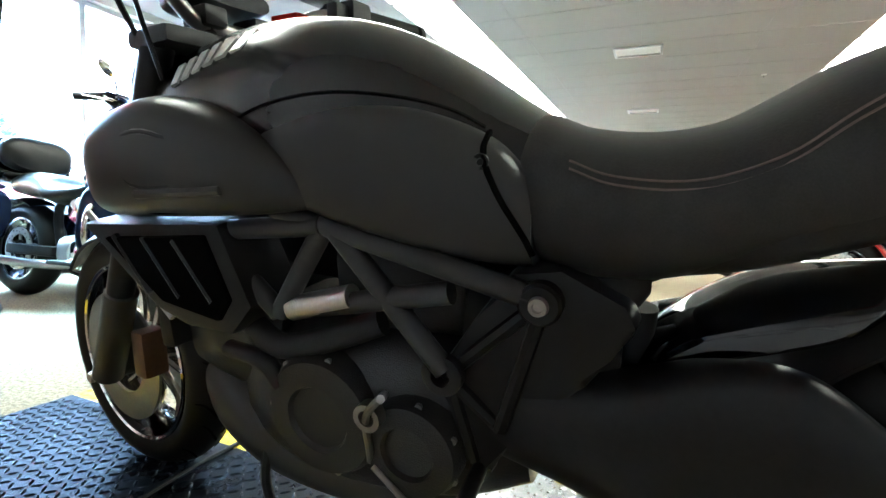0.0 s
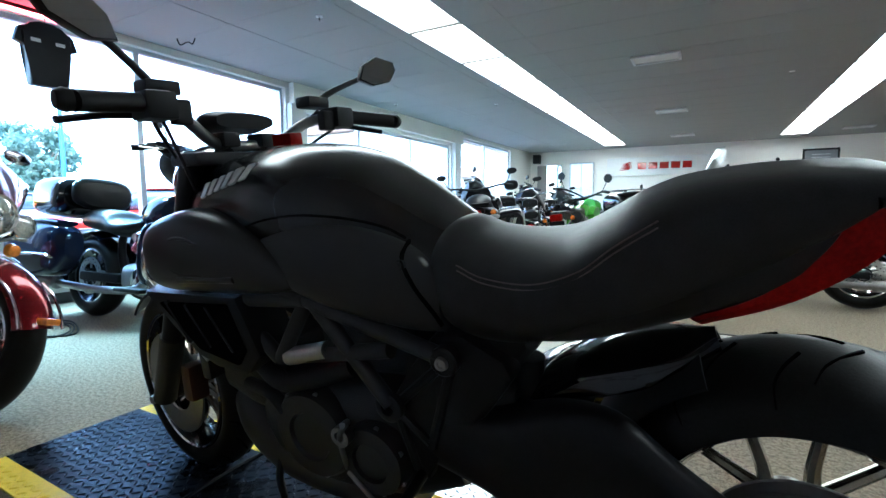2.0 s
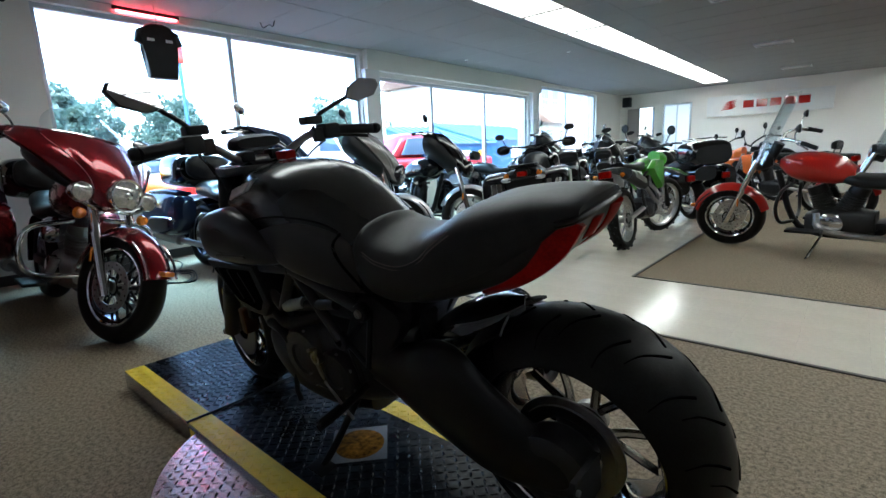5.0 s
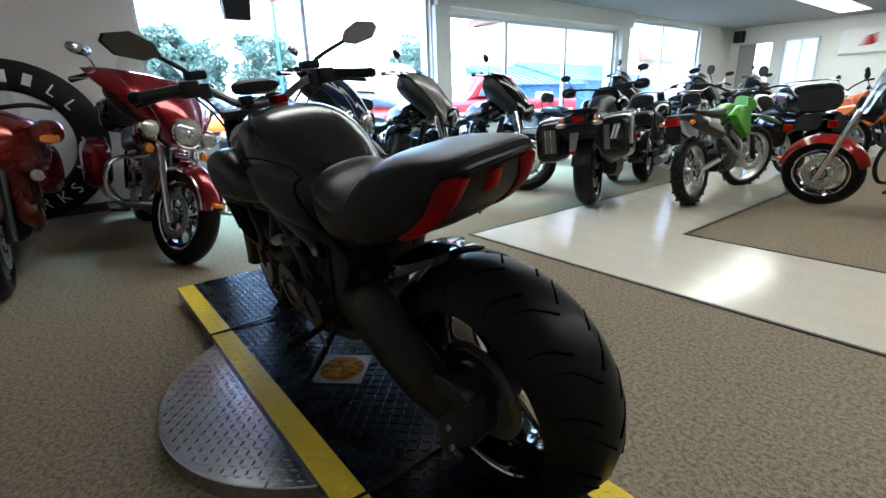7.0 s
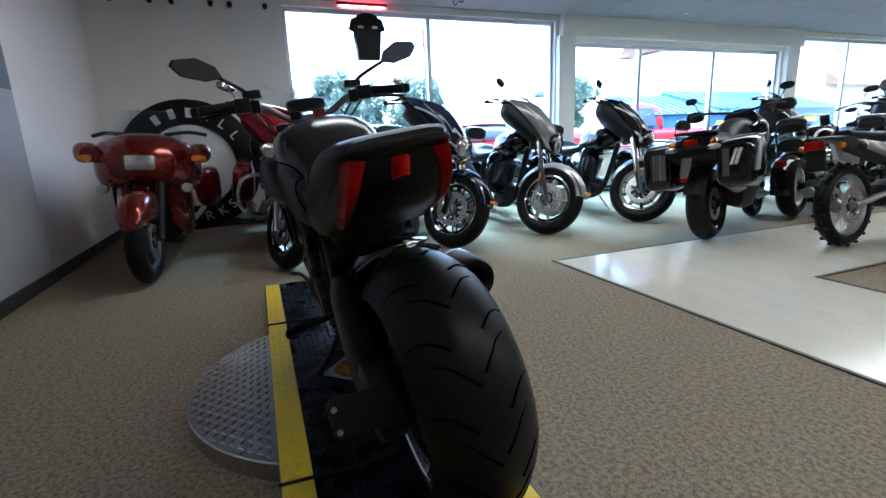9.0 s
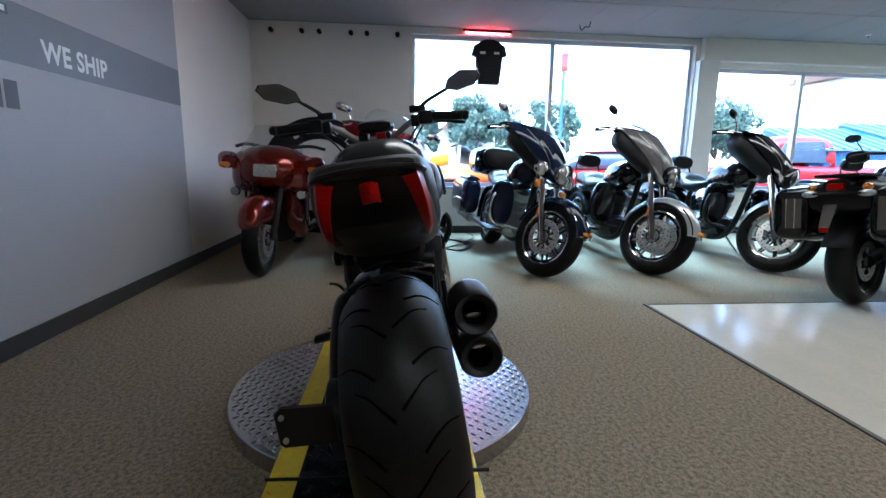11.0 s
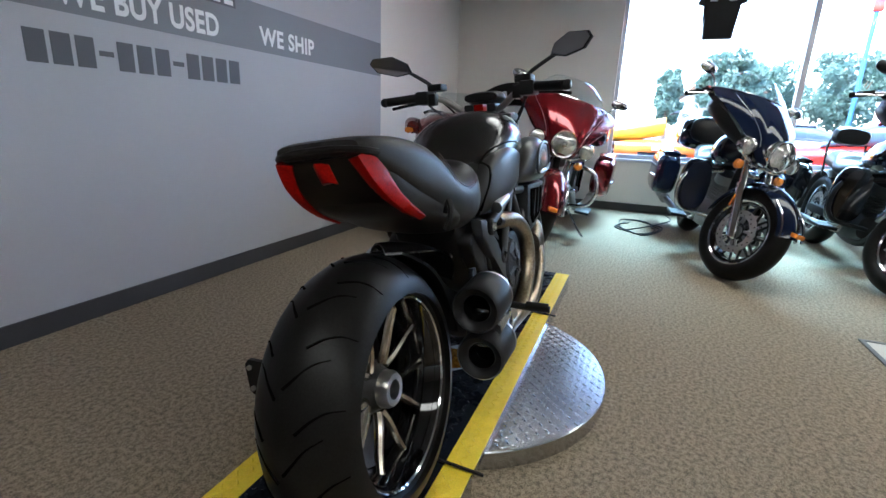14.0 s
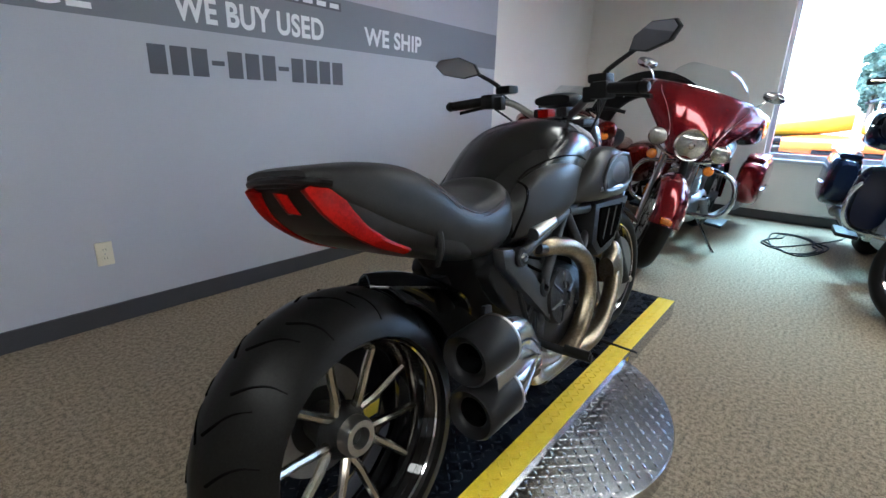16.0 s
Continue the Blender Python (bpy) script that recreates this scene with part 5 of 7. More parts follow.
        part("headlamp", hull([(1.26, 0, 0.06, 0.96, 0.84, 2), (1.33, 0, 0.095, 1.0, 0.80, 2), (1.42, 0, 0.10, 1.0, 0.80, 2)], 24, 4), bright, b, m=S)
        part("headlamp_lens", lathe([(0, 0.03), (0.05, 0.025), (0.092, 0.004), (0, 0.003)], 32, "X", (1.42, 0, 0.90)), M["lamp_glass"], b, m=S)
    if screen:
        top, bw = (1.34 if screen == "clear" else 1.27, 0.27) if fairing == "bat" else (1.50, 0.30)
        z0 = 1.18 if fairing == "bat" else 0.92
        x0 = 1.285 if fairing == "bat" else 1.42
        rings = []
        for i in range(7):
            f = i / 6
            z, x, w = z0 + (top - z0) * f, x0 - (0.14 if fairing == "bat" else 0.24) * f, bw * (1 - 0.45 * f * f) if fairing == "bat" else bw * (1.05 - 0.3 * f * f)
            rings.append([(x - 0.10 * (u / 8) ** 2 + d, w * u / 8, z) for d in (0.0,) for u in range(-8, 9)])
        front_r = rings
        back_r = [[(p[0] - 0.004, p[1], p[2]) for p in r][::-1] for r in rings]
        wsn = part("windscreen", skin([a + c for a, c in zip(front_r, back_r)]), M["screen" if screen == "clear" else "smoke"], b, m=S)
        wsn.visible_shadow = False
    if trunk:
        part("top_case", hull([(-0.50, 0, 0.24, 1.06, 0.80, 3.4), (-0.42, 0, 0.28, 1.10, 0.78, 3.6), (-0.15, 0, 0.28, 1.10, 0.78, 3.6), (-0.06, 0, 0.25, 1.06, 0.82, 3.2)], 28, 4), case or body, b)
        part("top_case_trim", hull([(-0.51, 0, 0.25, 0.965, 0.935, 3.4), (-0.3, 0, 0.29, 0.965, 0.935, 3.6), (-0.05, 0, 0.26, 0.965, 0.935, 3.4)], 28, 2), bright, b)
        part("backrest", hull([(-0.07, 0, 0.20, 1.10, 0.86, 3), (0.0, 0, 0.22, 1.10, 0.85, 3), (0.04, 0, 0.18, 1.06, 0.87, 3)], 20, 3), M["seat_vinyl"], b)
    elif backrest:
        part("backrest", hull([(-0.06, 0, 0.13, 1.04, 0.90, 3), (-0.02, 0, 0.14, 1.06, 0.90, 3), (0.03, 0, 0.12, 1.04, 0.91, 3)], 18, 3), M["seat_vinyl"], b)
        part("backrest_bar", tube([(0.06, 0.13, 0.62), (-0.05, 0.12, 0.95), (-0.05, -0.12, 0.95), (0.06, -0.13, 0.62)], 0.010, 5, 8), bright, b)
    part("tail_light", box(-0.38, -0.34, -0.05, 0.05, 0.56, 0.62, 0.01), M["red_lens"], b)
    return b


def tourer(m, label, paint, trunk=False, steer=0, group="parked motorcycles"):
    """A full-faired sport tourer."""
    b = thing("motorcycle", m, label, "motorcycle", group)
    wb, R = 1.63, 0.305
    S = steer_m(1.25, 1.0, steer)
    bike_wheel(b, "rear_wheel", 0, R, 0.17, 0.21, "five")
    bike_wheel(b, "front_wheel", wb, R, 0.125, 0.215, "five", S)
    part("front_mudguard", hull([(wb - 0.30, 0, 0.085, 0.58, 0.36, 2.6), (wb - 0.10, 0, 0.100, 0.665, 0.38, 2.8), (wb + 0.10, 0, 0.098, 0.66, 0.42, 2.8), (wb + 0.25, 0, 0.080, 0.585, 0.42, 2.6), (wb + 0.325, 0, 0.05, 0.50, 0.42, 2.2)], 24, 5), paint, b, m=S)
    for s in (1, -1):
        part("fork_leg", tube([(wb, s * 0.10, R), (1.33, s * 0.10, 0.80)], 0.028, 2, 12), M["satin_black"], b, m=S)
        part("side_fairing", hull([(0.72, s * 0.18, 0.09, 0.84, 0.56, 2.8), (0.90, s * 0.22, 0.12, 0.92, 0.60, 2.8), (1.10, s * 0.235, 0.13, 0.99, 0.64, 2.8), (1.28, s * 0.215, 0.11, 1.0, 0.66, 2.6), (1.42, s * 0.15, 0.07, 0.95, 0.70, 2.4)], 26, 5), paint, b)
        part("lower_fairing", hull([(0.62, s * 0.16, 0.05, 0.66, 0.30, 3), (0.85, s * 0.185, 0.075, 0.70, 0.22, 3), (1.05, s * 0.185, 0.08, 0.72, 0.24, 3), (1.20, s * 0.165, 0.06, 0.72, 0.34, 2.8), (1.28, s * 0.15, 0.03, 0.70, 0.46, 2.6)], 24, 5), paint, b)
        part("fairing_vent", plate([(1.14, 0.66), (0.98, 0.66), (0.94, 0.42), (1.08, 0.40)], s * 0.24, s * 0.268, 0.006, 0.1), M["plastic"], b)
        part("mirror_pod", hull([(1.18, s * 0.36, 0.07, 0.98, 0.86, 2.4), (1.26, s * 0.37, 0.080, 0.99, 0.84, 2.4), (1.34, s * 0.33, 0.06, 0.96, 0.85, 2.2)], 18, 4), paint, b)
        part("turn_signal", hull([(1.32, s * 0.375, 0.045, 0.905, 0.845, 2.2), (1.36, s * 0.345, 0.03, 0.90, 0.855, 2.2)], 14, 3), M["amber"], b)
        part("fog_lamp", lathe([(0, 0.02), (0.035, 0.015), (0.04, -0.02), (0, -0.03)], 18, "X", (1.38, s * 0.27, 0.66)), M["lamp_glass"], b)
        part("handlebar", tube([(1.12, s * 0.12, 1.05), (1.06, s * 0.28, 1.07), (0.98, s * 0.40, 1.05)], 0.015, 4, 10), M["plastic"], b, m=S)
        part("pannier", hull([(-0.40, s * 0.32, 0.08, 0.74, 0.42, 3), (-0.2, s * 0.34, 0.11, 0.78, 0.36, 3), (0.10, s * 0.32, 0.10, 0.76, 0.38, 3), (0.25, s * 0.28, 0.05, 0.70, 0.46, 2.6)], 24, 4), paint, b)
        part("exhaust_pipe", tube([(0.8, s * 0.16, 0.26), (0.2, s * 0.20, 0.24), (-0.45, s * 0.24, 0.28)], 0.04, 4, 12), M["chrome"], b)
        part("brake_light", box(-0.44, -0.40, s * 0.24 - 0.05, s * 0.24 + 0.05, 0.60, 0.68, 0.01), M["red_lens"], b)
    part("nose_fairing", hull([(1.10, 0, 0.30, 1.06, 0.70, 2.4), (1.25, 0, 0.31, 1.06, 0.66, 2.4), (1.38, 0, 0.25, 1.02, 0.68, 2.4), (1.47, 0, 0.15, 0.95, 0.72, 2.4), (1.50, 0, 0.09, 0.90, 0.76, 2.2)], 28, 5), paint, b)
    part("headlamp", box(1.46, 1.520, -0.095, 0.095, 0.795, 0.905, 0.02), M["lamp_glass"], b, "rectangular headlamp")
    part("belly_fairing", hull([(0.55, 0, 0.17, 0.52, 0.20, 3), (0.85, 0, 0.22, 0.56, 0.17, 3), (1.15, 0, 0.20, 0.60, 0.20, 3)], 22, 4), M["plastic"], b)
    part("fuel_tank", hull([(0.60, 0, 0.12, 0.82, 0.66, 2.4), (0.80, 0, 0.18, 0.97, 0.66, 2.4), (1.0, 0, 0.18, 1.02, 0.7, 2.4), (1.14, 0, 0.12, 1.0, 0.8, 2.4)], 22, 4), paint, b)
    part("seat", hull([(0.66, 0, 0.10, 0.80, 0.68, 2.6), (0.45, 0, 0.17, 0.78, 0.64, 2.8), (0.28, 0, 0.17, 0.86, 0.66, 2.8), (0.02, 0, 0.15, 0.88, 0.70, 2.8), (-0.10, 0, 0.10, 0.87, 0.72, 2.6)], 22, 4), M["seat_vinyl"], b)
    part("tail_unit", hull([(0.30, 0, 0.16, 0.72, 0.50, 2.6), (-0.05, 0, 0.18, 0.76, 0.50, 2.6), (-0.36, 0, 0.15, 0.78, 0.58, 2.6)], 20, 4), paint, b)
    if trunk:
        part("top_case", hull([(-0.55, 0, 0.24, 1.06, 0.82, 3.2), (-0.45, 0, 0.29, 1.12, 0.79, 3.4), (-0.15, 0, 0.29, 1.12, 0.79, 3.4), (-0.05, 0, 0.24, 1.08, 0.82, 3.0)], 26, 4), paint, b)
        part("luggage_rack", tube([(-0.5, 0.2, 1.14), (-0.15, 0.2, 1.15), (-0.15, -0.2, 1.15), (-0.5, -0.2, 1.14)], 0.009, 4, 8), M["chrome"], b)
    rings = []
    for i in range(6):
        f = i / 5
        rings.append([(1.40 - 0.32 * f - 0.12 * (u / 8) ** 2, (0.26 - 0.05 * f) * u / 8, 1.0 + 0.24 * f) for u in range(-8, 9)])
    w = part("windscreen", skin([r + [(p[0] - 0.004, p[1], p[2]) for p in r][::-1] for r in rings]), M["screen"], b)
    w.visible_shadow = False
    return b


def dirt_bike(m, label, paint, steer=0, tail="plastic", group="parked motorcycles"):
    b = thing("motorcycle", m, label, "dirt bike", group)
    wb, Rf, Rr = 1.40, 0.345, 0.33
    S = steer_m(1.08, 0.9, steer)
    bike_wheel(b, "rear_wheel", 0, Rr, 0.115, 0.245, "wire")
    bike_wheel(b, "front_wheel", wb, Rf, 0.085, 0.275, "wire", S)
    # knobs round both tyres
    for x, R, w, mm in ((0, Rr, 0.09, None), (wb, Rf, 0.065, S)):
        for i in range(36):
            a = 2 * math.pi * i / 36
            for q in (-0.30, 0.30) if i % 2 else (0.0,):
                bx = box(R - 0.012, R + 0.005, q * w * 1.2 - 0.014, q * w * 1.2 + 0.014, -0.010, 0.010)
                bmesh.ops.transform(bx, matrix=Matrix.Translation((x, 0, R)) @ Matrix.Rotation(-a, 4, "Y"), verts=bx.verts)
                part("tyre_knob", bx, M["rubber"], b, m=mm, smooth=False)
    for s in (1, -1):
        part("fork_leg", tube([(wb, s * 0.085, Rf), (1.13, s * 0.085, 0.92)], 0.023, 2, 12), M["steel"], b, m=S)
        part("fork_guard", tube([(wb - 0.0, s * 0.09, Rf), (1.29, s * 0.09, 0.62)], 0.030, 2, 10), M["plastic"], b, m=S)
        part("handlebar", tube([(1.06, 0, 1.02), (1.06, s * 0.10, 1.06), (1.0, s * 0.28, 1.12), (0.94, s * 0.40, 1.12)], 0.012, 5, 10), M["satin_black"], b, m=S)
        part("grip", tube([(0.98, s * 0.32, 1.125), (0.935, s * 0.415, 1.12)], 0.018, 2, 10), M["plastic"], b, m=S)
        part("mirror_head", lathe([(0, 0), (0.05, 0), (0.052, 0.012), (0.03, 0.03), (0, 0.032)], 18, "X", (0.99, s * 0.34, 1.28)), M["plastic"], b, m=S)
        part("mirror_stalk", tube([(1.0, s * 0.28, 1.13), (0.99, s * 0.34, 1.25)], 0.005, 2, 6), M["plastic"], b, m=S)
        part("radiator_shroud", plate([(1.12, 0.90), (0.86, 0.92), (0.62, 0.82), (0.80, 0.72), (0.98, 0.56), (1.08, 0.62)], s * 0.10, s * 0.17, 0.015, 0.08), paint, b)
        part("side_cover", plate([(0.40, 0.80), (0.02, 0.84), (0.10, 0.70), (0.38, 0.60)], s * 0.08, s * 0.125, 0.012, 0.06), paint if tail == "paint" else M["white"], b)
        part("turn_signal", lathe([(0, 0.02), (0.02, 0.015), (0.022, -0.01), (0, -0.02)], 12, "X", (-0.28, s * 0.14, 0.80)), M["amber"], b)
        part("frame_tube", tube([(1.06, s * 0.03, 0.84), (0.90, s * 0.09, 0.36), (0.55, s * 0.10, 0.30), (0.42, s * 0.10, 0.66), (1.0, s * 0.05, 0.86)], 0.018, 5, 10), M["frame_metal"], b)
    part("front_mudguard", hull([(wb - 0.42, 0, 0.06, 0.80, 0.78, 2.4), (wb - 0.2, 0, 0.085, 0.835, 0.81, 2.4), (wb + 0.12, 0, 0.075, 0.80, 0.778, 2.4), (wb + 0.36, 0, 0.035, 0.71, 0.695, 2)], 16, 4), paint, b, m=S)
    part("headlamp", hull([(1.16, 0, 0.09, 1.02, 0.86, 2.6), (1.26, 0, 0.10, 1.0, 0.84, 2.6), (1.31, 0, 0.07, 0.96, 0.86, 2.4)], 18, 4), paint, b, m=S)
    part("seat", hull([(0.84, 0, 0.06, 0.93, 0.84, 2.4), (0.60, 0, 0.08, 0.90, 0.80, 2.6), (0.30, 0, 0.085, 0.90, 0.82, 2.6), (-0.02, 0, 0.07, 0.92, 0.85, 2.6)], 18, 4), M["seat_vinyl"], b)
    part("fuel_tank", hull([(0.66, 0, 0.08, 0.90, 0.76, 2.4), (0.84, 0, 0.11, 0.95, 0.72, 2.4), (1.02, 0, 0.07, 0.92, 0.78, 2.4)], 18, 4), paint, b)
    part("rear_mudguard", hull([(0.20, 0, 0.08, 0.86, 0.78, 2.6), (-0.05, 0, 0.085, 0.88, 0.82, 2.6), (-0.30, 0, 0.07, 0.88, 0.85, 2.4), (-0.40, 0, 0.05, 0.87, 0.855, 2.2)], 16, 4), M["plastic"], b)
    part("tail_light", box(-0.40, -0.34, -0.06, 0.06, 0.78, 0.85, 0.014), M["red_lens"], b)
    part("number_plate_bracket", box(-0.36, -0.345, -0.07, 0.07, 0.62, 0.78, 0.004), M["plastic"], b)
    part("engine", hull([(0.45, 0, 0.10, 0.46, 0.28, 3), (0.65, 0, 0.13, 0.50, 0.25, 3), (0.85, 0, 0.10, 0.48, 0.28, 3)], 18, 4), M["cast"], b)
    part("cylinder", tube([(0.74, 0, 0.44), (0.82, 0, 0.76)], 0.07, 2, 14), M["cast"], b)
    part("swingarm", tube([(0.50, 0.09, 0.40), (0.0, 0.08, 0.33)], 0.026, 2, 10), M["alloy"], b)
    part("swingarm", tube([(0.50, -0.09, 0.40), (0.0, -0.08, 0.33)], 0.026, 2, 10), M["alloy"], b)
    part("exhaust_pipe", tube([(0.86, -0.04, 0.66), (0.95, -0.11, 0.52), (0.80, -0.14, 0.42), (0.50, -0.14, 0.58), (0.30, -0.15, 0.66)], 0.022, 5, 10), M["steel"], b)
    part("silencer", tube([(0.30, -0.15, 0.66), (-0.24, -0.16, 0.80)], 0.055, 2, 16, r1=0.06), M["satin_black"], b)
    part("silencer_shield", tube([(0.22, -0.172, 0.70), (-0.12, -0.185, 0.79)], 0.045, 2, 12), M["silver"], b)
    part("kickstand", tube([(0.50, 0.11, 0.30), (0.54, 0.24, 0.01)], 0.010, 2, 8), M["steel"], b)
    return b


def adventure(m, label, steer=0):
    """A tall touring bike with hard side boxes."""
    b = thing("motorcycle", m, label, "motorcycle", "parked motorcycles")
    wb, Rf, Rr = 1.52, 0.33, 0.32
    S = steer_m(1.15, 1.0, steer)
    bike_wheel(b, "rear_wheel", 0, Rr, 0.185, 0.22, "five", rim_mat=M["satin_black"])
    bike_wheel(b, "front_wheel", wb, Rf, 0.115, 0.245, "five", S, rim_mat=M["satin_black"])
    for s in (1, -1):
        part("fork_leg", tube([(wb, s * 0.10, Rf), (1.22, s * 0.10, 0.92)], 0.026, 2, 12), M["satin_black"], b, m=S)
        bx = part("side_case", hull([(-0.315, s * 0.285, 0.085, 0.81, 0.545, 4.5), (-0.28, s * 0.30, 0.125, 0.865, 0.485, 4.5), (0.02, s * 0.31, 0.140, 0.895, 0.455, 4.2), (0.18, s * 0.295, 0.115, 0.86, 0.50, 3.6), (0.25, s * 0.27, 0.06, 0.80, 0.58, 3)], 40, 4), M["gloss_black"], b)
        for q, wd in ((-0.10, 0.055), (-0.03, 0.018)):
            part("case_stripe", plate([(-0.06 + q, 0.84), (-0.06 + wd + q, 0.84), (-0.15 + wd + q, 0.60), (-0.15 + q, 0.60)], s * 0.42, s * 0.4475, 0.001), M["badge"], bx, "pale slanted stripe")
        bands = ((0.222, 0.262, 0.0, "case_grey"), (0.266, 0.269, 0.0, "badge"), (0.273, 0.318, 0.0, "case_grey"), (0.322, 0.325, 0.0, "badge"), (0.329, 0.350, 0.0, "frame_metal")) if s > 0 else ((0.222, 0.268, 0.0, "case_grey"), (0.272, 0.292, 0.040, "badge"), (0.300, 0.326, 0.040, "badge"))
        for y0, y1, slant, mt in bands:
            z0, z1 = (0.57, 0.79) if not slant else (0.66, 0.785)
            part("case_band", skin([[(x, s * y0, z0), (x, s * y1, z0), (x, s * (y1 + slant), z1), (x, s * (y0 + slant), z1)] for x in (-0.3185, -0.300)]), M[mt], bx, smooth=False)
        part("trim_tip", hull([(-0.345, s * 0.165, 0.012, 0.825, 0.805, 2.2), (-0.335, s * 0.165, 0.048, 0.840, 0.795, 2.2), (-0.318, s * 0.165, 0.050, 0.840, 0.795, 2.2)], 16, 3), M["silver"], b, "silver pointed lamp surround")
        part("turn_signal", lathe([(0, -0.03), (0.025, -0.02), (0.028, 0.01), (0, 0.02)], 14, "X", (-0.30, s * 0.16, 0.86)), M["amber"], b)
        part("handlebar", tube([(1.10, 0, 1.12), (1.08, s * 0.12, 1.14), (1.0, s * 0.30, 1.16), (0.93, s * 0.42, 1.14)], 0.013, 5, 10), M["satin_black"], b, m=S)
        part("hand_guard", hull([(1.0, s * 0.40, 0.08, 1.19, 1.09, 2.6), (1.05, s * 0.40, 0.085, 1.20, 1.08, 2.6)], 14, 2), M["plastic"], b, m=S)
        part("mirror_head", hull([(0.98, s * 0.42, 0.06, 1.34, 1.27, 2.2), (1.02, s * 0.42, 0.05, 1.335, 1.275, 2.2)], 16, 2), M["plastic"], b, m=S)
        part("mirror_stalk", tube([(1.02, s * 0.34, 1.15), (1.0, s * 0.40, 1.28)], 0.006, 2, 6), M["plastic"], b, m=S)
        part("side_fairing", hull([(0.80, s * 0.16, 0.07, 0.98, 0.66, 2.6), (1.0, s * 0.19, 0.09, 1.04, 0.62, 2.6), (1.20, s * 0.14, 0.05, 1.0, 0.74, 2.4)], 20, 4), M["gloss_black"], b)
    part("front_mudguard", arc_band(Rf + 0.02, Rf + 0.027, -0.07, 0.07, 40, 150, (wb, 0, Rf), 14, 0.02), M["satin_black"], b, m=S)
    part("nose_fairing", hull([(1.10, 0, 0.16, 1.16, 0.84, 2.6), (1.26, 0, 0.17, 1.12, 0.82, 2.6), (1.38, 0, 0.11, 1.02, 0.84, 2.4)], 22, 4), M["gloss_black"], b)
    part("fuel_tank", hull([(0.62, 0, 0.12, 0.90, 0.70, 2.4), (0.85, 0, 0.18, 1.06, 0.68, 2.4), (1.08, 0, 0.14, 1.06, 0.78, 2.4)], 22, 4), M["satin_black"], b)
    part("seat", hull([(0.66, 0, 0.10, 0.90, 0.78, 2.6), (0.44, 0, 0.16, 0.87, 0.74, 2.8), (0.28, 0, 0.15, 0.93, 0.76, 2.8), (-0.05, 0, 0.13, 0.95, 0.80, 2.8)], 20, 4), M["seat_vinyl"], b)
    part("luggage_rack", box(-0.36, 0.0, -0.13, 0.13, 0.93, 0.955, 0.01), M["satin_black"], b)
    part("tail_unit", hull([(0.20, 0, 0.12, 0.90, 0.74, 2.6), (-0.15, 0, 0.11, 0.92, 0.80, 2.6), (-0.34, 0, 0.08, 0.92, 0.84, 2.4)], 18, 4), M["plastic"], b)
    part("tail_body", hull([(0.22, 0, 0.20, 0.90, 0.66, 3), (-0.05, 0, 0.22, 0.915, 0.66, 3.4), (-0.26, 0, 0.21, 0.90, 0.69, 3.6), (-0.315, 0, 0.17, 0.87, 0.73, 3)], 28, 4), M["satin_black"], b)
    part("tail_trim", tube([(-0.345, -0.14, 0.818), (-0.352, 0, 0.822), (-0.345, 0.14, 0.818)], 0.008, 4, 8), M["satin_black"], b)
    part("tail_light", box(-0.37, -0.33, -0.05, 0.05, 0.84, 0.89, 0.01), M["red_lens"], b)
    part("plate_bracket", skin([[(-0.31, 0.0, 0.76), (-0.31, 0.085, 0.76), (-0.295, 0.085, 0.76), (-0.295, 0.0, 0.76)], [(-0.365, 0.03, 0.58), (-0.365, 0.09, 0.58), (-0.35, 0.09, 0.58), (-0.35, 0.03, 0.58)]]), M["case_grey"], b, "grey plate bracket", smooth=False)
    part("reflector", box(-0.372, -0.358, 0.032, 0.088, 0.548, 0.582, 0.006), M["red_lens"], b, "small red reflector")
    part("engine_guard", hull([(0.10, -0.19, 0.07, 0.52, 0.28, 3), (0.30, -0.20, 0.09, 0.56, 0.24, 3), (0.50, -0.19, 0.08, 0.52, 0.26, 3)], 20, 4), M["plastic"], b)
    part("rear_mudguard", arc_band(Rr + 0.03, Rr + 0.036, -0.09, 0.09, 95, 160, (0, 0, Rr), 12, 0.02), M["plastic"], b)
    part("engine", hull([(0.40, 0, 0.12, 0.56, 0.26, 3), (0.70, 0, 0.15, 0.66, 0.22, 3), (1.02, 0, 0.12, 0.58, 0.28, 3)], 20, 4), M["cast"], b)
    part("silencer", tube([(0.35, -0.20, 0.40), (-0.28, -0.24, 0.56)], 0.06, 2, 16, r1=0.07), M["steel"], b)
    part("swingarm", hull([(0.45, 0, 0.10, 0.46, 0.34, 3), (0.0, 0, 0.11, 0.37, 0.27, 3)], 16, 4), M["satin_black"], b)
    rings = []
    for i in range(6):
        f = i / 5
        rings.append([(1.30 - 0.26 * f - 0.08 * (u / 8) ** 2, (0.20 - 0.03 * f) * u / 8, 1.10 + 0.36 * f) for u in range(-8, 9)])
    w = part("windscreen", skin([r + [(p[0] - 0.004, p[1], p[2]) for p in r][::-1] for r in rings]), M["screen"], b)
    w.visible_shadow = False
    return b


def stand(rx, ry, fx, fy, lean=6.0, wb=1.63, size=1.0):
    """The pose of a bike whose front tyre stands at (fx, fy), pointing away from (rx, ry), leaning to its left."""
    a = math.atan2(fy - ry, fx - rx)
    return pose(fx - wb * size * math.cos(a), fy - wb * size * math.sin(a), 0.0, -lean, 0, math.degrees(a)) @ Matrix.Scale(size, 4)


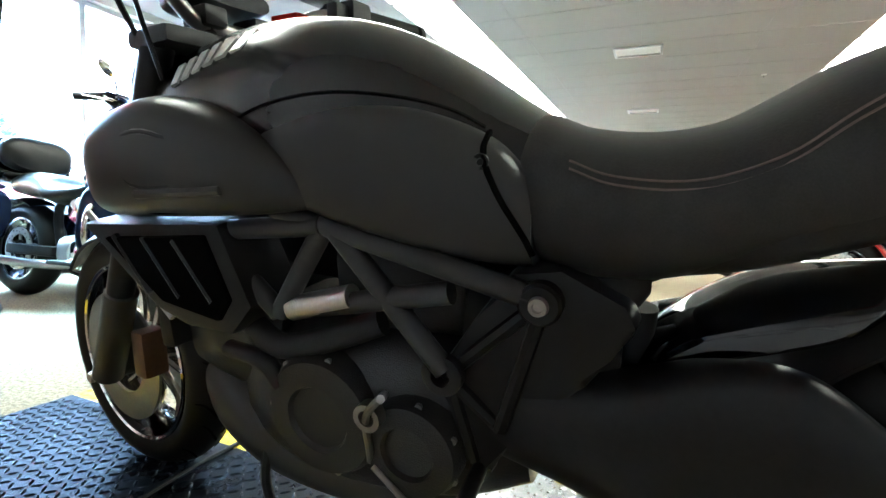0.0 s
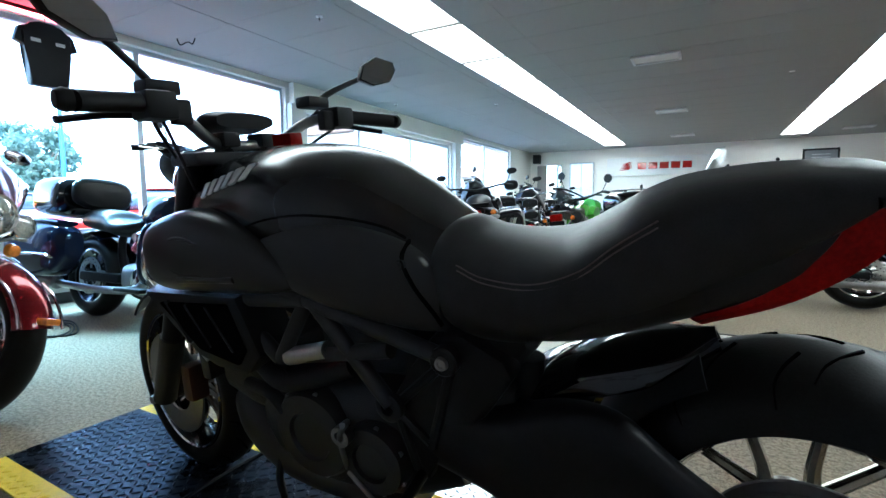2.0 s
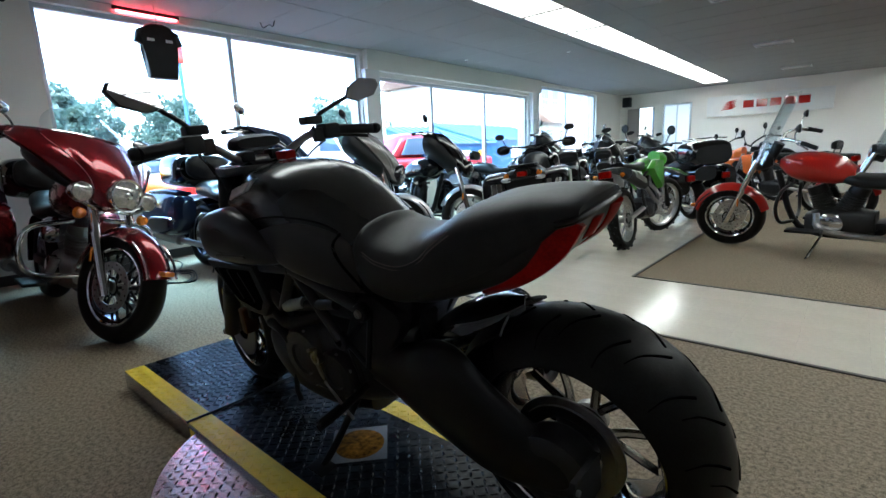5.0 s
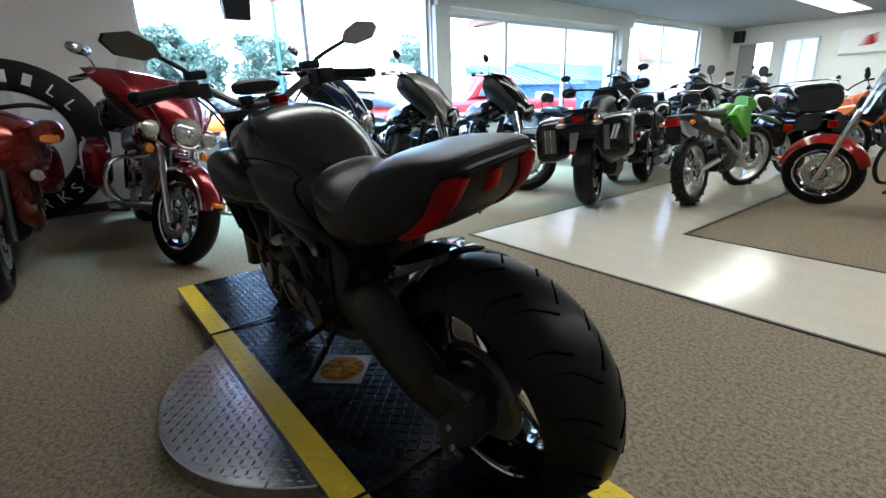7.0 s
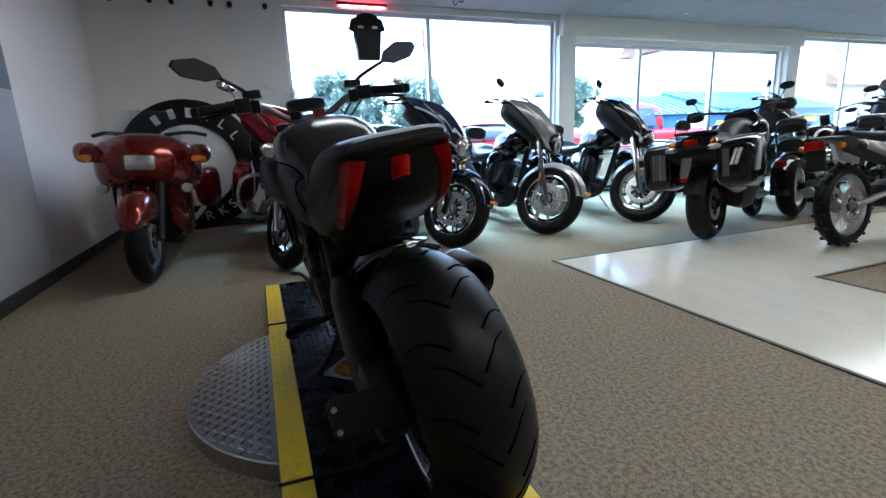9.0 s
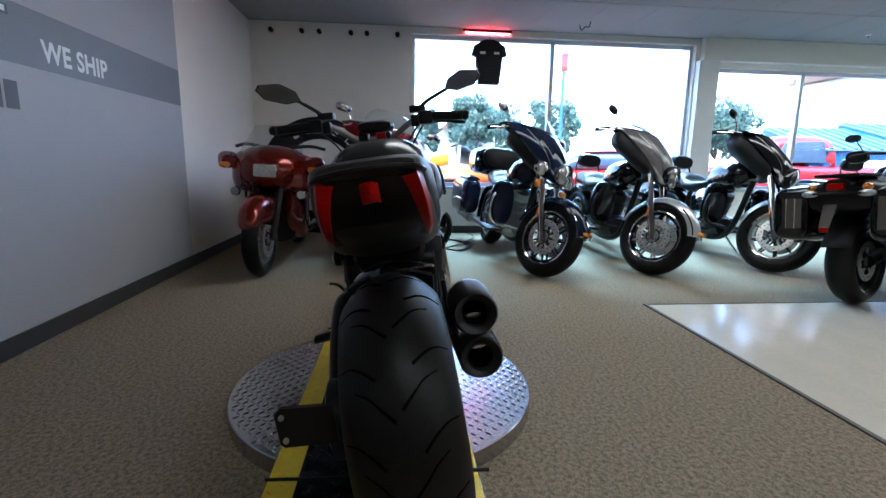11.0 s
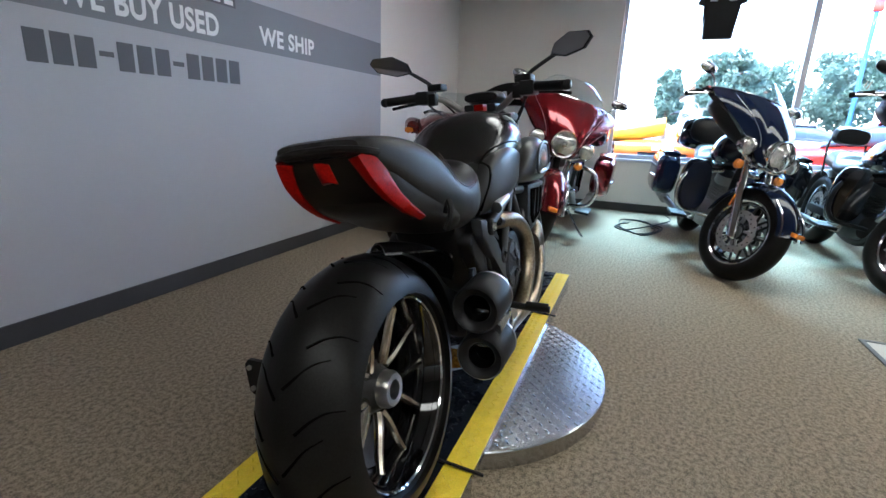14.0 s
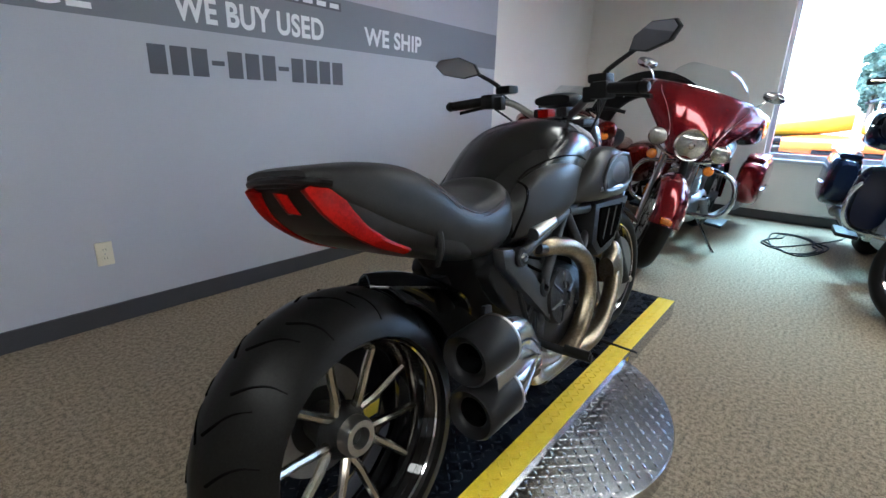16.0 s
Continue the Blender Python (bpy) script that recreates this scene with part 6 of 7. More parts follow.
tourer(stand(-4.25, -0.47, -2.65, -0.43, 3, size=1.05), "copper red full-faired touring motorcycle by the corner wall", M["copper_red"], steer=-4)
cruiser(stand(-4.10, 0.555, -2.55, 0.56, 7, size=1.07), "maroon touring motorcycle with batwing fairing and chrome trim", M["maroon"], trunk=True, case=M["gloss_black"], style="slots", steer=21, wide=0.42, backrest=False, rim=M["gloss_black"], spokes=M["cast"])
cruiser(stand(-4.17, 1.89, -2.55, 2.0, 7, size=1.07), "navy touring motorcycle with batwing fairing and top case", M["navy"], trunk=True, case=M["gloss_black"], style="slots", steer=32, rim=M["gloss_black"], spokes=M["cast"], shields=True)
g1 = cruiser(stand(-4.26, 3.02, -2.62, 3.04, 7, size=1.07), "charcoal grey touring motorcycle with batwing fairing and low seat", M["grey_paint"], fender=M["silver"], dark=True, style="nine", steer=34, lamps=False, screen="smoke", body=M["gloss_black"], rim=M["gloss_black"], spokes=M["alloy"], shields=True, wide=0.31)
cruiser(stand(-4.30, 4.27, -2.67, 4.28, 7, size=1.07), "black touring motorcycle with batwing fairing and silver front mudguard", M["gloss_black"], dark=True, style="nine", steer=34, lamps=False, screen="smoke", fender=M["silver"], rim=M["alloy"], spokes=M["cast"], shields=True, wide=0.31)
adventure(stand(-1.64, 4.14, -2.24, 5.54, 6, 1.52), "black adventure touring motorcycle with hard side cases")
dirt_bike(stand(-0.93, 4.79, -0.966, 6.19, 7, 1.40), "lime green dual-sport motorcycle with knobbly tyres on the tiles", M["green"], steer=-28)
k1 = cruiser(stand(-2.0, 5.83, -2.5, 7.38, 6), "black naked cruiser motorcycle", M["gloss_black"], fairing="none", screen=None, bags=False, style="nine", steer=15, lamps=False, dark=True, chrome_fork=False)
tourer(stand(-0.90, 7.40, -2.0, 8.6, 4), "black full-dress touring motorcycle with top case", M["gloss_black"], trunk=True, steer=10)
r1 = cruiser(stand(1.48, 5.33, -0.107, 5.61, 6), "bright red cruiser motorcycle with clear windshield and chrome exhaust", M["bright_red"], fairing="none", screen="clear", bags=False, style="seven", steer=12, lamps=False, dark=True, rim=M["gloss_black"], spokes=M["alloy"])
o1 = dirt_bike(stand(0.3, 8.6, -0.9, 9.2, 6), "orange and black off-road motorcycle", M["orange"], steer=10, tail="paint")
# more parked rows towards the end wall
for x, y, a in ((-4.3, 6.6, 8), (-4.3, 9.2, 4), (-4.2, 11.6, -4)):
    copy_thing(g1, pose(x, y, 0, -6, 0, a))
for x, y, a in ((-2.4, 8.0, 108), (-2.7, 10.2, 100), (3.2, 8.6, 165), (0.6, 11.0, 160)):
    copy_thing(k1, pose(x, y, 0, -6, 0, a))
for x, y, a in ((2.4, 7.4, 170), (3.6, 10.4, 168)):
    copy_thing(r1, pose(x, y, 0, -6, 0, a))
copy_thing(o1, pose(-0.2, 10.4, 0, -6, 0, 150))

# ---- on the walls and ceiling ----
FACE_Y = Matrix(((-1, 0, 0, 0), (0, 0, 1, 0), (0, 1, 0, 0), (0, 0, 0, 1)))


def fitted(text, x_left, width, height, z, y, material, name, parent, mirror=FACE_Y, bold=0.032):
    o = word(text, 1.0, 0.0, Matrix(), material, name, parent, bold=bold)
    xs, ys = [v.co.x for v in o.data.vertices], [v.co.y for v in o.data.vertices]
    sx, sy = width / (max(xs) - min(xs)), height / (max(ys) - min(ys))
    x0, y0 = min(xs), min(ys)
    for v in o.data.vertices:
        u, w = (v.co.x - x0) * sx, (v.co.y - y0) * sy
        p = mirror @ Vector((u, w, 0))
        v.co = (x_left + p.x, y + p.y, z + p.z)
    return o


lettering = thing("wall_lettering", pose(0, 0, 0), "dark grey wall stripe with white and charcoal vinyl lettering", "wall sign")
part("stripe", box(PX + 0.002, EX - 0.1, SY + 0.004, SY + 0.0055, 1.437, 1.735), M["stripe"], lettering, "dark grey painted stripe", smooth=False)
yl = SY + 0.0065
fitted("WE BUY USED", -0.175, 0.90, 0.128, 1.470, yl, M["letter_white"], "lettering", lettering)
fitted("WE SHIP", -1.415, 0.59, 0.118, 1.482, yl, M["letter_white"], "lettering", lettering)
fitted("FINANCE", 1.03, 0.86, 0.128, 1.463, yl, M["letter_white"], "lettering", lettering)
x = -0.03
for ch in "###-###-####":
    w, zz, h = (0.083, 1.212, 0.137) if ch == "#" else (0.070, 1.272, 0.024)
    part("dark_bar", box(x - w, x, SY + 0.004, SY + 0.0055, zz, zz + h), M["letter_dark"], lettering, smooth=False)
    x -= w + 0.0197
part("dark_bar", box(-1.22, -0.30, SY + 0.0055, SY + 0.007, 1.66, 1.71), M["letter_dark"], lettering, smooth=False)
for q in range(9):
    part("pale_bar", box(-1.20 + 0.10 * q, -1.13 + 0.10 * q, SY + 0.007, SY + 0.008, 1.672, 1.70), M["letter_white"], lettering, smooth=False)

outlet = thing("wall_outlet", pose(0.293, SY + 0.004, 0.365), "cream duplex wall outlet low on the grey wall", "outlet")
M["cream"] = surf("cream_plastic", (0.68, 0.62, 0.46), 0.4, var=0.03)
part("cover_plate", box(-0.036, 0.036, 0, 0.006, -0.058, 0.058, 0.004), M["cream"], outlet)
for z in (-0.022, 0.022):
    rec = part("receptacle", hull([(-0.017, 0.0075, 0.0025, z + 0.012, z - 0.012, 3), (0.017, 0.0075, 0.0025, z + 0.012, z - 0.012, 3)], 16, 1), M["cream"], outlet)
    for xx in (-0.006, 0.006):
        part("slot", box(xx - 0.001, xx + 0.001, 0.009, 0.0105, z - 0.004, z + 0.005), M["plastic"], rec, smooth=False)
part("screw", lathe([(0, 0.006), (0.003, 0.006), (0.003, 0.0075), (0, 0.0075)], 10, "Y"), M["steel"], outlet)

# round wall sign like a tyre
RY, RZ = -0.30, 0.78
ring = thing("round_wall_sign", pose(WX + 0.02, RY, RZ), "large black ring-shaped sign with pale lettering leaning on the wall", "sign")
part("ring", lathe([(0.49, 0.0), (0.50, 0.05), (0.52, 0.06), (0.76, 0.06), (0.78, 0.05), (0.78, 0.0), (0.49, 0.0)], 72, "X"), M["plastic"], ring, "black ring")
part("inner_disc", lathe([(0.0, 0.012), (0.49, 0.012), (0.49, 0.0), (0.0, 0.0)], 64, "X"), M["letter_white"], ring, "white middle of the sign")
for text, a0, da, flip in (("WORKS", 250, 15, True), ("LL", 50, -17, False)):
    for i, ch in enumerate(text):
        a = radians(a0 + da * i)
        # seen from the room, +y lies to the right
        up = Vector((0, math.cos(a), math.sin(a))) * (-1 if flip else 1)
        right = Vector((0, up.z, -up.y))
        pos = Vector((0.0625, 0.625 * math.cos(a), 0.625 * math.sin(a)))
        mm = Matrix(((0, 0, 1, pos.x), (right.y, up.y, 0, pos.y), (right.z, up.z, 0, pos.z), (0, 0, 0, 1)))
        word(ch, 0.16, 0.001, mm @ Matrix.Translation((-0.05, -0.055, 0)), M["letter_white"], "letter", ring)
for i in range(4):
    a = radians(120 - 17 * i)
    part("pale_bar", box(0.0605, 0.0625, -0.035, 0.035, -0.055, 0.055), M["letter_white"], ring, m=Matrix.Rotation(a - radians(90), 4, "X") @ Matrix.Translation((0, 0, 0.625)), smooth=False)

# maker's panel on the end wall: a red wing and red bars
hs = thing("wall_sign_board", pose(0, FY - 0.06, 0), "white sign board with a red wing emblem on the end wall", "sign")
part("board", box(-2.62, 0.30, -0.05, 0.05, 1.86, 2.42, 0.01), M["white"], hs)
FACE_S = Matrix(((1, 0, 0, 0), (0, 0, 1, 0), (0, 1, 0, 0), (0, 0, 0, 1)))
for i in range(5):
    part("red_wing_feather", plate([(-2.28 + 0.03 * i, 2.02 + 0.05 * i), (-1.98 - 0.01 * i, 2.04 + 0.045 * i), (-1.86 + 0.0 * i, 2.12 + 0.045 * i), (-2.16 + 0.02 * i, 2.05 + 0.05 * i)], -0.062, -0.05, 0.0), M["bright_red"], hs, smooth=False)
for i in range(5):
    x0 = -1.70 + 0.315 * i
    part("red_bar", box(x0, x0 + 0.25, -0.06, -0.05, 2.05, 2.25, 0.0), M["bright_red"], hs, smooth=False)
pic = thing("framed_plaque", pose(2.86, FY, 2.15), "dark framed plaque on the end wall", "picture")
part("frame", box(-0.40, 0.40, -0.03, -0.005, -0.28, 0.28, 0.01), M["plastic"], pic)
part("sheet", box(-0.35, 0.35, -0.034, -0.03, -0.23, 0.23), M["stripe"], pic, smooth=False)
for q in range(4):
    part("pale_bar", box(-0.2, 0.2, -0.037, -0.034, 0.11 - 0.08 * q, 0.13 - 0.08 * q), M["panel"], pic, smooth=False)
mir = thing("wall_mirror", pose(-4.55, FY, 1.55), "tall frameless mirror on the end wall", "mirror")
part("mirror_glass", box(-0.42, 0.42, -0.02, -0.004, -0.9, 0.75), M["mirror"], mir, smooth=False)
scam = thing("security_camera", pose(1.9, FY - 0.02, 2.2), "small dark camera on the end wall", "camera")
part("bracket", tube([(0, 0.02, 0), (0, -0.08, 0)], 0.012, 2, 8), M["plastic"], scam)
part("camera_body", tube([(0, -0.06, -0.01), (0.0, -0.22, -0.04)], 0.045, 2, 14), M["plastic"], scam)
spk = thing("wall_speaker", pose(-4.9, FY - 0.3, 2.5), "small black loudspeaker near the ceiling corner", "speaker")
part("cabinet", box(-0.12, 0.12, -0.1, 0.1, -0.15, 0.15, 0.02), M["plastic"], spk)
part("bracket", tube([(0, 0.08, 0), (0, 0.30, 0.05)], 0.015, 2, 8), M["plastic"], spk)
nwin = tagged(new("window_4"), "narrow window in the end wall, its panes glowing for daylight", "window", kind="structure")
# solid wall behind: the panes' own faint bluish glow stands for daylight
M["day_glass"] = glow("pane_daylight_glow", (0.75, 0.9, 1.0), 0.022)
part("window_frame", box(-3.85, -3.05, FY - 0.03, FY + 0.0, 0.9, 2.35, 0.005), M["alu"], nwin, smooth=False)
part("pane", box(-3.80, -3.47, FY - 0.035, FY - 0.03, 0.95, 2.30), M["day_glass"], nwin, smooth=False)
part("pane", box(-3.43, -3.10, FY - 0.035, FY - 0.03, 0.95, 2.30), M["day_glass"], nwin, smooth=False)


def ceiling_vent(x, y, w=0.56, d=0.36):
    v = thing("ceiling_vent", pose(x, y, CEIL), "white louvred ceiling air vent", "vent", "ceiling vents")
    part("backing", box(-w / 2 + 0.02, w / 2 - 0.02, -d / 2 + 0.02, d / 2 - 0.02, -0.006, -0.002), M["plastic"], v, smooth=False)
    for a in ((-w / 2, w / 2, -d / 2, -d / 2 + 0.03), (-w / 2, w / 2, d / 2 - 0.03, d / 2), (-w / 2, -w / 2 + 0.03, -d / 2 + 0.03, d / 2 - 0.03), (w / 2 - 0.03, w / 2, -d / 2 + 0.03, d / 2 - 0.03)):
        part("frame", box(*a, -0.022, -0.0, 0.003), M["alu"], v)
    for i in range(6):
        y0 = -d / 2 + 0.05 + i * (d - 0.1) / 6
        part("slat", skin([[(-w / 2 + 0.03, y0, -0.008), (-w / 2 + 0.03, y0 + 0.014, -0.018), (-w / 2 + 0.03, y0 + 0.017, -0.016)], [(w / 2 - 0.03, y0, -0.008), (w / 2 - 0.03, y0 + 0.014, -0.018), (w / 2 - 0.03, y0 + 0.017, -0.016)]]), M["white"], v, smooth=False)
    return v


v0 = ceiling_vent(-0.37, 6.42)
for x, y in ((-0.42, 10.15), (-0.38, 13.85), (3.3, 14.5)):
    copy_thing(v0, pose(x, y, CEIL))


def sprinkler(x, y):
    s = thing("sprinkler_head", pose(x, y, CEIL), "small chrome ceiling sprinkler head", "sprinkler", "sprinklers")
    part("rosette", lathe([(0, 0), (0.035, 0), (0.03, -0.008), (0, -0.01)], 18, "Z"), M["white"], s)
    part("deflector", lathe([(0, -0.01), (0.008, -0.012), (0.008, -0.045), (0.022, -0.048), (0, -0.052)], 16, "Z"), M["steel"], s)
    return s


sp = sprinkler(-3.13, 7.9)
for x, y in ((-4.69, 7.0), (-3.07, 3.4), (-0.4, 3.0), (1.2, 8.0)):
    copy_thing(sp, pose(x, y, CEIL))
wire = thing("ceiling_wire", pose(0, 0, 0), "thin dark wire stub hanging from the ceiling", "wire")
part("wire", tube([(-4.84, 3.08, CEIL), (-4.80, 3.09, CEIL - 0.07), (-4.70, 3.11, CEIL - 0.05), (-4.63, 3.12, CEIL - 0.08), (-4.60, 3.13, CEIL - 0.02)], 0.006, 5, 6), M["plastic"], wire)

# hanging shirt in the window and a row of ceiling hooks
shirt = thing("hanging_shirt", pose(-4.95, 1.93, 2.0), "black short-sleeved shirt with pale patches hanging in the window", "shirt")
TURN_Y = Matrix.Rotation(radians(90), 4, "Z")
part("body", plate([(-0.145, 0.0), (0.145, 0.0), (0.15, 0.30), (0.19, 0.45), (0.12, 0.53), (0.05, 0.555), (-0.05, 0.555), (-0.12, 0.53), (-0.19, 0.45), (-0.15, 0.30)], -0.05, 0.05, 0.02), M["plastic"], shirt, m=TURN_Y.copy())
for s in (1, -1):
    part("sleeve", plate([(s * 0.12, 0.52), (s * 0.20, 0.48), (s * 0.235, 0.36), (s * 0.155, 0.33)], -0.035, 0.035, 0.012), M["plastic"], shirt, m=TURN_Y.copy())
    part("patch", box(0.052, 0.056, s * 0.09 - 0.035, s * 0.09 + 0.035, 0.37, 0.40), M["letter_white"], shirt, smooth=False)
part("hook", tube([(0, 0, 0.53), (0.02, 0, 0.60), (0, 0, CEIL - 2.0)], 0.004, 4, 6), M["steel"], shirt)
for y in (-0.873, -0.486, -0.264, 0.142, 0.348, 0.745):
    hk = thing("wall_hook", pose(WX, y, 2.632), "small black knob hook high on the wall", "hook", "wall hooks")
    part("plate", lathe([(0, 0), (0.028, 0), (0.028, 0.008), (0, 0.010)], 16, "X"), M["plastic"], hk)
    part("knob", lathe([(0.012, 0.008), (0.012, 0.03), (0.030, 0.045), (0.030, 0.055), (0.0, 0.062)], 16, "X"), M["plastic"], hk)
M["neon"] = glow("red_sign_tube", (1.0, 0.05, 0.06), 2.0)
neon = thing("red_window_sign", pose(WX + 0.02, 1.95, 2.70), "slim red lit sign at the window head", "sign")
part("lit_tube", tube([(0, -0.30, 0), (0, 0.30, 0)], 0.009, 2, 8), M["neon"], neon)
part("holder", box(-0.02, 0.0, -0.33, 0.33, 0.012, 0.05, 0.003), M["plastic"], neon)

# cable on the carpet, sticker on the deck, straps
cable = thing("floor_cable", pose(0, 0, 0), "loose loop of black cable lying on the carpet", "cable")
pts = []
for i in range(34):
    a = i * 0.55
    pts.append((-4.15 + 0.42 * math.cos(a) * (1 - 0.008 * i) + 0.05 * math.sin(i * 1.7), 1.40 + 0.24 * math.sin(a) * (1 - 0.01 * i) + 0.03 * math.cos(i * 2.3), 0.007 + 0.004 * (i % 2)))
pts.append((-4.7, 1.75, 0.007))
pts.append((-5.15, 1.72, 0.007))
part("cord", tube(pts, 0.006, 4, 6), M["plastic"], cable)
sticker = thing("deck_sticker", pose(-0.37, 0.70, PZ + 0.0036, 0, 0, -43), "round multicoloured sticker on a pale square sheet on the deck", "sticker")
M["sheet"] = surf("pale_film", (0.26, 0.28, 0.31), 0.8, var=0.1, spec=0.05)
M["confetti"] = surf("multicolour_print", (0.20, 0.02, 0.015), 0.85, var=0.95, scale=30, bscale=70, second=(0.40, 0.20, 0.03), spec=0.03)
part("sheet", box(-0.098, 0.098, -0.095, 0.095, 0, 0.001), M["sheet"], sticker, smooth=False)
part("print", lathe([(0, 0.001), (0.085, 0.001), (0.083, 0.002), (0, 0.002)], 32, "Z"), M["confetti"], sticker)
for x in (MX[1], MX[2]):
    st = thing("deck_strap", pose(x, 0.70, PZ + 0.003), "black webbing strap across the deck joint", "strap", "deck straps")
    part("webbing", tube([(0.0, -0.32, 0.0), (0.01, -0.10, 0.004), (-0.005, 0.10, 0.004), (0.0, 0.32, 0.0)], 0.005, 4, 6), M["plastic"], st)

# ---- outside ----
M["asphalt"] = surf("worn_car_park_asphalt", (0.11, 0.108, 0.105), 0.9, var=0.2, scale=0.6, bump=0.4, bscale=60)
M["leaf"] = surf("tree_leaves", (0.095, 0.145, 0.125), 0.6, var=0.35, scale=2.0, bscale=14)
leaf_nt = M["leaf"].node_tree
lt, lm = leaf_nt.nodes.new("ShaderNodeBsdfTranslucent"), leaf_nt.nodes.new("ShaderNodeMixShader")
lt.inputs["Color"].default_value = (0.15, 0.27, 0.21, 1)
lm.inputs[0].default_value = 0.45
leaf_nt.links.new(leaf_nt.nodes["Principled BSDF"].outputs[0], lm.inputs[1])
leaf_nt.links.new(lt.outputs[0], lm.inputs[2])
leaf_nt.links.new(lm.outputs[0], leaf_nt.nodes["Material Output"].inputs["Surface"])
M["bark"] = surf("tree_bark", (0.10, 0.075, 0.05), 0.9, var=0.3, scale=6, bump=0.6, bscale=30)
M["siding"] = surf("pale_house_siding", (0.62, 0.60, 0.56), 0.7, var=0.05)
M["roof"] = surf("brown_shingles", (0.13, 0.085, 0.06), 0.85, var=0.25, scale=5, bump=0.4, bscale=40)
M["dark_glass"] = surf("reflecting_house_glass", (0.05, 0.08, 0.12), 0.05, var=0.2, coat=0.5)
M["dumpster_blue"] = surf("blue_dumpster_paint", (0.02, 0.09, 0.22), 0.45, var=0.25, scale=5, bump=0.2, bscale=40)
M["lid_blue"] = surf("faded_blue_lid", (0.10, 0.19, 0.30), 0.5, var=0.15, scale=3)
M["truck_red"] = surf("dull_red_truck_paint", (0.26, 0.015, 0.02), 0.25, var=0.1, coat=0.8)
M["car_white"] = surf("white_car_paint", (0.7, 0.7, 0.7), 0.2, var=0.03, coat=0.8)
M["pale_blue"] = surf("pale_blue_sign_face", (0.35, 0.48, 0.62), 0.4, var=0.05)
M["yellow_gel"] = surf("yellow_seat_cover", (0.75, 0.45, 0.02), 0.35, var=0.1, coat=0.3)
GZ = -0.10
struct("ground", box(-400, WX - 0.3, -400, 400, GZ - 0.2, GZ), M["asphalt"], "grey asphalt car park reaching to the horizon", category="ground")


def tree(x, y, h, r, seed, group="street trees"):
    rnd = random.Random(seed)
    t = thing("tree", pose(x, y, GZ), "broad-leaved green street tree with an uneven crown", "tree", group)
    limbs = [tube([(0, 0, 0), (0.05, 0.02, h * 0.3), (0, 0.05, h * 0.6)], 0.16, 4, 8, r1=0.07)]
    for i in range(6):
        a = rnd.uniform(0, 6.28)
        limbs.append(tube([(0, 0, h * (0.3 + 0.04 * i)), (r * 0.4 * math.cos(a), r * 0.4 * math.sin(a), h * 0.55), (r * 0.7 * math.cos(a), r * 0.7 * math.sin(a), h * 0.72)], 0.06, 4, 6, r1=0.02))
    part("trunk", merge(*limbs), M["bark"], t)
    vs, fs = [], []
    clumps = [(rnd.uniform(-1, 1), rnd.uniform(-1, 1), rnd.uniform(-1, 1)) for _ in range(90)]
    clumps = [c for c in clumps if c[0] ** 2 + c[1] ** 2 + c[2] ** 2 < 1.1]
    for c in clumps:
        cx, cy, cz = c[0] * r, c[1] * r, h * 0.66 + c[2] * h * 0.33
        cr = r * rnd.uniform(0.22, 0.38)
        for _ in range(130):
            d = Vector((rnd.gauss(0, 1), rnd.gauss(0, 1), rnd.gauss(0, 1))).normalized() * cr * rnd.uniform(0.5, 1.05)
            p = Vector((cx, cy, cz)) + d
            u = Vector((rnd.gauss(0, 1), rnd.gauss(0, 1), rnd.gauss(0, 1))).normalized()
            v = u.cross(Vector((rnd.gauss(0, 1), rnd.gauss(0, 1), rnd.gauss(0, 1)))).normalized()
            s = rnd.uniform(0.10, 0.19)
            k = len(vs)
            vs += [tuple(p - u * s), tuple(p + v * s * 0.5), tuple(p + u * s), tuple(p - v * s * 0.5)]
            fs.append((k, k + 1, k + 2, k + 3))
    me = bpy.data.meshes.new("crown")
    me.from_pydata(vs, [], fs)
    me.materials.append(M["leaf"])
    o = new("crown", me)
    o.parent = t
    return t


for i, (x, y, h, r) in enumerate(((-27, 5.1, 4.9, 1.3), (-27.5, 10.0, 5.0, 1.6), (-27, 20.5, 5.1, 2.0), (-28, 30.0, 5.3, 2.5), (-30, 38.0, 5.2, 2.4), (-26, 2.4, 4.0, 0.6), (-36, 8.3, 5.6, 2.0))):
    tree(x, y, h, r, i + 3)


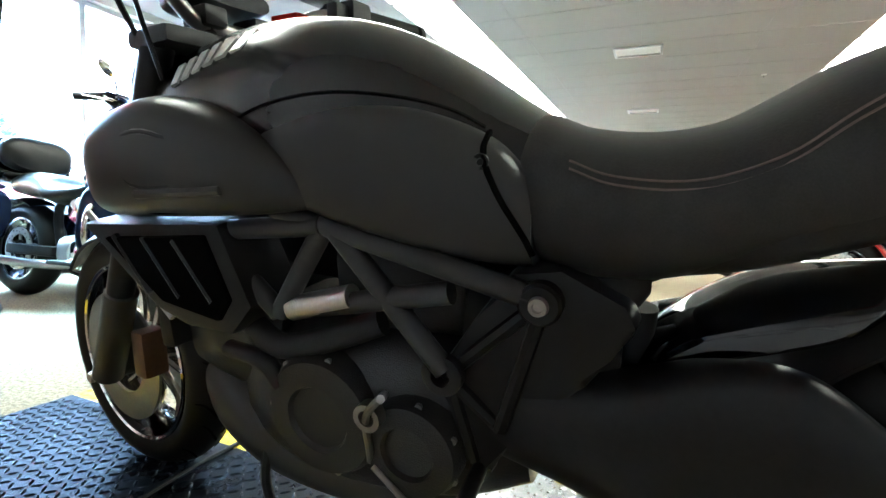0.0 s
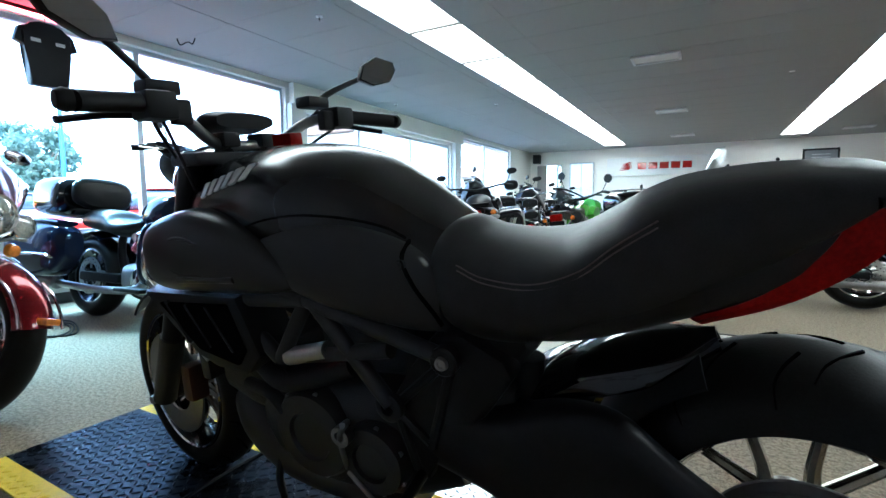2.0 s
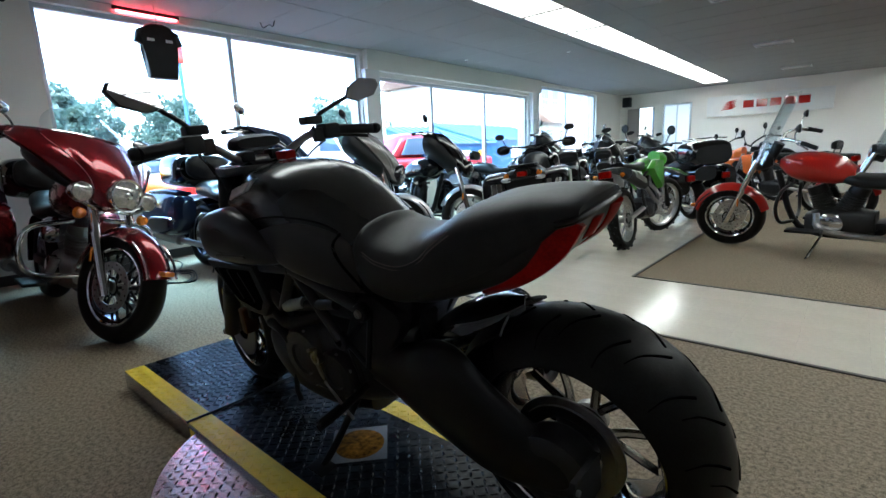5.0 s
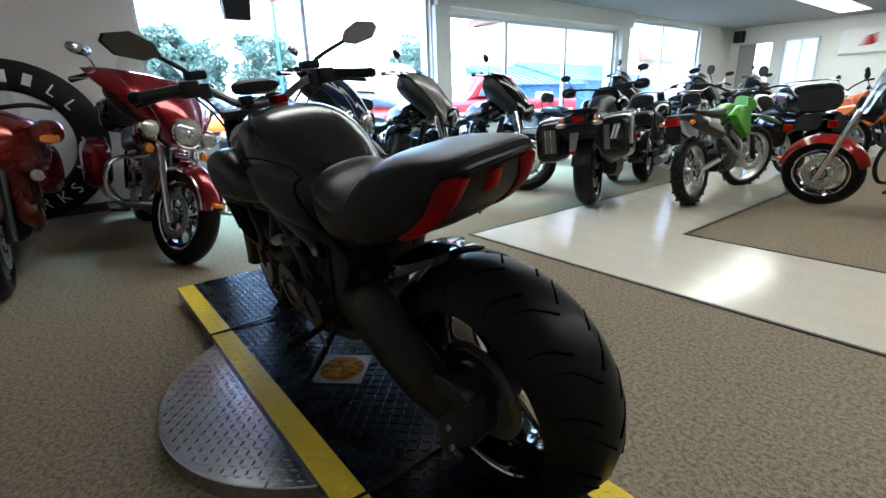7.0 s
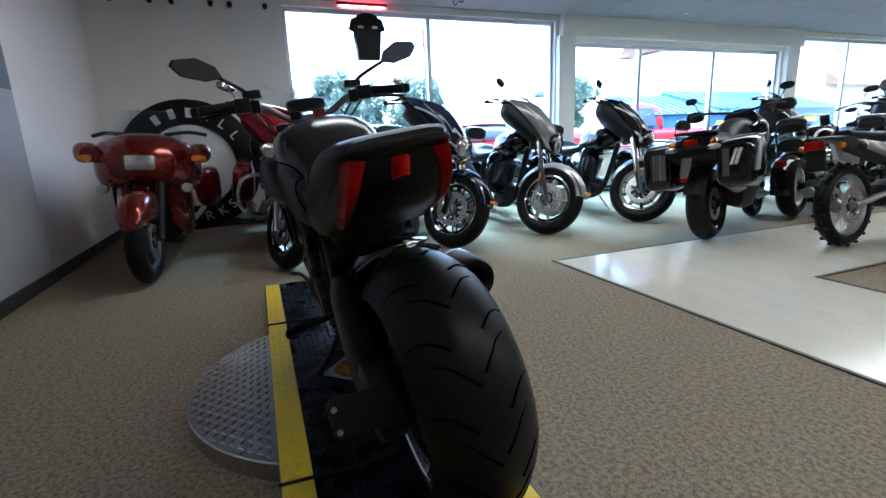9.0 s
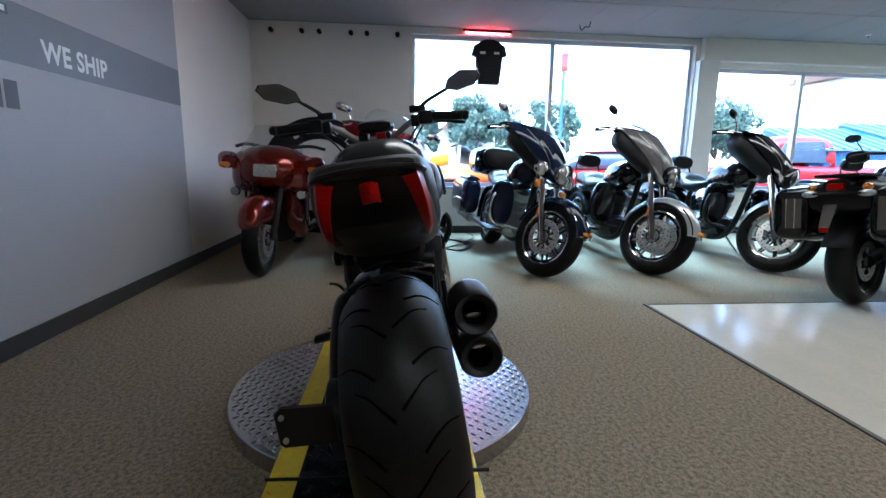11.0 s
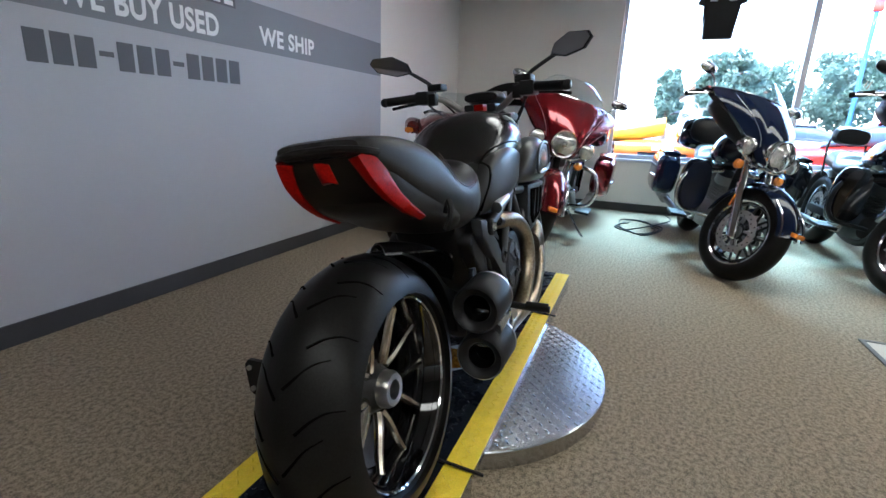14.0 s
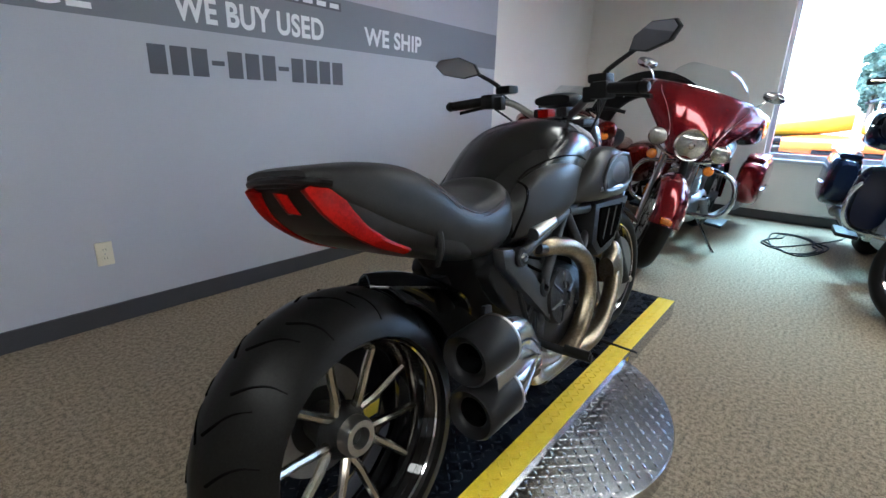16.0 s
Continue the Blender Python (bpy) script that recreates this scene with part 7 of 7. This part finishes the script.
def pickup(m, label, paint):
    t = thing("pickup_truck", m, label, "truck", "parked vehicles")
    part("body", hull([(0.0, 0, 0.90, 1.05, 0.50, 6), (0.06, 0, 0.95, 1.10, 0.42, 6), (1.5, 0, 0.97, 1.16, 0.40, 6), (3.3, 0, 0.97, 1.16, 0.40, 6), (5.2, 0, 0.95, 1.14, 0.45, 6), (5.26, 0, 0.92, 1.1, 0.5, 6)], 32, 3), paint, t)
    part("cab", hull([(1.45, 0, 0.84, 1.16, 1.10, 4), (1.75, 0, 0.80, 1.55, 1.10, 4), (2.05, 0, 0.74, 1.84, 1.10, 4), (2.9, 0, 0.74, 1.86, 1.10, 4), (3.2, 0, 0.80, 1.70, 1.10, 4), (3.25, 0, 0.84, 1.16, 1.10, 4)], 32, 3), paint, t)
    for s in (1, -1):
        part("side_window", plate([(1.85, 1.22), (2.10, 1.70), (2.95, 1.72), (3.05, 1.22)], s * 0.80, s * 0.845, 0.01, 0.03), M["dark_glass"], t)
        part("headlight", box(-0.02, 0.03, s * 0.70 - 0.14, s * 0.70 + 0.14, 0.82, 0.98, 0.02), M["lamp_glass"], t)
        for x in (0.95, 4.2):
            w = part("wheel", lathe([(0, s * 0.98), (0.2, s * 0.97), (0.22, s * 0.90), (0, s * 0.88)], 24, "Y", (x, 0, 0.37)), M["steel"], t)
            part("tyre", lathe([(0.22, s * 0.76), (0.34, s * 0.76), (0.37, s * 0.80), (0.37, s * 0.95), (0.34, s * 0.985), (0.22, s * 0.98)], 32, "Y", (x, 0, 0.37)), M["rubber"], w)
        part("side_trim", box(0.1, 5.2, s * 0.965 - 0.01, s * 0.965 + 0.012, 0.72, 0.80, 0.005), M["silver"], t)
    part("windscreen", skin([[(1.60, y, 1.22) for y in (-0.7, 0.7)] + [(1.58, y, 1.22) for y in (0.7, -0.7)], [(1.93, y, 1.72) for y in (-0.66, 0.66)] + [(1.91, y, 1.72) for y in (0.66, -0.66)]]), M["dark_glass"], t, smooth=False)
    part("grille", box(-0.03, 0.02, -0.52, 0.52, 0.80, 1.0, 0.01), M["chrome"], t)
    part("bumper", box(-0.12, 0.02, -0.95, 0.95, 0.45, 0.66, 0.03), M["chrome"], t)
    return t


pickup(pose(-10.4, 8.0, GZ, 0, 0, 78), "dark red pickup truck parked outside the window", M["truck_red"])


def car(m, label, paint):
    t = thing("car", m, label, "car", "parked vehicles")
    part("body", hull([(0.0, 0, 0.75, 0.75, 0.35, 4), (0.15, 0, 0.86, 0.85, 0.28, 4), (1.2, 0, 0.9, 0.98, 0.25, 4), (3.2, 0, 0.9, 1.0, 0.25, 4), (4.3, 0, 0.86, 0.98, 0.3, 4), (4.45, 0, 0.75, 0.8, 0.4, 4)], 28, 3), paint, t)
    part("cabin", hull([(1.0, 0, 0.78, 0.98, 0.9, 3), (1.7, 0, 0.70, 1.40, 0.9, 3), (2.9, 0, 0.68, 1.43, 0.9, 3), (3.8, 0, 0.76, 1.0, 0.9, 3)], 28, 4), M["dark_glass"], t)
    part("roof", hull([(1.75, 0, 0.62, 1.425, 1.38, 3), (2.4, 0, 0.66, 1.46, 1.39, 3), (3.0, 0, 0.60, 1.43, 1.38, 3)], 24, 3), paint, t)
    for s in (1, -1):
        for x in (0.85, 3.55):
            w = part("wheel", lathe([(0, s * 0.9), (0.2, s * 0.89), (0.21, s * 0.84), (0, s * 0.82)], 20, "Y", (x, 0, 0.32)), M["alloy"], t)
            part("tyre", lathe([(0.21, s * 0.70), (0.30, s * 0.70), (0.32, s * 0.73), (0.32, s * 0.88), (0.30, s * 0.905), (0.21, s * 0.90)], 28, "Y", (x, 0, 0.32)), M["rubber"], w)
        part("headlight", hull([(0.02, s * 0.62, 0.13, 0.74, 0.62, 3), (0.10, s * 0.64, 0.15, 0.76, 0.62, 3)], 14, 2), M["lamp_glass"], t)
    return t


def van(m):
    t = thing("van", m, "tall white van parked across the lot", "van", "parked vehicles")
    part("body", hull([(0.0, 0, 0.92, 1.20, 0.42, 6), (0.08, 0, 0.98, 2.45, 0.36, 6), (2.2, 0, 1.0, 2.58, 0.34, 6), (3.7, 0, 1.0, 2.50, 0.34, 6), (4.25, 0, 0.97, 1.55, 0.34, 5), (5.0, 0, 0.92, 1.20, 0.36, 5), (5.2, 0, 0.85, 1.0, 0.45, 5)], 36, 3), M["car_white"], t)
    for s in (1, -1):
        part("cab_window", plate([(3.0, 1.50), (3.05, 2.15), (3.65, 2.15), (4.10, 1.50)], s * 0.94, s * 1.005, 0.01, 0.03), M["dark_glass"], t)
        part("tail_light", box(-0.02, 0.06, s * 0.84 - 0.06, s * 0.84 + 0.06, 1.0, 1.45, 0.01), M["red_lens"], t)
        part("headlight", box(5.05, 5.20, s * 0.66 - 0.14, s * 0.66 + 0.14, 0.78, 0.98, 0.03), M["lamp_glass"], t)
        for x in (0.95, 4.3):
            w = part("wheel", lathe([(0, s * 1.0), (0.2, s * 0.99), (0.21, s * 0.93), (0, s * 0.91)], 20, "Y", (x, 0, 0.34)), M["steel"], t)
            part("tyre", lathe([(0.21, s * 0.78), (0.31, s * 0.78), (0.34, s * 0.82), (0.34, s * 0.98), (0.31, s * 1.005), (0.21, s * 1.0)], 28, "Y", (x, 0, 0.34)), M["rubber"], w)
    part("rear_window", box(-0.005, 0.04, -0.62, 0.62, 1.55, 2.1, 0.02), M["dark_glass"], t)
    part("bumper", box(-0.10, 0.05, -0.95, 0.95, 0.42, 0.60, 0.03), M["plastic"], t)
    return t


van(pose(-16.5, 8.2, GZ, 0, 0, 88))
car(pose(-17.0, 3.2, GZ, 0, 0, 85), "silver car parked across the lot", M["silver"])
car(pose(-11.2, 3.9, GZ, 0, 0, 70), "red car parked outside the shop window", M["bright_red"])


def dumpster(m):
    d = thing("dumpster", m, "blue steel dumpster with ribbed sloping lids and side stickers", "dumpster", "dumpsters")
    part("bin", skin([[(-0.75, -0.95, 0.12), (0.75, -0.95, 0.12), (0.75, 0.95, 0.12), (-0.75, 0.95, 0.12)], [(-0.85, -1.0, 1.35), (0.85, -1.0, 1.35), (0.85, 1.0, 1.35), (-0.85, 1.0, 1.35)], [(-0.85, -1.0, 1.95), (0.85, -1.0, 1.40), (0.85, 1.0, 1.40), (-0.85, 1.0, 1.95)]]), M["dumpster_blue"], d, smooth=False)
    for s in (-0.5, 0.5):
        lid = part("lid", skin([[(-0.88, s - 0.49, 1.97), (-0.88, s + 0.49, 1.97), (-0.88, s + 0.49, 2.0), (-0.88, s - 0.49, 2.0)], [(0.90, s - 0.49, 1.40), (0.90, s + 0.49, 1.40), (0.90, s + 0.49, 1.43), (0.90, s - 0.49, 1.43)]]), M["lid_blue"], d, "grey-blue ribbed lid", smooth=False)
        for q in range(6):
            y = s - 0.42 + q * 0.168
            part("rib", tube([(-0.88, y, 2.005), (0.90, y, 1.435)], 0.028, 2, 6), M["dumpster_blue"], lid)
    part("sticker", box(0.80, 0.845, -0.25, 0.15, 0.85, 1.2, 0.0), M["letter_white"], d, smooth=False)
    part("sticker", box(0.80, 0.85, 0.40, 0.62, 1.05, 1.2, 0.0), M["yellow"], d, smooth=False)
    for s in (1, -1):
        part("fork_pocket", box(-0.5, 0.5, s * 1.02 - 0.06, s * 1.02 + 0.06, 0.75, 0.92, 0.01), M["dumpster_blue"], d)
    return d


dmp = dumpster(pose(-9.8, 12.3, GZ, 0, 0, -6) @ Matrix.Diagonal((1.1, 1.75, 1.08, 1)))
copy_thing(dmp, pose(-10.1, 16.0, GZ, 0, 0, 4) @ Matrix.Diagonal((1.1, 1.75, 1.08, 1)))

house = thing("house", pose(-16.5, 30, GZ), "pale two-storey house with brown trim and gable roof", "house")
part("wall", box(-6, 2, -8, 8, 0, 5.6), M["siding"], house, smooth=False)
part("roof", skin([[(-6.6, -8.5, 5.4), (2.6, -8.5, 5.4), (-2, -8.5, 9.0)], [(-6.6, 8.5, 5.4), (2.6, 8.5, 5.4), (-2, 8.5, 9.0)]]), M["roof"], house, smooth=False)
for y, z in ((-2.2, 4.4), (-0.9, 4.4), (3, 4.4), (5, 4.4), (-1.6, 1.9), (0.2, 1.9), (4, 1.9)):
    w = part("window", box(1.98, 2.06, y - 0.55, y + 0.55, z - 0.75, z + 0.75, 0.01), M["white"], house, smooth=False)
    part("pane", box(2.06, 2.075, y - 0.45, y + 0.45, z - 0.65, z - 0.03), M["dark_glass"], w, smooth=False)
    part("pane", box(2.06, 2.075, y - 0.45, y + 0.45, z + 0.03, z + 0.65), M["dark_glass"], w, smooth=False)
part("bay_roof", skin([[(2.0, -3, 3.0), (2.9, -2.8, 2.9), (2.0, -3, 3.6)], [(2.0, 1.6, 3.0), (2.9, 1.4, 2.9), (2.0, 1.6, 3.6)]]), M["roof"], house, smooth=False)
h2 = thing("house", pose(-32, 5.1, GZ), "distant pale house with a grey gable", "house")
part("wall", box(-4, 4, -1.6, 1.6, 0, 3.2), M["siding"], h2, smooth=False)
part("roof", skin([[(4.4, -1.9, 3.1), (4.4, 1.9, 3.1), (4.4, 0, 4.6)], [(-4.4, -1.9, 3.1), (-4.4, 1.9, 3.1), (-4.4, 0, 4.6)]]), M["roof"], h2, smooth=False)
post = thing("sign_post", pose(-19, 7.75, GZ), "tall dark blue sign post with a red top", "sign post")
part("pole", tube([(0, 0, 0), (0, 0, 5.4)], 0.07, 2, 10), M["dumpster_blue"], post)
part("red_top", box(-0.1, 0.1, -0.14, 0.14, 5.0, 5.7, 0.02), M["bright_red"], post)
part("panel", box(-0.04, 0.04, -0.95, -0.12, 4.25, 4.62, 0.02), M["pale_blue"], post, "pale blue sign panel")
fl = thing("flag", pose(-26, 29.5, GZ), "red and white flag on a thin pole", "flag")
part("pole", tube([(0, 0, 0), (0, 0, 6.5)], 0.04, 2, 8), M["steel"], fl)
part("cloth", skin([[(0.02 * math.sin(i), 0.25 * i, z) for z in (5.2, 6.2)] + [(0.02 * math.sin(i) - 0.01, 0.25 * i, z) for z in (6.2, 5.2)] for i in range(7)]), M["bright_red"], fl)
# snowmobile on a low trailer just outside the first window
sled = thing("snowmobile", pose(-7.2, 0.75, 0.36, 0, 0, 90), "yellow and orange snowmobile on a low trailer outside", "snowmobile")
part("tunnel", box(-0.6, 1.4, -0.28, 0.28, 0.10, 0.32, 0.03), M["plastic"], sled)
part("side_panel", hull([(0.2, 0, 0.30, 0.50, 0.22, 3), (0.9, 0, 0.38, 0.52, 0.22, 3), (1.5, 0, 0.36, 0.52, 0.24, 3), (1.9, 0, 0.18, 0.42, 0.26, 2.6)], 22, 4), M["orange"], sled)
part("seat", hull([(-0.55, 0, 0.20, 0.62, 0.44, 2.6), (-0.2, 0, 0.22, 0.66, 0.44, 2.6), (0.5, 0, 0.22, 0.78, 0.50, 2.6), (0.9, 0, 0.18, 0.86, 0.58, 2.6)], 20, 4), M["yellow_gel"], sled)
part("windscreen", hull([(1.1, 0, 0.22, 0.95, 0.62, 2.4), (1.25, 0, 0.24, 0.90, 0.60, 2.4), (1.5, 0, 0.15, 0.68, 0.56, 2.4)], 18, 4), M["smoke"], sled)
part("side_decal", box(0.55, 1.25, -0.392, -0.372, 0.27, 0.33, 0.004), M["gloss_black"], sled)
part("side_decal", box(0.75, 1.05, -0.396, -0.376, 0.36, 0.43, 0.004), M["letter_white"], sled)
part("seat_base", hull([(-0.60, 0, 0.24, 0.46, 0.34, 3), (0.2, 0, 0.27, 0.50, 0.34, 3), (0.75, 0, 0.25, 0.52, 0.36, 3)], 20, 3), M["gloss_black"], sled)
part("handlebar", tube([(0.98, -0.33, 0.92), (1.06, -0.1, 0.95), (1.06, 0.1, 0.95), (0.98, 0.33, 0.92)], 0.016, 5, 8), M["plastic"], sled)
for s in (1, -1):
    part("ski", box(0.7, 1.9, s * 0.42 - 0.06, s * 0.42 + 0.06, 0.0, 0.05, 0.02), M["bright_red"], sled)
trl = thing("trailer", pose(-7.2, 0.75, GZ, 0, 0, 90), "low flat trailer carrying a snowmobile", "trailer")
part("bed", box(-0.9, 2.2, -0.7, 0.7, 0.38, 0.46, 0.01), M["steel"], trl)
for s in (1, -1):
    part("wheel", lathe([(0, s * 0.70), (0.26, s * 0.70), (0.28, s * 0.74), (0.28, s * 0.84), (0.26, s * 0.87), (0, s * 0.87)], 24, "Y", (0.4, 0, 0.28)), M["rubber"], trl)

# ---- floor tiles of the walkway, last ----
TS = 0.295
tile_mesh = None
for i in range(4):
    for j in range(40):
        x, y = TX0 + (i + 0.5) * TS, TY0 + (j + 0.5) * TS
        if tile_mesh is None:
            t = part("tile", box(-TS / 2 + 0.0001, TS / 2 - 0.0001, -TS / 2 + 0.0001, TS / 2 - 0.0001, 0, 0.005), M["tile"], walkway, smooth=False)
            tile_mesh = t.data
        else:
            t = new("tile", tile_mesh)
            t.parent = walkway
        t.location = (x, y, 0)
for i in range(26):
    for j in range(4):
        t = new("tile", tile_mesh)
        t.parent = walkway
        t.location = (TX1 + 0.0 + (i + 0.5) * TS, TY0 + (j + 0.5) * TS + 0.006, 0)
